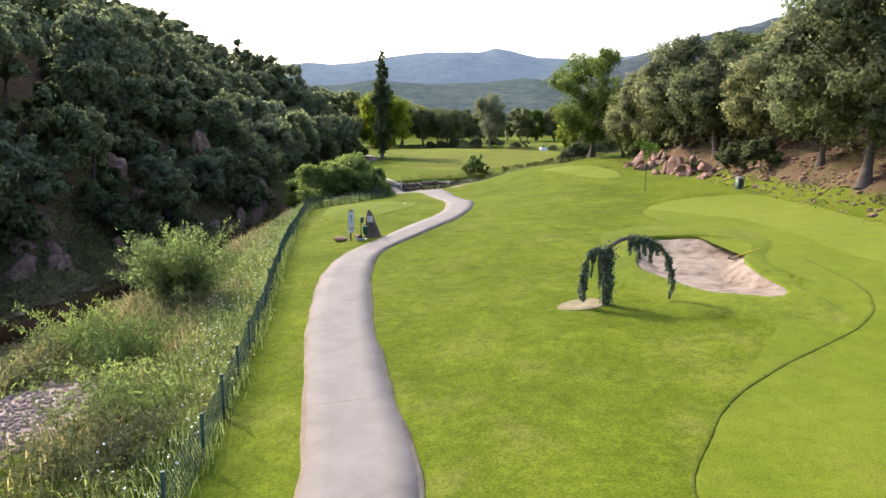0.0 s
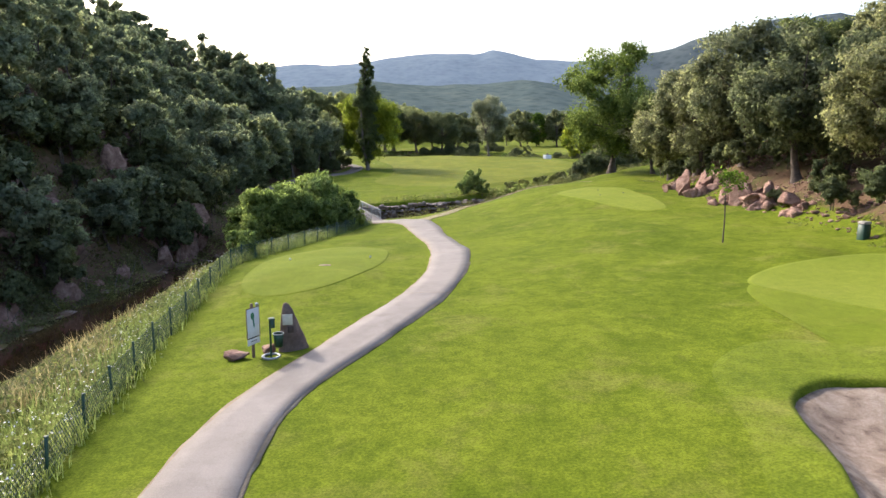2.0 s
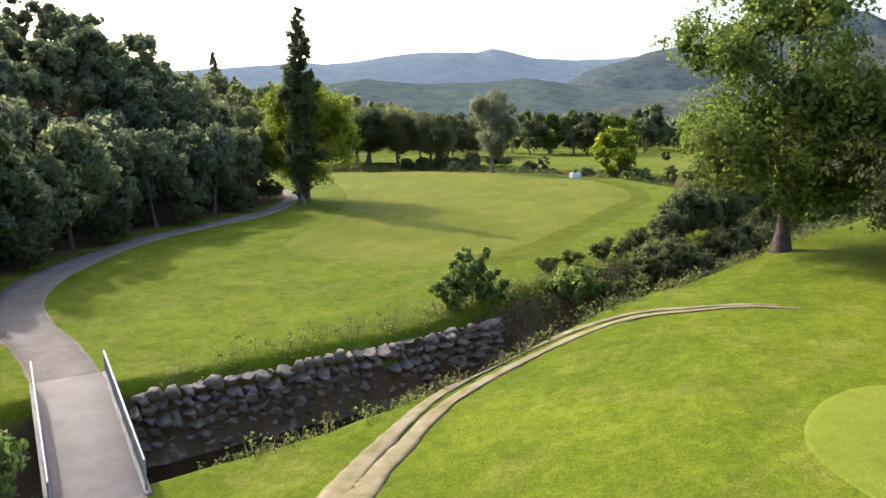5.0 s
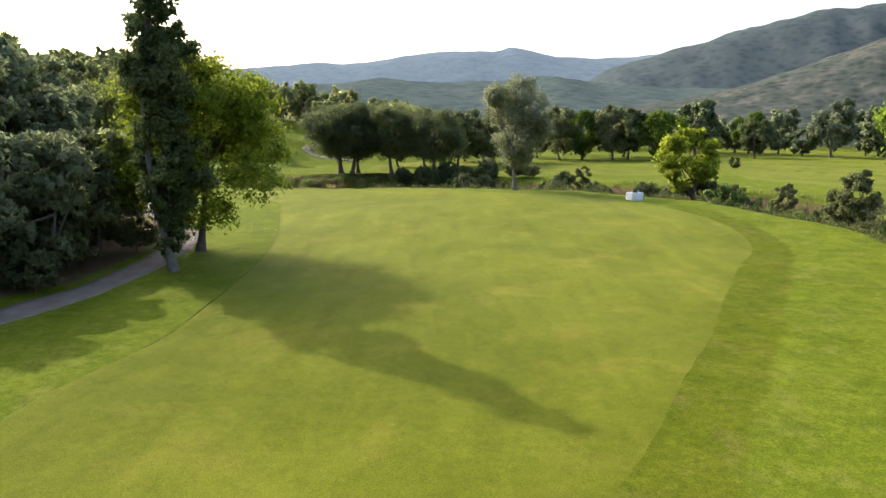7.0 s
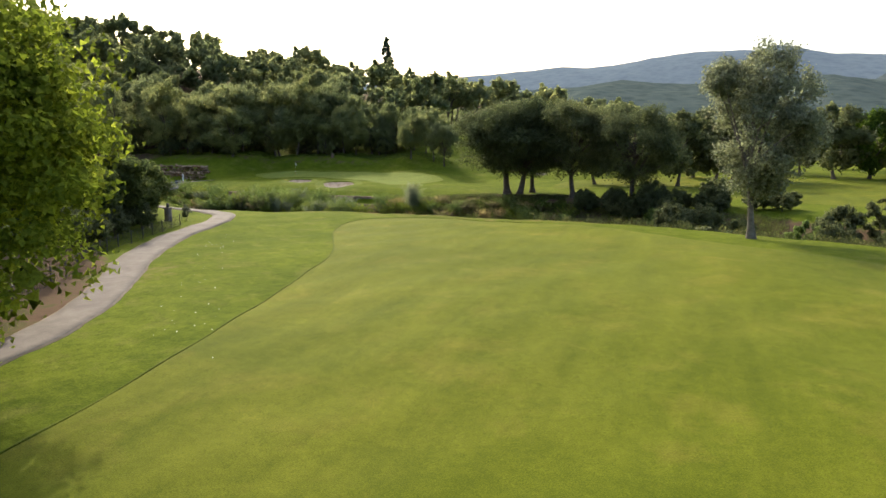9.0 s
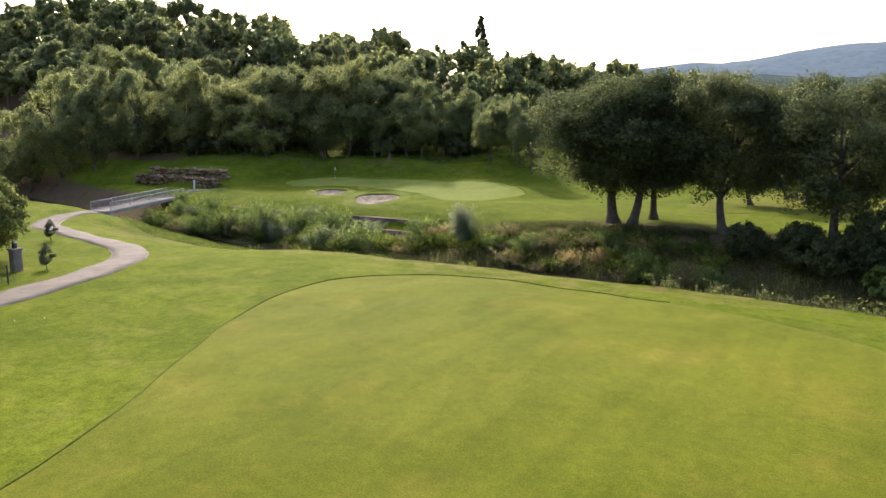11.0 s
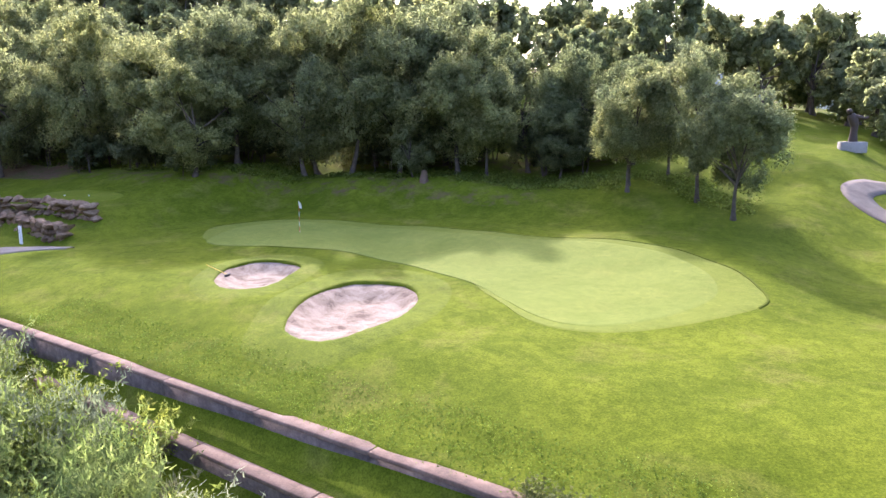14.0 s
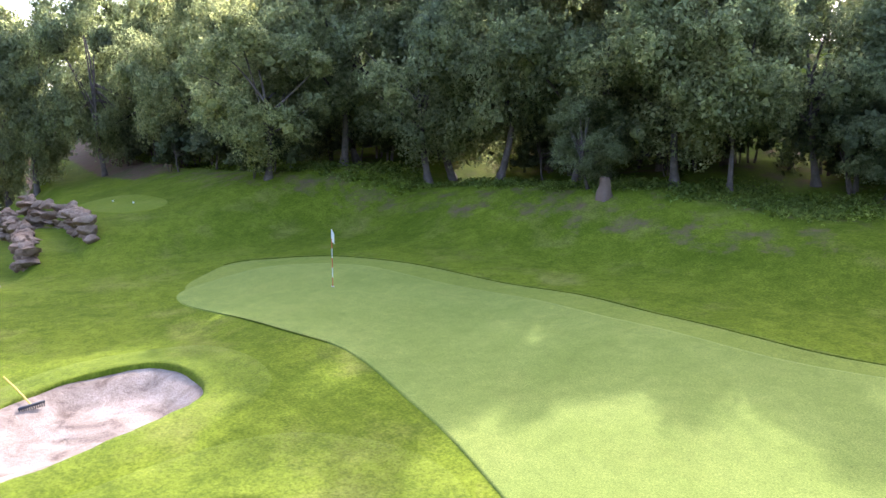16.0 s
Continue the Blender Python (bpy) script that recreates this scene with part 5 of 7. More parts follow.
north_b = band(rng, 30000, -80, 20, 240, 258, lambda x, y: on_bank(x, y, 0.1, 0.95) & far_side(x, y) & (y < 256.4))
tufts("stream_weeds", "rank weeds and reeds filling the stream bed", "weeds", north_b, rng.uniform(0.2, 0.6, len(north_b)), 3, M_WEED, 34)
north_d = band(rng, 3200, -48, 5, 246, 256, lambda x, y: on_bank(x, y, 0.0, 0.7) & far_side(x, y) & (np.sin(x * 0.5) * np.sin(y * 0.9 + 1) > 0.0))
tufts("reeds", "straw-coloured reeds beside the water", "reeds", north_d, rng.uniform(0.6, 1.3, len(north_d)), 5, M_STRAW, 35)
near_n = band(rng, 14000, -80, 20, 234, 252, lambda x, y: on_bank(x, y, 0.0, 0.7) & ~far_side(x, y))
tufts("bank_grass", "uneven tall grass along the near bank", "grass", near_n, rng.uniform(0.12, 0.4, len(near_n)), 6, M_WEED, 36)
east_b = band(rng, 26000, -8, 62, 98, 240, lambda x, y: on_bank(x, y, 0.15, 1.02))
tufts("channel_weeds", "weeds and brambles along the stream channel", "weeds", east_b, rng.uniform(0.3, 0.9, len(east_b)), 4, M_WEED, 37)


def leafy(name, label, category, places, heights, leaves, size, material, seed, spread=0.3):
    """Low leafy growth: uncounted small leaves over the ground."""
    r = np.random.default_rng(seed)
    P = np.repeat(np.asarray(places), leaves, axis=0) + r.normal(0, spread, (len(places) * leaves, 2))
    hgt = np.repeat(np.asarray(heights), leaves)
    c = np.column_stack([P, HZ(P[:, 0], P[:, 1]) + hgt * r.uniform(0.05, 1.0, len(P)) ** 0.8])
    out = np.column_stack([r.normal(0, 0.5, (len(P), 2)), np.full(len(P), 0.9)])
    v, f = leaf_tris(c, out, size, r)
    n = out + r.normal(0, 0.2, out.shape)
    h = Heap().add(v, f, np.repeat(n / np.linalg.norm(n, axis=1)[:, None], 3, axis=0))
    return tagged(new(name, h.mesh(name, material)), label, category, kind="stuff")


leafy("bank_herbs", "low leafy herbs on the stream bank", "herbs", bank_w[::2], rng.uniform(0.2, 0.8, len(bank_w[::2])), 18, 0.09, M_BANKHERB, 61)
west_bed = band(rng, 24000, -34, -12, 4, 70, lambda x, y: on_bank(x, y, 0.03, 0.9) & off_gravel(x, y) & (np.sin(x * 0.9 + 1) * np.sin(y * 0.6) > -0.35))
leafy("bed_herbs", "mixed green and brown herbs in the stream bed", "herbs", west_bed, rng.uniform(0.15, 0.7, len(west_bed)), 12, 0.11, M_WEED, 65)
leafy("stream_herbs", "green leafy herbs in the stream bed", "herbs", north_b[::2], rng.uniform(0.2, 0.8, len(north_b[::2])), 20, 0.08, M_HERB, 62)
leafy("channel_herbs", "green brambles along the channel", "herbs", east_b[::2], rng.uniform(0.3, 1.0, len(east_b[::2])), 16, 0.13, M_BRAMBLE, 63)
bank_n = band(rng, 10500, -125, -39, 276, 306, lambda x, y: (np.interp(x, GREEN_BACK[:, 0], GREEN_BACK[:, 1]) + 6.3 < y) & (np.interp(x, GREEN_BACK[:, 0], GREEN_BACK[:, 1]) + 13 > y) & (np.sin(x * 0.5) * np.sin(y * 0.6 + x * 0.2) > -0.4))
leafy("woodland_herbs", "low green ivy and herbs on the shaded bank", "herbs", bank_n, rng.uniform(0.1, 0.45, len(bank_n)), 14, 0.13, M_HERB, 66)
gully_b = band(rng, 9000, -14, 30, 98, 138, lambda x, y: on_bank(x, y, 0.05, 1.05) & (np.sin(x * 0.7 + 1) * np.sin(y * 0.8) > -0.55) & ~((~far_side(x, y)) & (x < 7) & (y < 116)))
leafy("gully_brambles", "brambles and weeds on the bank of the gully", "brambles", gully_b, rng.uniform(0.15, 0.7, len(gully_b)), 9, 0.12, M_BRAMBLE, 68)
water_edge = band(rng, 16000, -80, 16, 240, 256, lambda x, y: on_bank(x, y, 0.0, 0.2) & far_side(x, y))
leafy("waterline_herbs", "low green cress along the waterline", "herbs", water_edge, rng.uniform(0.05, 0.3, len(water_edge)), 12, 0.07, M_BANKHERB, 72)
wet_flat = band(rng, 9000, -70, -30, 234, 247, lambda x, y: on_bank(x, y, 0.03, 0.62) & ~far_side(x, y) & (np.sin(x * 0.6 + 1) * np.sin(y * 0.8) > -0.5))
leafy("wet_herbs", "bright yellow-green marsh herbs beside the stream", "herbs", wet_flat, rng.uniform(0.1, 0.45, len(wet_flat)), 14, 0.085, M_HERB, 70)
lawn_edge = band(rng, 3500, -64, -20, 256.8, 260.0, lambda x, y: y > 257.3 + 0.02 * (x + 50))
leafy("edge_clover", "lush clover and tufts at the edge of the lawn", "clover", lawn_edge, rng.uniform(0.05, 0.18, len(lawn_edge)), 8, 0.045, M_FRESH, 64)


def flowers(name, label, places, heights, size, seed):
    r = np.random.default_rng(seed)
    P = np.asarray(places)
    c = np.column_stack([P, HZ(P[:, 0], P[:, 1]) + heights])
    v, f = leaf_arrays(c, np.tile([0, 0, 1.0], (len(c), 1)), size, r, 1.0)
    return tagged(new(name, mesh_from(name, v, f, M_FLOWER)), label, "flowers", kind="stuff")


umb = near_f[rng.permutation(len(near_f))[:1900]]
flowers("white_flowers", "white wild carrot flowers along the fence", umb, rng.uniform(0.45, 0.9, len(umb)), 0.06, 41)
daisy = band(rng, 500, -32, -8, 180, 232, lambda x, y: (x + 0.72 * (y - 180) < -8) & (x + 0.72 * (y - 180) > -22) & (np.abs(x + 17 + 0.62 * (y - 180)) > 0))
daisy = np.array([p for p in daisy if 4.2 < np.min(np.hypot(*(spline(PATH_B, 1.0)[:, :2] - p).T)) < 15])
flowers("daisies", "scattered daisies and fallen petals in the grass", daisy, np.full(len(daisy), 0.04), 0.07, 42)


# ---- shrubs ----
def plume_meshes(seed, h, r, stems, leaves, leaf, material, slim=0.3):
    """A young willow or tall weed: upright whips, each with narrow leaves along it."""
    g = np.random.default_rng(seed)
    wood = Heap()
    foot = g.normal(0, 0.22 * r, (stems, 3)) * [1, 1, 0]
    lean = foot * 2.0 + g.normal(0, 0.4 * r, (stems, 3)) * [1, 1, 0]
    tall = h * g.uniform(0.45, 1.05, stems)
    at = lambda k, t: foot[k] + lean[k] * (t ** 1.5)[:, None] + np.column_stack([np.zeros((len(t), 2)), tall[k] * t])
    for s in range(1):
        wood.add(*tube_arrays(at(np.full(5, s), np.linspace(0, 0.9, 5)) - [0, 0, 0.06], np.linspace(0.016, 0.004, 5) * h * 0.5, 4, False))
    k = g.integers(0, stems, leaves)
    t = g.uniform(0.1, 1.0, leaves) ** 0.8
    p = at(k, t) + g.normal(0, 0.045 * h, (leaves, 3)) * [1, 1, 0.5]
    d = g.normal(0, 0.75, (leaves, 3)) + [0, 0, 0.65]
    d /= np.linalg.norm(d, axis=1)[:, None]
    L = leaf * g.uniform(0.7, 1.5, (leaves, 1))
    w = np.cross(d, g.normal(size=(leaves, 3)))
    w *= slim * 0.5 * L / (np.linalg.norm(w, axis=1)[:, None] + 1e-6)
    v = np.stack([p - w, p + w, p + d * L], 1).reshape(-1, 3)
    n = (p - [0, 0, h * 0.35]) * [0.6, 0.6, 0.3] / r + g.normal(0, 0.3, (leaves, 3)) + [0, 0, 0.95]
    n /= np.linalg.norm(n, axis=1)[:, None] + 1e-6
    f = np.arange(3 * leaves).reshape(-1, 3)
    back = (np.cross(w, d) * n).sum(1) < 0              # every leaf turns its face outwards
    f[back] = f[back][:, ::-1]
    crown = Heap().add(v, f, np.repeat(n, 3, axis=0))
    return wood.mesh("trunk", M_BARK), crown.mesh("crown", material)


BIGBUSH = tree_meshes(190, "full", 6.0, 3.4, 0.09, 60, 20000, 0.17, M_BARK, M_BUSHLEAF, 0.5, stems=3, limbs=4, tris=True)
FEATHER = plume_meshes(191, 3.6, 1.9, 110, 16000, 0.16, M_WILLOW, 0.34)
BRIAR = tree_meshes(195, "full", 2.2, 1.8, 0.04, 40, 6000, 0.095, M_BARK, M_BRAMBLE, 0.5, stems=3, limbs=5, tris=True, mass=0.25)
LOWBUSH = [plume_meshes(197 + i, 2.0, 1.6, 60, 4200, 0.16, (M_WEED, M_WILLOW)[i], 0.26) for i in range(2)]
for x, y, s in ((-11.8, 86.5, 1.0), (-15.2, 85.4, 1.15), (-10.2, 91.4, 0.85), (-17.2, 88.9, 0.9), (-13.0, 89.8, 1.25), (-9.7, 88.4, 0.6)):
    shrub(x, y, BIGBUSH, s, "large bright green shrub overhanging the stream", group="shrubs by the bridge")
shrub(-11.2, 29.4, FEATHER, 0.92, "feathery grey-green shrub on the stream bank")
for x, y, s in ((-10.4, 21.6, 0.42), (-16, 40, 0.6), (-8.2, 17.0, 0.45), (-7.6, 14.6, 0.4), (-12.5, 23.6, 0.42)):
    shrub(x, y, LOWBUSH[int(y) % 2], s * 2, "low feathery shrub among the bank weeds", group="bank shrubs")
for x, y, k, s, sz in ((5.4, 115.6, 0, 1.0, 1.35), (4.2, 114.6, 0, 0.8, 0.85), (6.6, 116.2, 0, 0.75, 0.8), (12.4, 121.6, 0, 1.0, 1.0), (13.9, 122.6, 0, 0.8, 0.85), (15.6, 124.2, 2, 0.7, 0.6), (18.4, 126.6, 2, 0.8, 0.7), (20.4, 128.4, 1, 1.25, 1.35), (22.4, 129.6, 1, 1.35, 1.5), (24.3, 130.2, 1, 1.3, 1.3), (26.5, 129.0, 1, 1.3, 1.4), (29, 136, 1, 1.4, 1.5), (32.5, 139, 1, 1.6, 1.7), (-7.6, 87.2, 0, 0.8, 0.8), (-12.6, 66.8, 0, 0.8, 0.8), (25.6, 138.5, 1, 1.4, 1.7), (28.2, 142.0, 1, 1.6, 1.9), (23.4, 135.6, 1, 1.1, 1.2), (33.0, 147.0, 1, 1.7, 1.9), (31.0, 143.5, 1, 1.5, 1.6), (35.5, 151.5, 1, 1.6, 1.8), (16.2, 130.0, 2, 0.7, 0.6), (18.2, 131.6, 2, 0.8, 0.7), (13.6, 127.6, 2, 0.6, 0.5), (20.4, 133.4, 2, 0.9, 0.9), (11.4, 125.6, 2, 0.6, 0.45)):
    shrub(x, y, (BUSH[0], THICKET, BRIAR)[k], s, ("leafy light green bush growing out of the stream channel", "dense dark bush on the bank of the gully", "brownish bramble bush on the bare bank")[k], group="channel bushes", sz=sz)

# hedge of shrubs along the eastern and northern channel
course = spline(STREAM[9:19, :2], 1.0)
r2 = np.random.default_rng(77)
for i in range(0, len(course), 2):
    x, y = course[i] + r2.normal(0, 2.4, 2)
    if y > 138 and x > 1:
        shrub(x, y, (THICKET if r2.uniform() < 0.7 else BUSH[0]), r2.uniform(1.2, 2.0), "dense dark green bush along the stream", group="stream hedge", sz=r2.uniform(1.1, 2.1))
for x, y, s in ((0.8, 241.2, 0.8), (3.2, 240.4, 0.75), (5.5, 239.5, 0.7), (8, 238.6, 0.8), (11, 236.2, 0.8), (13.6, 234.6, 0.6)):
    shrub(x, y, WILLOW[0], s, "silver-leaved bush beside the stream", group="silver bushes", sz=s * 0.6)
shrub(-29.5, 251.4, plume_meshes(193, 3.9, 0.72, 80, 12000, 0.15, M_PALEWILLOW), 1.0, "upright silver-grey willow shrub on the bank")
WHIPS = {"willow": [plume_meshes(300 + i, 2.6, 1.15, 44, 4200, 0.18, M_WILLOW, 0.26) for i in range(3)], "pale": [plume_meshes(310, 2.5, 1.0, 36, 3600, 0.17, M_PALEWILLOW, 0.26)],
         "green": [plume_meshes(320 + i, 1.9, 1.2, 34, 3000, 0.15, M_HERB, 0.45) for i in range(2)], "straw": [plume_meshes(330 + i, 1.7, 1.2, 60, 2200, 0.34, M_STRAW, 0.14) for i in range(2)],
         "weed": [plume_meshes(340 + i, 1.7, 1.2, 46, 2800, 0.17, M_WEED, 0.28) for i in range(2)]}
WHIP_LABEL = {"willow": "feathery grey-green willow in the stream bed", "pale": "pale silvery willow in the stream bed", "green": "bright yellow-green bush in the stream bed", "straw": "dry straw-coloured reed clump", "weed": "tall dull green weed clump"}
r2 = np.random.default_rng(78)


def whip(kind, x, y, k, sz, group):
    tree("willow" if kind in ("willow", "pale") else "reed_clump" if kind == "straw" else "weed_clump" if kind == "weed" else "shrub", WHIP_LABEL[kind], "bush", WHIPS[kind][r2.integers(len(WHIPS[kind]))], x, y, r2.uniform(0, 360), k, group, sz=sz)


for i in range(135):
    x = r2.uniform(-76, -36)
    y = np.interp(x, [-76, -50, -36], [253.6, 249.4, 248.4]) + r2.uniform(-2.6, 3.2)
    kind = r2.choice(["willow", "pale", "green", "straw", "weed"], p=[0.42, 0.14, 0.28, 0.05, 0.11])
    k = r2.uniform(0.6, 1.15)
    whip(kind, x, y, k, k * r2.uniform(0.75, 1.3) * (1.15 if -62 < x < -44 else 0.8), "willows of the stream bed")
for i in range(95):
    x = r2.uniform(-37, -6)
    y = 250.4 + r2.uniform(-2.0, 3.4)
    kind = r2.choice(["straw", "weed", "willow", "green"], p=[0.26, 0.26, 0.22, 0.26])
    k = r2.uniform(0.5, 1.0)
    whip(kind, x, y, k, k * r2.uniform(0.7, 1.15), "weeds of the stream bed")
for x, y, s in ((-49.2, 254.6, 1.0), (-54.5, 254.3, 1.15), (-23.2, 240.6, 0.55), (-22.6, 241.2, 0.4), (-41.3, 241.8, 0.7), (-40.4, 242.3, 0.5), (-47, 241.6, 0.45), (-12.6, 250.2, 1.0), (-11.2, 250.4, 0.9), (-34.2, 253.4, 0.7)):
    whip("green", x, y, s, s, "bank bushes")
shade_b = band(r2, 5200, -36, -8, 252.6, 258.0, lambda x, y: (np.sin(x * 0.8) * np.sin(y * 1.1 + x * 0.3) > -0.45) & (y < 257.6 + 0.03 * (x + 36)))
leafy("brambles", "dull green brambles hanging over the bare bank", "brambles", shade_b, r2.uniform(0.1, 0.55, len(shade_b)), 20, 0.075, M_BRAMBLE, 67)
for i in range(26):                                   # dark growth under the oaks on the far bank
    x, y = r2.uniform(-5, 22), r2.uniform(250.5, 255)
    shrub(x, y, THICKET, r2.uniform(0.8, 1.4), "dark shady undergrowth below the oaks", group="undergrowth")
for i in range(150):                                  # undergrowth at the foot of the western hill
    y = r2.uniform(22, 110) if i % 3 else r2.uniform(110, 205)
    x = np.interp(y, HILL_W[1:15, 1], HILL_W[1:15, 0]) - r2.uniform(-0.3, 9)
    k = r2.uniform(1.0, 2.0)
    if y < 186:
        shrub(x, y, BUSH[1], k, "dark scrub on the rocky bank", group="hill scrub", name="scrub_oak")
for i in range(34):                                   # scrub at the foot of the northern woods
    x = r2.uniform(-135, -84) if i < 24 else r2.uniform(-84, -50)
    y = np.interp(x, GREEN_BACK[:, 0], GREEN_BACK[:, 1]) + (r2.uniform(5, 9) if i < 24 else r2.uniform(13, 18))
    shrub(x, y, BUSH[1], r2.uniform(0.9, 1.8), "dark scrub under the cork oaks", group="woodland scrub")
for i in range(46):                                   # understorey of the northern wood
    x = r2.uniform(-128, -52)
    y = np.interp(x, GREEN_BACK[:, 0], GREEN_BACK[:, 1]) + r2.uniform(15, 24)
    shrub(x, y, BUSH[1], r2.uniform(1.3, 2.2), "dark understorey scrub among the cork oaks", group="understorey", name="understorey_shrub")
for x, y, s in ((26.8, 66.0, 1.0), (27.6, 61.5, 1.25), (26.0, 72.0, 0.5), (28.5, 70, 0.9), (28.5, 84, 1.2), (27.5, 92, 1.0), (29, 89, 1.2), (30.5, 80, 1.4), (31.5, 73, 1.4), (26.6, 97, 1.0), (27.6, 104, 1.2), (31, 100, 1.5), (33, 94, 1.5), (32.5, 86, 1.4), (33, 64, 1.3)):
    shrub(x, y, BUSH[1], s, "dark green bush among the red rocks", group="rock bushes")
_ball = tree_meshes(196, "full", 2.2, 1.2, 0.06, 20, 1500, 0.2, M_BARK, M_OAKLEAF, 0.8, limbs=2)
shrub(68.8, 278.4, _ball, 1.3, "clipped round dark shrub on the far fairway")
# small trees
LUSH = tree_meshes(206, "full", 8.4, 4.2, 0.2, 60, 20000, 0.17, M_BARK, M_SLOPELEAF, 0.5, limbs=6, tris=True, mass=0.3)
SLENDER = [tree_meshes(200 + i, "full", 10.0, 2.9, 0.16, 44, 9500, 0.19, M_BARK, (M_FRESH, M_SHADEOAK, M_SILVER)[i], 0.5, limbs=7, tris=True) for i in range(3)]
FARTREE = [tree_meshes(210 + i, "full", 11.0, 4.8, 0.25, 44, 7000, 0.32, M_BARK, (M_FRESH, M_SHADEOAK, M_SILVER)[i], 0.6, limbs=6, tris=True) for i in range(3)]
for x, y, k, s in ((37.5, 163, 0, 1.6), (39, 159.5, 1, 1.3), (42.5, 168, 0, 1.55), (41, 164, 1, 1.4), (33, 151, 1, 0.9), (30, 146, 1, 0.8), (44.5, 200, 1, 0.55), (46, 188, 1, 0.7), (47, 193, 1, 0.6), (46, 179, 1, 0.8), (44, 172, 0, 0.75), (24, 238, 1, 0.55), (28, 240, 1, 0.6)):
    tree("small_tree", "slender leafy tree on the stream bank", "tree", SLENDER[k], x, y, x * 13 % 360, s, "bank trees")
tree("yellow_tree", "spreading yellow-green tree beside the stream", "tree", tree_meshes(205, "broad", 12, 4.6, 0.3, 44, 8000, 0.3, M_BARK, M_LIME, 0.4, limbs=14, tris=True), 40, 222, 0, 1.2)
for x, y, k, s in ((-8, 285, 1, 1.2), (-2, 290, 1, 1.35), (6, 288, 1, 1.3), (12, 293, 1, 1.4), (35, 318, 1, 1.5), (42, 322, 0, 1.4), (50, 318, 1, 1.5), (56, 326, 1, 1.45), (62, 320, 0, 1.4), (70, 330, 0, 1.3), (82, 345, 1, 1.3), (95, 330, 1, 1.2), (58, 340, 1, 1.3), (45, 335, 1, 1.3), (30, 330, 1, 1.2), (120, 335, 2, 1.7), (140, 345, 2, 1.5), (105, 360, 0, 1.4), (150, 310, 1, 1.3), (160, 330, 2, 1.6), (20, 345, 1, 1.3), (15, 300, 1, 1.2), (22, 306, 1, 1.3), (8, 312, 1, 1.3)):
    tree("fairway_tree", "tree standing along the far fairway", "tree", FARTREE[k], x, y, x * 7 % 360, s * 0.95, "trees of the far fairway", sz=s * 1.0)
for x, y, s in ((-43.5, 209, 1.0), (-46, 214.5, 0.9), (-49, 207, 1.1), (-44.5, 202.5, 0.95), (-54, 212, 1.1), (-42.0, 197.0, 0.85), (-58, 218, 1.0), (-50, 219, 0.8)):
    tree("oak_tree", "leafy oak behind the fence beside the path", "tree", LUSH, x, y, x * 9 % 360, s * 0.95, "oaks by the path")
for x, y, s in ((-31.8, 190.8, 1.1), (-34.6, 195.6, 1.2), (-37.4, 200.6, 1.2), (-39.8, 205.8, 1.1), (-41.6, 211.0, 1.0)):
    shrub(x, y, THICKET, s, "dark scrub behind the fence by the path", group="path scrub")
for x, y, s in ((-37.4, 192.6, 0.8), (-42.0, 204.0, 0.85)):
    tree("oak_tree", "leafy oak behind the fence beside the path", "tree", LUSH, x, y, x * 9 % 360, s, "oaks by the path")
for x, y in ((-43.2, 219.2), (-54.5, 226.2)):
    tree("olive_sapling", "small olive sapling in the grass by the path", "tree", SLENDER[2], x, y, 0, 0.19)

# ---- young staked tree ----
y_wood, y_crown = Heap(), Heap()
y_wood.add(*tube_arrays([(0, 0, -0.1), (0.02, 0, 1.4), (-0.02, 0.03, 2.6), (0.03, 0, 4.0)], [0.045, 0.04, 0.03, 0.012], 7, False))
rr = np.random.default_rng(4)
for i in range(12):
    z0, a = rr.uniform(2.4, 3.8), rr.uniform(0, 6.28)
    L = rr.uniform(0.4, 0.95)
    tip = np.array([math.cos(a) * L, math.sin(a) * L, z0 + L * 0.55])
    y_wood.add(*tube_arrays([(0, 0, z0), tip * [0.55, 0.55, 1] - [0, 0, L * 0.15], tip], [0.014, 0.01, 0.005], 5, False))
    pts = tip + rr.normal(0, 0.17, (26, 3))
    y_crown.add(*leaf_arrays(pts, rr.normal(size=(26, 3)), 0.15, rr))
ob = thing("young_tree", "young slender tree with sparse yellow-green leaves", "tree", (17.3, 60.0, H(17.3, 60.0)))
piece("trunk", y_wood.mesh("trunk", M_BARK, True), ob)
piece("crown", y_crown.mesh("crown", M_FRESH), ob)


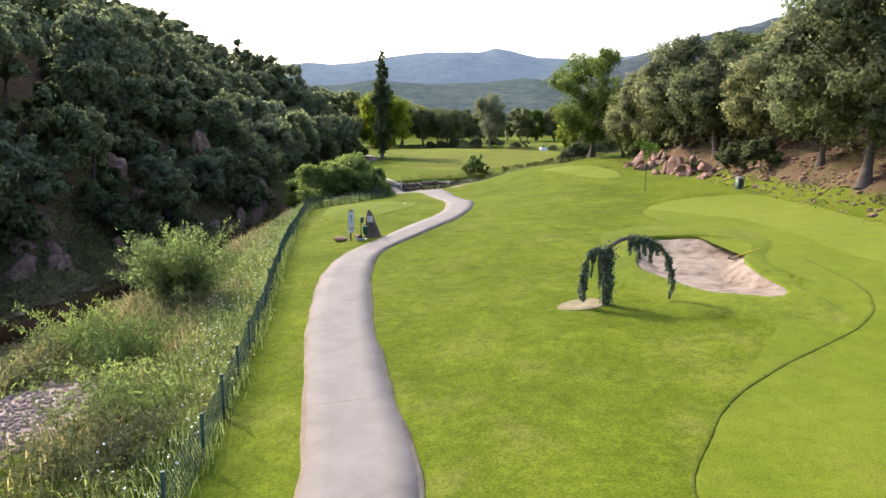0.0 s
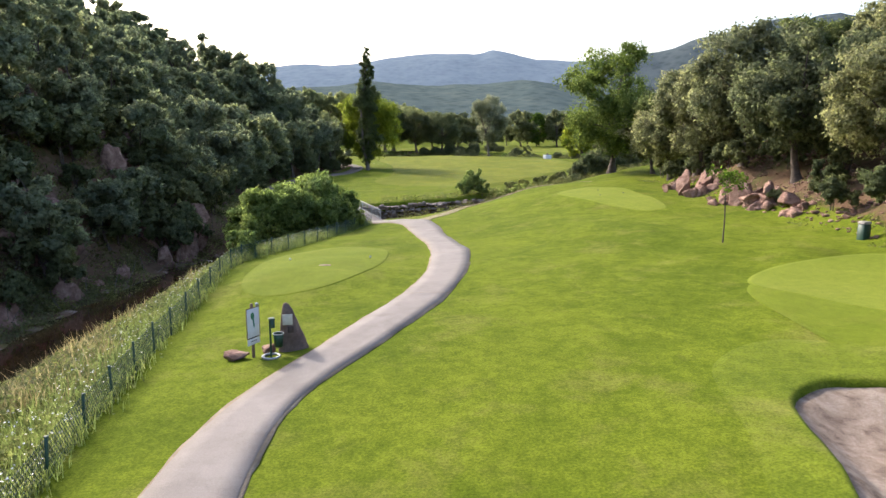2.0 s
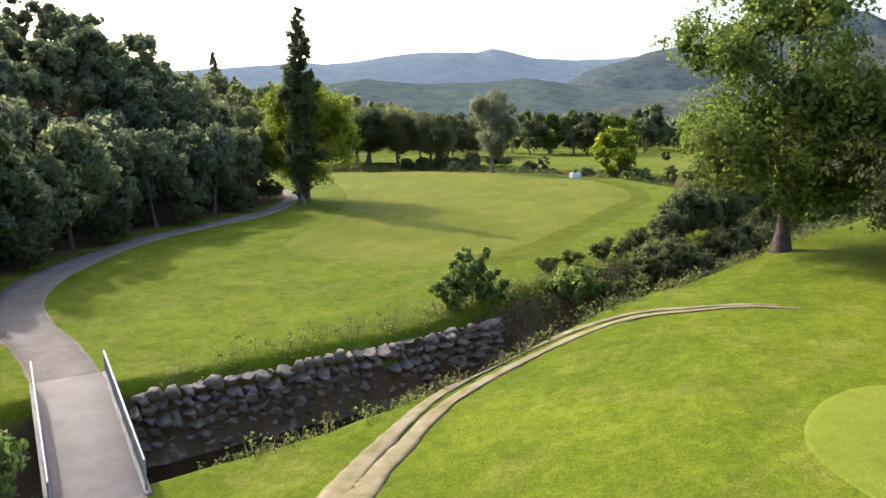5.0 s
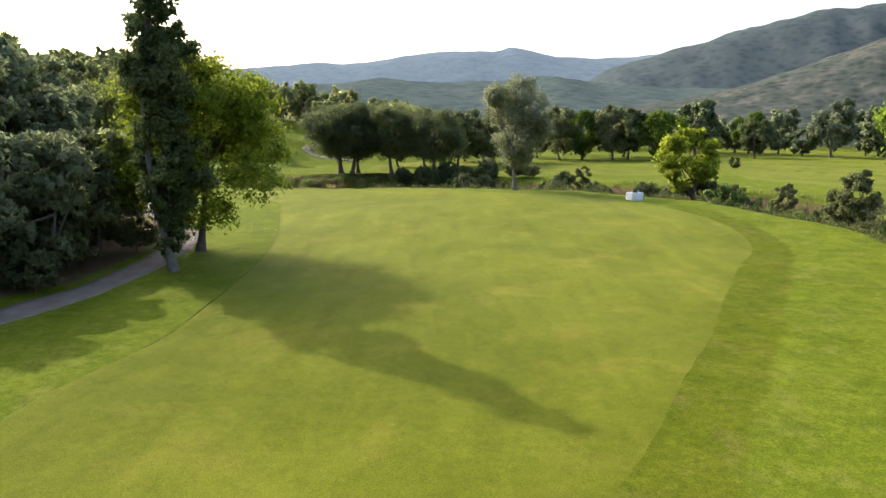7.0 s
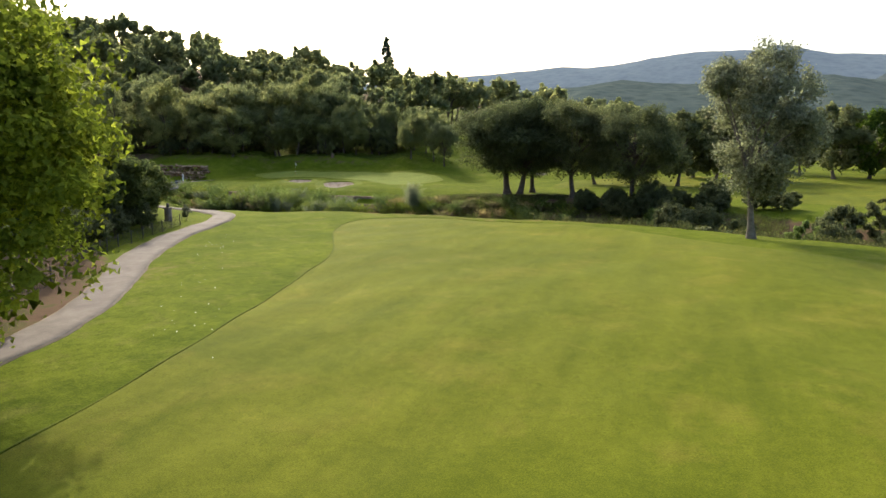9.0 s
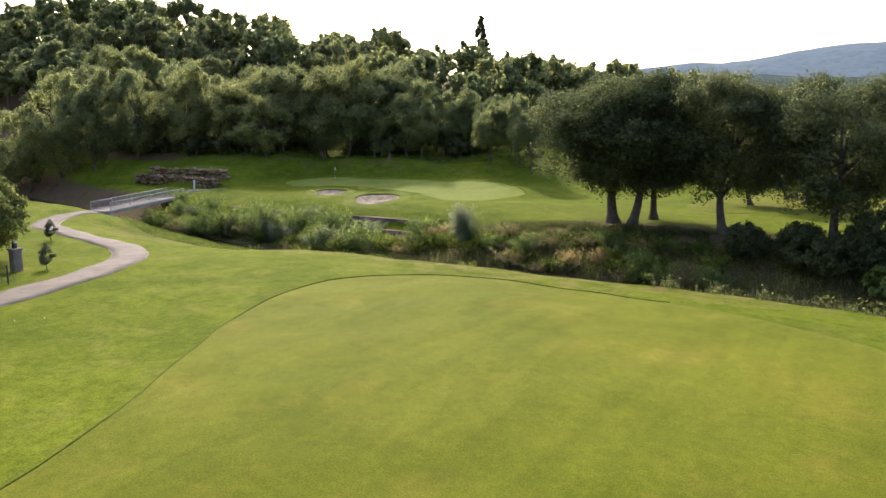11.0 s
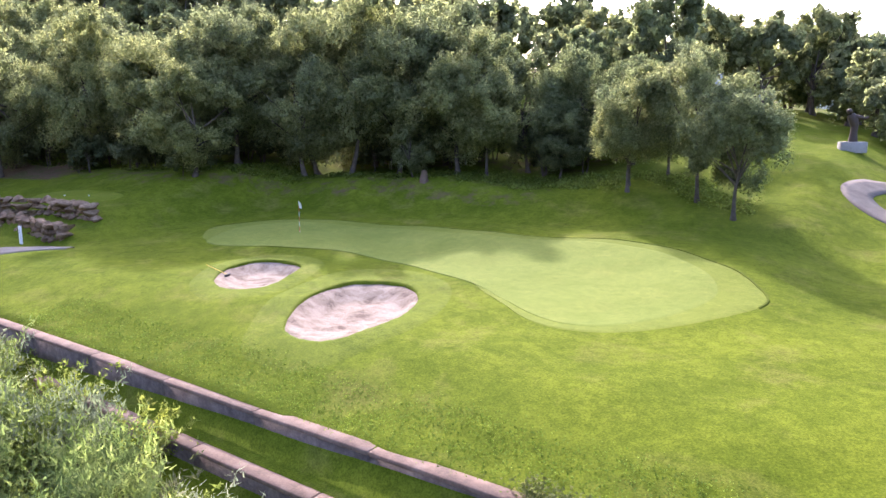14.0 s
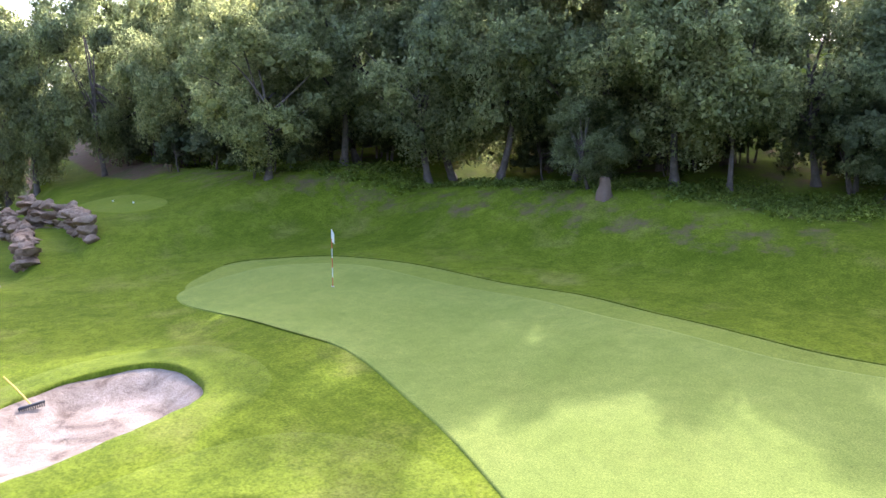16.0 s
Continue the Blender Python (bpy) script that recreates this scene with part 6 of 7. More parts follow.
# ---- weeping cedar ----
def weeping_cedar(x, y):
    r = np.random.default_rng(12)
    ob = thing("weeping_cedar", "weeping blue cedar trained into an arch", "tree", (x, y, H(x, y)))
    arch = spline([(0, 0, -0.1), (-0.05, 0.02, 0.9), (0.0, 0, 2.0), (0.35, 0.05, 2.45), (1.1, 0.1, 2.62), (1.9, 0.05, 2.35), (2.4, 0.0, 1.7), (2.55, 0, 0.95)], 0.12)
    back = spline([(0, 0, 1.9), (-0.35, -0.05, 2.2), (-0.75, -0.1, 1.95), (-0.95, -0.1, 1.2), (-0.98, -0.1, 0.55)], 0.12)
    wood, leaf = Heap(), Heap()
    wood.add(*tube_arrays(arch, np.linspace(0.11, 0.02, len(arch)), 8, False))
    wood.add(*tube_arrays(back, np.linspace(0.07, 0.02, len(back)), 7, False))
    for line in (arch, back):
        for p in line[10:] if line is arch else line:
            n = 30
            leaf.add(*leaf_arrays(p + r.normal(0, 0.075, (n, 3)), r.normal(size=(n, 3)), 0.055, r, 2.4))
            for _ in range(2):
                L = min(p[2] - 0.3, r.uniform(0.2, 1.45) * (0.55 if p[0] > 0.7 else 1.0))
                if L > 0.15:
                    q = np.linspace(0, 1, 14)[:, None]
                    hang = p + np.hstack([q * r.normal(0, 0.06), q * r.normal(0, 0.1), -q * L]) + [0, r.normal(0, 0.1), 0]
                    wood.add(*tube_arrays(hang, np.linspace(0.012, 0.004, 14), 4, False))
                    k = r.integers(0, 14, int(210 * L) + 14)
                    leaf.add(*leaf_arrays(hang[k] + r.normal(0, 0.028, (len(k), 3)), np.tile([0, 0, -0.4], (len(k), 1)), 0.05, r, 2.6))
    for z in np.linspace(0.15, 2.2, 30):
        n = 60
        leaf.add(*leaf_arrays(np.array([0.06, 0, z]) + r.normal(0, 0.11, (n, 3)), np.tile([0, 0, -0.4], (n, 1)) + r.normal(0, 0.4, (n, 3)), 0.055, r, 2.8))
    piece("trunk", wood.mesh("trunk", M_BARK, True), ob)
    piece("foliage", leaf.mesh("foliage", M_BLUECEDAR), ob, "hanging blue-grey needles")


weeping_cedar(6.2, 26.0)
mound = loop_spline([(4.4, 26.2), (5.0, 27.0), (5.9, 27.1), (6.3, 26.4), (5.7, 25.6), (4.8, 25.6)], 32)
sheet(mound, 0.035, M_RUT, "bare_patch_1", "bare sandy patch under the weeping cedar", 5, 0.02, "soil")


# ---- tee furniture beside the path ----
def info_sign(x, y, turn):
    z = H(x, y)
    ob = thing("hole_sign", "white hole map sign on a timber post", "sign", (x, y, z), turn=turn)
    piece("post", Heap().add(*box_arrays(0.09, 0.09, 2.1, 0, 0.05, -0.1, 0.012)).mesh("post", M_WOOD), ob, "brown timber post")
    b = piece("board", Heap().add(*box_arrays(0.62, 0.03, 1.05, 0, 0, 0.78, 0.01)).mesh("board", M_WHITE), ob, "white sign board")
    piece("frame", Heap().add(*box_arrays(0.66, 0.026, 0.03, 0, 0.004, 1.83)).add(*box_arrays(0.66, 0.026, 0.03, 0, 0.004, 0.75)).add(*box_arrays(0.02, 0.026, 1.05, -0.32, 0.004, 0.78)).add(*box_arrays(0.02, 0.026, 1.05, 0.32, 0.004, 0.78)).mesh("frame", M_WOOD), b)
    a = np.linspace(0, 2 * np.pi, 20, endpoint=False)
    v = [np.column_stack([-0.04 + 0.09 * np.cos(a), np.full(20, -0.019), 1.56 + 0.13 * np.sin(a)])]
    f = [np.stack([np.zeros(18, int), np.arange(1, 19), np.arange(2, 20)], 1)]
    h = Heap().add(v[0], f[0]).add(np.array([(-0.05, -0.019, 1.46), (0.03, -0.019, 1.46), (0.06, -0.019, 1.16), (0.0, -0.019, 1.1)]), np.array([(0, 3, 2, 1)]))
    piece("map", h.mesh("map", make_plain("map_green", (0.03, 0.16, 0.08), 0.6)), b, "green drawing of a hole")
    piece("name_plate", Heap().add(*box_arrays(0.62, 0.03, 0.22, 0, 0, 0.5, 0.008)).mesh("name_plate", M_WHITE), ob, "white lower plate")
    piece("bar", Heap().add(*box_arrays(0.5, 0.006, 0.03, 0, -0.018, 0.735)).add(*box_arrays(0.3, 0.006, 0.025, 0, -0.018, 0.62)).mesh("bar", M_BLACK), ob)
    piece("finial", Heap().add(ICO2[0] * 0.07 + [0.22, 0, 1.93], ICO2[1]).mesh("finial", M_METAL, True), ob, "small round plaque")


def monument(x, y, turn):
    z = H(x, y)
    r = np.random.default_rng(3)
    ob = thing("monument_stone", "tall pointed grey-brown stone with a small plaque", "stone", (x, y, z), turn=turn)
    rings, n = [], 12
    for i, t in enumerate(np.linspace(0, 1, 9)):
        a = np.linspace(0, 2 * np.pi, n, endpoint=False)
        w, d = 0.78 * (1 - t) ** 0.85 + 0.16, 0.2 * (1 - t) + 0.09
        sq = 1 / np.maximum(np.abs(np.cos(a)), np.abs(np.sin(a))) ** 0.7
        rings.append(np.column_stack([w * np.cos(a) * sq + 0.42 * (1 - t) - 0.1 + r.normal(0, 0.012, n), d * np.sin(a) * sq + r.normal(0, 0.012, n), np.full(n, -0.1 + t * 1.85) + r.normal(0, 0.01, n)]))
    v = np.vstack(rings + [[[-0.1, 0, 1.8]]]) * [0.62, 1, 1]
    j = np.arange(n)
    q = np.concatenate([np.stack([k * n + j, k * n + (j + 1) % n, (k + 1) * n + (j + 1) % n, (k + 1) * n + j], 1) for k in range(8)])
    t3 = np.stack([8 * n + j, 8 * n + (j + 1) % n, np.full(n, 9 * n)], 1)
    piece("stone", mesh_from("stone", v, [t3, q], make_rough("brown_stone", [(0.25, (0.07, 0.048, 0.038)), (0.5, (0.14, 0.098, 0.080)), (0.75, (0.21, 0.155, 0.13))], 2.0, 0.6, 12)), ob)
    piece("plaque", Heap().add(*box_arrays(0.36, 0.03, 0.4, -0.02, -0.2, 1.0, 0.01)).mesh("plaque", make_plain("plaque", (0.45, 0.42, 0.33), 0.5)), ob, "pale rectangular plaque")
    piece("lower_plaque", Heap().add(*box_arrays(0.22, 0.03, 0.24, 0.08, -0.26, 0.72, 0.01)).mesh("lower_plaque", M_RUST), ob, "dark metal plaque")


def ball_washer(x, y):
    z = H(x, y)
    ob = thing("ball_washer", "dark green ball washer and litter bin on a pole", "ball washer", (x, y, z), turn=20)
    piece("pole", Heap().add(*tube_arrays([(0, 0, -0.05), (0, 0, 0.7), (0, 0, 1.35)], 0.035, 8, False)).mesh("pole", M_GREENPAINT, True), ob)
    a = np.linspace(0, 2 * np.pi, 20)
    piece("base_ring", Heap().add(*tube_arrays(np.column_stack([0.3 * np.cos(a), 0.3 * np.sin(a), np.full(20, 0.03)]), 0.05, 6, False)).mesh("base_ring", M_METAL, True), ob, "pale ring at the foot")
    piece("washer", Heap().add(*box_arrays(0.16, 0.2, 0.3, 0.08, 0, 1.1, 0.03)).add(*box_arrays(0.22, 0.24, 0.05, 0.06, 0, 1.4, 0.02)).mesh("washer", M_GREENPAINT), ob)
    b = piece("bin", Heap().add(*tube_arrays([(0.28, 0, 0.35), (0.28, 0, 0.37), (0.28, 0, 0.85), (0.28, 0, 0.86)], [0.02, 0.14, 0.19, 0.17], 14, False)).mesh("bin", M_GREENPAINT, True), ob, "open dark green bin")
    piece("rim", Heap().add(*tube_arrays(np.column_stack([0.28 + 0.19 * np.cos(a), 0.19 * np.sin(a), np.full(20, 0.86)]), 0.018, 6, False)).mesh("rim", M_METAL, True), b)


info_sign(-5.85, 44.2, 62)
monument(-4.7, 44.7, 12)
ball_washer(-5.2, 44.0)
rk = np.random.default_rng(8)
for x, y, s in ((-6.55, 44.15, 0.38), (-5.45, 44.55, 0.24)):
    tagged(new("boulder", Heap().add(*boulder(rk, s * 1.2, s, s)).mesh("boulder", M_ROCK)), "rough brown boulder beside the tee sign", "boulder").location = (x, y, H(x, y) + s * 0.3)


def litter_bin(x, y):
    ob = thing("litter_bin", "dark green square litter bin on the slope", "bin", (x, y, H(x, y)), turn=15)
    piece("body", Heap().add(*box_arrays(0.5, 0.5, 0.95, 0, 0, -0.05, 0.03)).mesh("body", M_GREENPAINT), ob)
    piece("lid", Heap().add(*box_arrays(0.56, 0.56, 0.12, 0, 0, 0.95, 0.04, 0.85)).mesh("lid", M_CONC), ob, "grey lid")


litter_bin(25.1, 59.4)

# ---- rocks of the eastern slope ----
for cx, cy, n, sx, sy, sz in ((25.4, 73.6, 9, 1.4, 2.3, 1.5), (24.7, 84.8, 7, 1.3, 1.9, 1.7), (25.0, 80.0, 5, 1.1, 1.7, 0.9), (26.0, 69.0, 5, 1.0, 1.5, 0.7), (25.9, 63.8, 2, 0.4, 0.6, 0.25), (24.2, 90.0, 4, 0.9, 1.4, 0.8), (24.6, 77.2, 4, 0.9, 1.4, 0.7)):
    for i in range(n * 2):
        x, y = cx + rk.normal(0.35, 0.55), cy + rk.normal(0, 0.55 * sy)
        k = rk.uniform(0.35, 0.9)
        ob = tagged(new("rock", Heap().add(*boulder(rk, sx * k * 0.8, sy * 0.72 * k, sz * k)).mesh("rock", M_ROCK)), "reddish rock outcrop at the foot of the slope", "rock", "red rocks")
        ob.matrix_basis = pose(x, y, H(x, y) + sz * k * 0.05, rk.uniform(-12, 12), rk.uniform(0, 28), rk.uniform(-25, 25))
ob = tagged(new("rock", Heap().add(*boulder(rk, 0.32, 0.28, 0.26)).mesh("rock", M_ROCK)), "small pale rock beside the tee", "rock")
ob.location = (22.6, 87.2, H(22.6, 87.2) + 0.12)
rub = Heap()
for x, y in zip(rk.uniform(24.6, 33, 1500), rk.uniform(38, 98, 1500)):
    if H(x, y) > 2.2 + 0.06 * (x - 20):
        s = rk.uniform(0.04, 0.16) * (1 if rk.uniform() < 0.9 else 2)
        rub.add((ICO1[0] + rk.normal(0, 0.15, ICO1[0].shape)) * [s * 1.3, s, s * 0.6] + [x, y, H(x, y) + s * 0.2], ICO1[1])
tagged(new("rubble", rub.mesh("rubble", M_ROCK)), "loose reddish stones strewn over the bare slope", "stones", kind="stuff")
slope_h = band(rk, 2600, 24.5, 36, 36, 104, lambda x, y: np.sin(x * 1.1) * np.sin(y * 0.7) > 0.1)
leafy("slope_herbs", "sparse dry herbs and leaf litter on the slope", "herbs", slope_h, rk.uniform(0.03, 0.25, len(slope_h)), 9, 0.1, M_BRAMBLE, 69)
# rock faces of the western bank
for i in range(80):
    y = rk.uniform(40, 118)
    x = np.interp(y, HILL_W[1:15, 1], HILL_W[1:15, 0]) - rk.uniform(-0.8, 6.0)
    s = rk.uniform(0.6, 2.0)
    ob = tagged(new("rock", Heap().add(*boulder(rk, s * 0.8, s * 1.2, s * 1.5)).mesh("rock", M_ROCK)), "purplish rock face above the stream", "rock", "stream rocks")
    ob.matrix_basis = pose(x, y, H(x, y) - s * 0.45, rk.uniform(-20, 20), rk.uniform(-20, 20), rk.uniform(0, 360))
west_slope = band(rk, 15000, -46, -16, 24, 112, lambda x, y: (np.interp(y, HILL_W[:15, 1], HILL_W[:15, 0]) - x > -2.5) & (np.interp(y, HILL_W[:15, 1], HILL_W[:15, 0]) - x < 12) & (np.sin(x * 0.7 + 2) * np.sin(y * 0.5) > -0.5))
leafy("slope_ivy", "ivy, brambles and leaf litter under the hillside oaks", "brambles", west_slope, rk.uniform(0.1, 0.8, len(west_slope)), 12, 0.13, M_BRAMBLE, 71)
dead = Heap()
for i in range(150):
    y = rk.uniform(36, 100)
    x = np.interp(y, HILL_W[1:15, 1], HILL_W[1:15, 0]) + rk.uniform(-4.5, 1.5)
    p, d = np.array([x, y, H(x, y)]), np.array([rk.normal(0, 0.9), rk.normal(0, 0.9), rk.uniform(0.5, 2.2)])
    q = np.linspace(0, 1, 5)[:, None]
    dead.add(*tube_arrays(p + d * q + np.sin(q * 3.1) * rk.normal(0, 0.2, 3), np.linspace(0.035, 0.008, 5), 4, False))
tagged(new("dead_branches", dead.mesh("dead_branches", M_PALEBARK)), "bare dead branches leaning on the rocky bank", "branches", kind="stuff")
# pebbles of the gravel bar
pv = Heap()
for i in range(900):
    x, y = -11.8 + rk.normal(0, 1.2), 17.8 + rk.normal(0, 1.6)
    s = rk.uniform(0.03, 0.11)
    v, f = ICO1
    pv.add(v * [s, s * 0.8, s * 0.6] + [x, y, H(x, y) + s * 0.3], f)
tagged(new("pebbles", pv.mesh("pebbles", make_rough("pebble_stone", [(0.25, (0.17, 0.115, 0.098)), (0.5, (0.27, 0.20, 0.175)), (0.75, (0.38, 0.31, 0.28))], 3.0, 0.4, 20), True)), "loose reddish pebbles on the gravel bar", "pebbles", kind="stuff")

# ---- tee markers and divots ----
for x, y in ((-8.2, 61.5), (-3.4, 61.8), (16.0, 86.0), (18.6, 87.6), (17.0, 91.4), (-91.6, 273.0), (-88.9, 273.8)):
    ob = thing("tee_marker", "small round tee marker on the short grass", "tee marker", (x, y, H(x, y) + 0.04))
    piece("ball", Heap().add(ICO2[0] * 0.065 + [0, 0, 0.06], ICO2[1]).mesh("ball", M_WHITE if x < 0 else M_BLACK, True), ob)
    piece("spike", Heap().add(*tube_arrays([(0, 0, -0.12), (0, 0, 0.03)], 0.015, 5, False)).mesh("spike", M_BLACK), ob)
sheet(loop_spline([(-6.0, 58.7), (-5.6, 58.95), (-5.3, 58.7), (-5.7, 58.5)], 20), 0.055, M_SAND, "bare_patch_2", "worn sandy patch on the tee", 4, 0.0, "soil")


# ---- bridges ----
def bridge(p, q, width, label, rail_mat, piers=False):
    """A slab between two ends, kerbs and a railing on each side."""
    p, q = np.array(p), np.array(q)
    L = float(np.linalg.norm(q[:2] - p[:2]))
    ob = thing("bridge", label, "bridge", tuple(p), turn=math.degrees(math.atan2(q[1] - p[1], q[0] - p[0])))
    rise = float(q[2] - p[2])

    def beam(sx, sy, sz, cx, cy, cz):
        v, f = box_arrays(sx, sy, sz, cx, cy, cz, 0.02)
        v[:, 2] += rise * v[:, 0] / L
        return v, f
    piece("deck", Heap().add(*beam(L + 0.6, width, 0.3, L / 2, 0, -0.22)).mesh("deck", M_PATH), ob, "pale concrete deck")
    for s in (-1, 1):
        piece("kerb", Heap().add(*beam(L + 0.4, 0.22, 0.4, L / 2, s * (width / 2 + 0.08), -0.26)).mesh("kerb", M_CONC), ob, "concrete edge beam")
        r = piece("railing", Heap().add(*beam(L, 0.08, 0.06, L / 2, s * (width / 2 + 0.06), 1.08)).add(*beam(L, 0.05, 0.05, L / 2, s * (width / 2 + 0.06), 0.24)).mesh("railing", rail_mat), ob, "metal handrail")
        bar = Heap().add(*box_arrays(0.022, 0.022, 0.8, 0, 0, 0.28)).mesh("bar", rail_mat)
        stand = Heap().add(*box_arrays(0.07, 0.07, 1.0, 0, 0, 0.1, 0.01)).mesh("stanchion", rail_mat)
        for d in np.arange(0.12, L, 0.16):
            piece("bar", bar, r, at=pose(d, s * (width / 2 + 0.06), rise * d / L))
        for d in np.linspace(0.05, L - 0.05, 5):
            piece("stanchion", stand, r, at=pose(d, s * (width / 2 + 0.06), rise * d / L))
    for d in (0.1, L - 0.1):
        piece("abutment", Heap().add(*beam(0.8, width + 0.6, 3.6, d, 0, -3.85)).mesh("abutment", M_CONC), ob, "stained concrete abutment")
    return ob


z1, z2 = H(-6.6, 94.6), H(-11.6, 102.6)
bridge((-6.7, 94.8, z1 + 0.02), (-11.5, 102.5, z2 + 0.02), 2.5, "narrow concrete footbridge with grey railings", M_METAL)
bridge((-76.2, 245.2, H(-76, 244.5) + 0.05), (-80.8, 260.0, H(-81, 260.5) + 0.05), 2.6, "concrete bridge with pale steel railings over the stream", M_METAL)


# ---- stone walls ----
def stone_wall(name, points, height, depth, label, size, seed, material, group="", capped=None):
    """Piled stones in courses along a line, each a piece of its own."""
    r = np.random.default_rng(seed)
    line = spline(points, 0.3)
    s = np.concatenate([[0], np.cumsum(np.linalg.norm(np.diff(line[:, :2], axis=0), axis=1))])
    ob = thing(name, label, "wall", group=group)
    kinds = [Heap().add(*boulder(r, 0.66, 0.56, 0.56, 2)).mesh("stone", material) for _ in range(6)]
    rows = max(1, int(round(height / (size * 0.72))))
    for k in range(rows):
        d = r.uniform(0, size)
        while d < s[-1]:
            w = size * r.uniform(0.65, 1.35)
            x, y, z = (np.interp(d + w / 2, s, line[:, c]) for c in range(3))
            i = min(np.searchsorted(s, d + w / 2), len(line) - 1)
            a = math.degrees(math.atan2(*(line[i] - line[max(i - 1, 0)])[1::-1]))
            m = pose(x + r.normal(0, 0.04), y + r.normal(0, 0.04), z + (k + 0.5) * height / rows, r.uniform(-12, 12), r.uniform(-12, 12), a + r.uniform(-12, 12))
            piece("stone", kinds[r.integers(6)], ob, at=m @ Matrix.Diagonal((w, depth * r.uniform(0.8, 1.2), height / rows * 1.15 * r.uniform(0.85, 1.15), 1)))
            d += w * 0.93
    return ob


def line_z(pts, dz):
    return [(x, y, H(x, y) + dz) for x, y in pts]


stone_wall("stone_wall", [(-9.4, 101.9, -3.7), (-4.4, 105.3, -3.7), (0.6, 108.9, -3.7), (4.6, 112.3, -3.8), (7.0, 114.6, -3.9)], 2.9, 0.9, "rough dry-stone revetment below the lawn by the footbridge", 0.62, 51, M_STONE)
stone_wall("stone_terrace", [(-80.9, 270.6, 0.35), (-84.5, 270.2, 0.35), (-89, 270.2, 0.35), (-93.5, 268.6, 0.35), (-97, 268.4, 0.5)], 2.05, 1.0, "upper terrace wall of reddish boulders", 0.8, 52, M_TERRACE, "terrace walls")
stone_wall("stone_terrace", [(-79.6, 267.6, -0.3), (-84, 267.4, -0.25), (-89, 267.9, -0.2), (-94, 267.2, -0.2), (-99, 267.2, -0.1)], 1.5, 1.0, "lower terrace wall of reddish boulders", 0.75, 53, M_TERRACE, "terrace walls")


def retaining_wall(name, p, q, top, drop, label):
    """A long stone wall with a worn capping, built in bays."""
    p, q = np.array(p), np.array(q)
    L = float(np.linalg.norm(q - p))
    ob = thing(name, label, "wall", (p[0], p[1], top), turn=math.degrees(math.atan2(q[1] - p[1], q[0] - p[0])))
    n = max(1, int(L / 4.5))
    w = L / n
    face = Heap().add(*box_arrays(w - 0.015, 0.42, drop, w / 2, 0, -drop - 0.1)).mesh("bay", M_WALLSTONE)
    cap = Heap().add(*box_arrays(w - 0.02, 0.56, 0.13, w / 2, 0, -0.1, 0.03)).mesh("cap", M_CAP)
    for i in range(n):
        piece("bay", face, ob, at=pose(i * w, 0, 0))
        piece("cap", cap, ob, "pale worn capping", at=pose(i * w, 0, 0))
    return ob


M_CAP = make_rough("worn_capping", [(0.25, (0.08, 0.055, 0.042)), (0.5, (0.16, 0.105, 0.078)), (0.75, (0.225, 0.162, 0.128))], 1.5, 0.4, 14, 0.9, 0.02)
M_WALLSTONE = make_rough("rubble_wall", [(0.25, (0.075, 0.055, 0.048)), (0.5, (0.15, 0.115, 0.10)), (0.75, (0.24, 0.19, 0.165))], 2.2, 0.8, 7, 0.95, 0.05)
retaining_wall("retaining_wall", (-66.0, 256.6), (-35.8, 257.2), -1.05, 1.25, "long stone retaining wall with a worn capping below the green")
retaining_wall("retaining_wall", (-58.0, 255.4), (-36.2, 255.5), -2.1, 1.3, "lower stepped retaining wall above the stream bed")


# ---- a stump on the bank ----
ob = thing("tree_stump", "pale split tree stump on the bank behind the green", "stump", (-64.8, 290.4, H(-64.8, 290.4)))
_sv, _sf = tube_arrays([(0, 0, -0.3), (0.02, 0, 0.1), (0, 0.03, 0.45), (0.05, 0, 0.85), (0.06, 0, 0.9)], [0.42, 0.34, 0.26, 0.25, 0.06], 11, False)
_sv = _sv + np.random.default_rng(9).normal(0, 0.05, _sv.shape)
piece("stump", Heap().add(_sv, _sf).mesh("stump", M_WOOD), ob)


# ---- the putting green ----
def flag(x, y):
    ob = thing("flagstick", "red and white flagstick with a white flag", "flagstick", (x, y, H(x, y) + 0.05))
    for i in range(6):
        piece("pole", Heap().add(*tube_arrays([(0, 0, i * 0.37 - (0.1 if i == 0 else 0)), (0, 0, i * 0.37 + 0.37)], 0.016, 8, False)).mesh("pole", M_RED if i % 2 == 0 else M_WHITE, True), ob)
    n = 9
    u = np.linspace(0, 1, n)
    v = np.concatenate([np.column_stack([0.02 + u * 0.34, 0.07 * np.sin(u * 5) * u, 2.22 - u * 0.38]), np.column_stack([0.02 + u * 0.34, 0.07 * np.sin(u * 5) * u, np.interp(u, [0, 1], [1.72, 1.66])])])
    k = np.arange(n - 1)
    piece("flag", mesh_from("flag", v, np.stack([k, k + 1, k + 1 + n, k + n], 1), M_WHITE, True), ob, "limp white flag")
    a = np.linspace(0, 2 * np.pi, 16)
    piece("hole_rim", Heap().add(*tube_arrays(np.column_stack([0.055 * np.cos(a), 0.055 * np.sin(a), np.full(16, 0.015)]), 0.008, 5, False)).mesh("hole_rim", M_WHITE), ob)


flag(-65.5, 276.8)


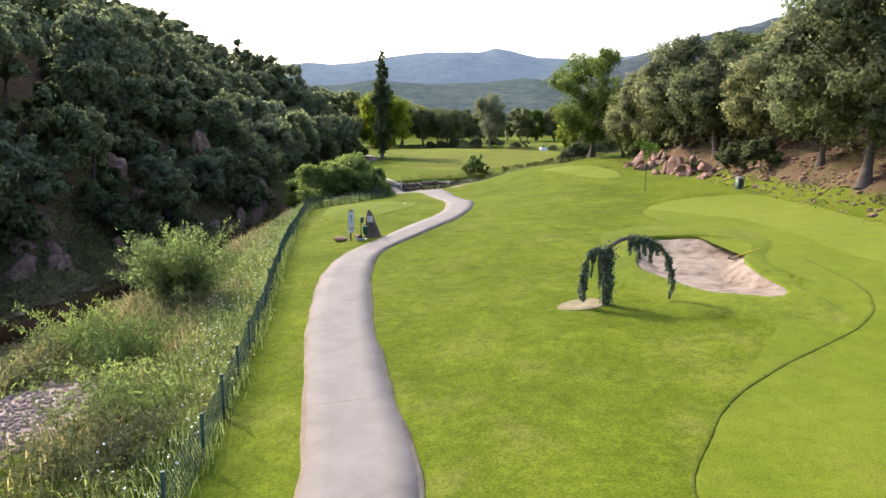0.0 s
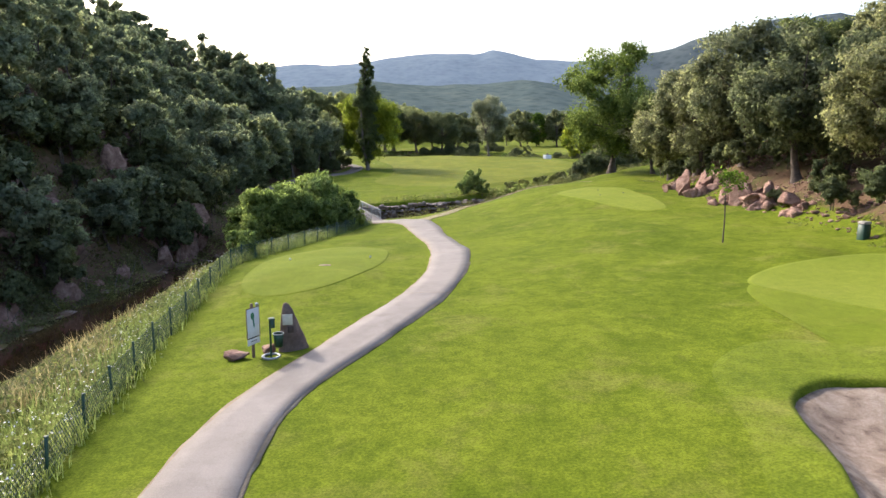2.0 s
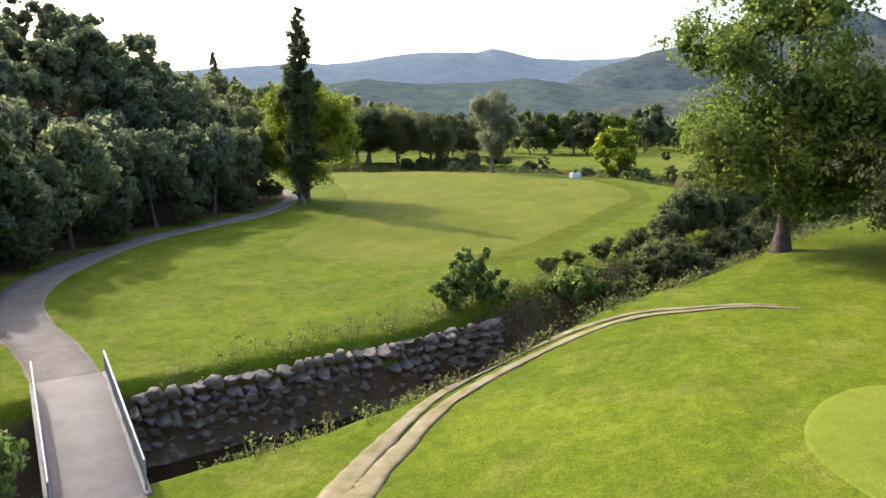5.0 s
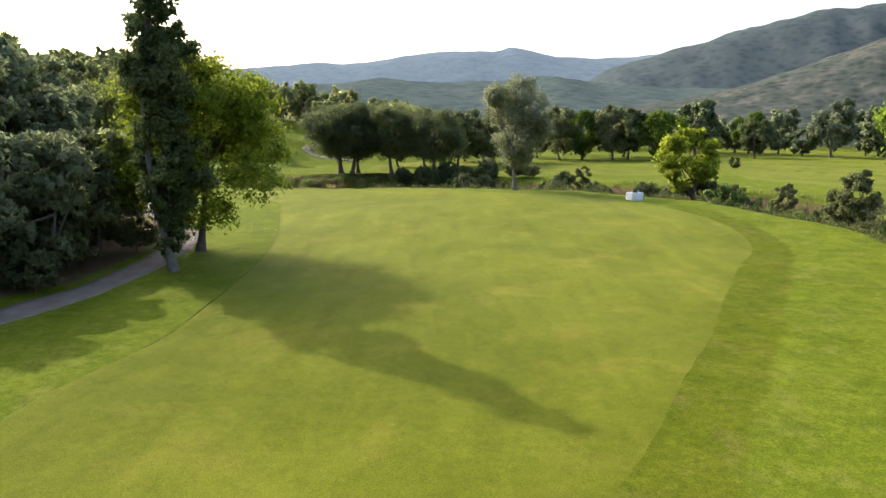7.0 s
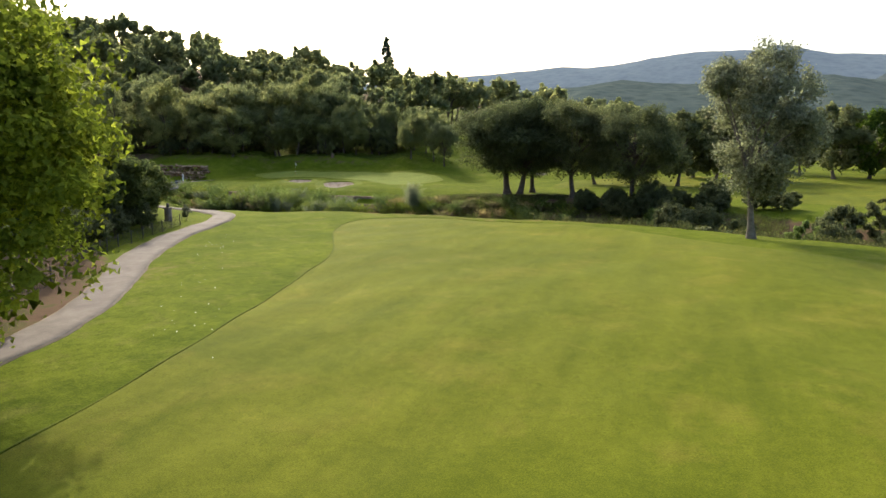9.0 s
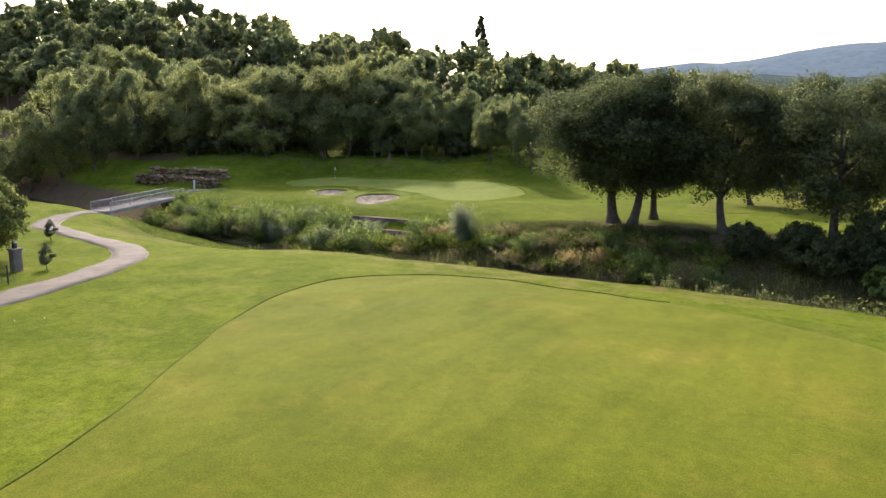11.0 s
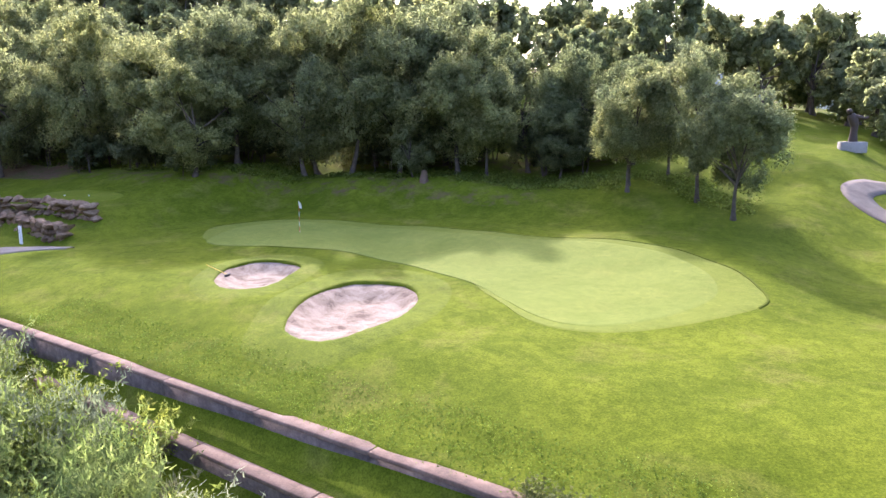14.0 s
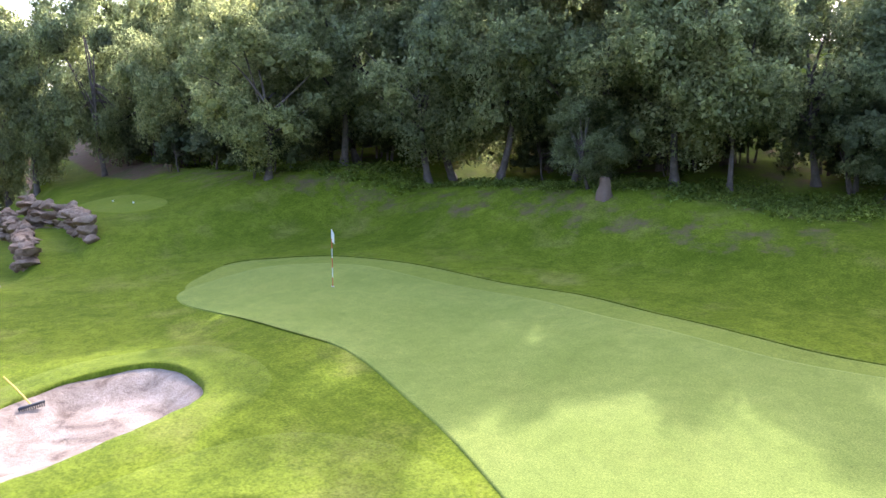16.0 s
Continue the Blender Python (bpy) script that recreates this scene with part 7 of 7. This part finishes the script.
def rake(head, grip):
    d = np.array(grip) - np.array(head)
    L = float(np.hypot(d[0], d[1]))
    ob = thing("bunker_rake", "yellow-handled rake leaning on the bunker lip", "rake", head, turn=math.degrees(math.atan2(d[1], d[0])))
    piece("handle", Heap().add(*tube_arrays([(0, 0, 0.08), (L / 2, 0, d[2] / 2 + 0.05), (L, 0, d[2])], 0.02, 7, False)).mesh("handle", M_YELLOW, True), ob)
    hd = Heap().add(*box_arrays(0.06, 0.62, 0.06, 0, 0, 0.05, 0.01))
    for i in range(12):
        hd.add(*box_arrays(0.02, 0.02, 0.1, 0, -0.29 + i * 0.0527, -0.04))
    piece("head", hd.mesh("head", M_BLACK), ob, "dark toothed head")


rake((-60.1, 266.5, H(-60.1, 266.5) - 0.16), (-61.2, 266.0, H(-61.2, 266.0) + 0.45))


rake((13.7, 32.6, H(13.7, 32.6) - 0.14), (15.2, 33.1, H(15.2, 33.1) + 0.22))


def marker_post(x, y):
    ob = thing("marker_post", "white marker post before the stone terrace", "post", (x, y, H(x, y)))
    piece("post", Heap().add(*box_arrays(0.34, 0.12, 1.45, 0, 0, -0.1, 0.02)).mesh("post", M_WHITE), ob)
    piece("bar", Heap().add(*box_arrays(0.2, 0.01, 0.05, 0, -0.064, 1.0)).add(*box_arrays(0.2, 0.01, 0.05, 0, -0.064, 0.85)).mesh("bar", M_BLACK), ob)


marker_post(-83.7, 265.8)
ob = thing("litter_bin", "small dark litter bin at the end of the bridge", "bin", (-81.6, 261.6, H(-81.6, 261.6)))
piece("body", Heap().add(*tube_arrays([(0, 0, 0), (0, 0, 0.02), (0, 0, 0.8), (0, 0, 0.81)], [0.02, 0.2, 0.24, 0.1], 12, False)).mesh("body", M_BLACK, True), ob)
piece("post", Heap().add(*tube_arrays([(-0.3, 0, 0), (-0.3, 0, 1.2)], 0.05, 8, False)).mesh("post", M_GREENPAINT), ob)


# ---- statue and white block ----
def statue(x, y):
    z = H(x, y)
    ob = thing("statue", "dark bronze swinging figure statue on a grey plinth", "statue", (x, y, z), turn=20)
    h = Heap().add(*box_arrays(2.2, 1.3, 1.0, 0, 0, -0.2, 0.06))
    f = Heap()
    f.add(*tube_arrays([(0.0, 0, 0.75), (0.0, 0, 1.6), (0.05, 0, 2.3)], [0.42, 0.3, 0.3], 10, False))
    f.add(*tube_arrays([(0.05, 0, 2.2), (-0.1, 0, 2.8), (-0.35, 0, 3.3)], [0.34, 0.42, 0.3], 10, False))
    f.add(ICO2[0] * 0.26 + [-0.5, 0, 3.55], ICO2[1])
    f.add(*tube_arrays([(-0.35, 0, 3.2), (0.3, -0.1, 3.0), (0.8, -0.1, 2.9), (1.1, -0.05, 3.05)], [0.2, 0.2, 0.16, 0.1], 8, False))
    base = h.mesh("plinth", M_CONC)
    base.materials.append(M_RUST)
    v2 = np.concatenate(h.v + f.v)
    faces3, faces4 = [q + h.n for q in f.f3], h.f4 + [q + h.n for q in f.f4]
    me = mesh_from("statue", v2, [np.concatenate(faces3), np.concatenate(faces4)], M_CONC, False)
    me.materials.append(M_RUST)
    for poly in me.polygons:
        if poly.vertices[0] >= h.n:
            poly.material_index, poly.use_smooth = 1, True
    solid = new("statue", me)
    solid.matrix_basis = ob.matrix_basis.copy()
    tagged(solid, "dark bronze figure statue on a grey block plinth", "statue")
    bpy.data.objects.remove(ob)
    bpy.data.meshes.remove(base)


statue(-36.0, 317.6)
ob = thing("stone_block", "white painted block with a small dark bell", "block", (30.0, 212.0, H(30, 212)), turn=25)
piece("block", Heap().add(*box_arrays(1.9, 1.4, 1.15, 0, 0, -0.1, 0.05)).mesh("block", M_WHITE), ob)
piece("bell", Heap().add(*tube_arrays([(0, 0, 1.02), (0, 0, 1.1), (0, 0, 1.4), (0, 0, 1.62), (0, 0, 1.7)], [0.42, 0.36, 0.26, 0.2, 0.04], 12, False)).add(*tube_arrays([(0, 0, 1.68), (0, 0, 1.95)], 0.03, 6, False)).mesh("bell", M_RUST, True), ob, "dark metal bell")


def gate_pillar(x, y):
    ob = thing("gate_pillar", "stone gate pillar with a lantern by the path", "pillar", (x, y, H(x, y)))
    piece("pillar", Heap().add(*box_arrays(0.6, 0.6, 1.5, 0, 0, -0.1, 0.04)).add(*box_arrays(0.74, 0.74, 0.12, 0, 0, 1.4, 0.03)).mesh("pillar", M_STONE), ob)
    piece("lantern", Heap().add(*box_arrays(0.24, 0.24, 0.34, 0, 0, 1.52, 0.02)).add(*box_arrays(0.32, 0.32, 0.12, 0, 0, 1.86, 0.02, 0.3)).mesh("lantern", M_BLACK), ob)


gate_pillar(-44.6, 218.0)
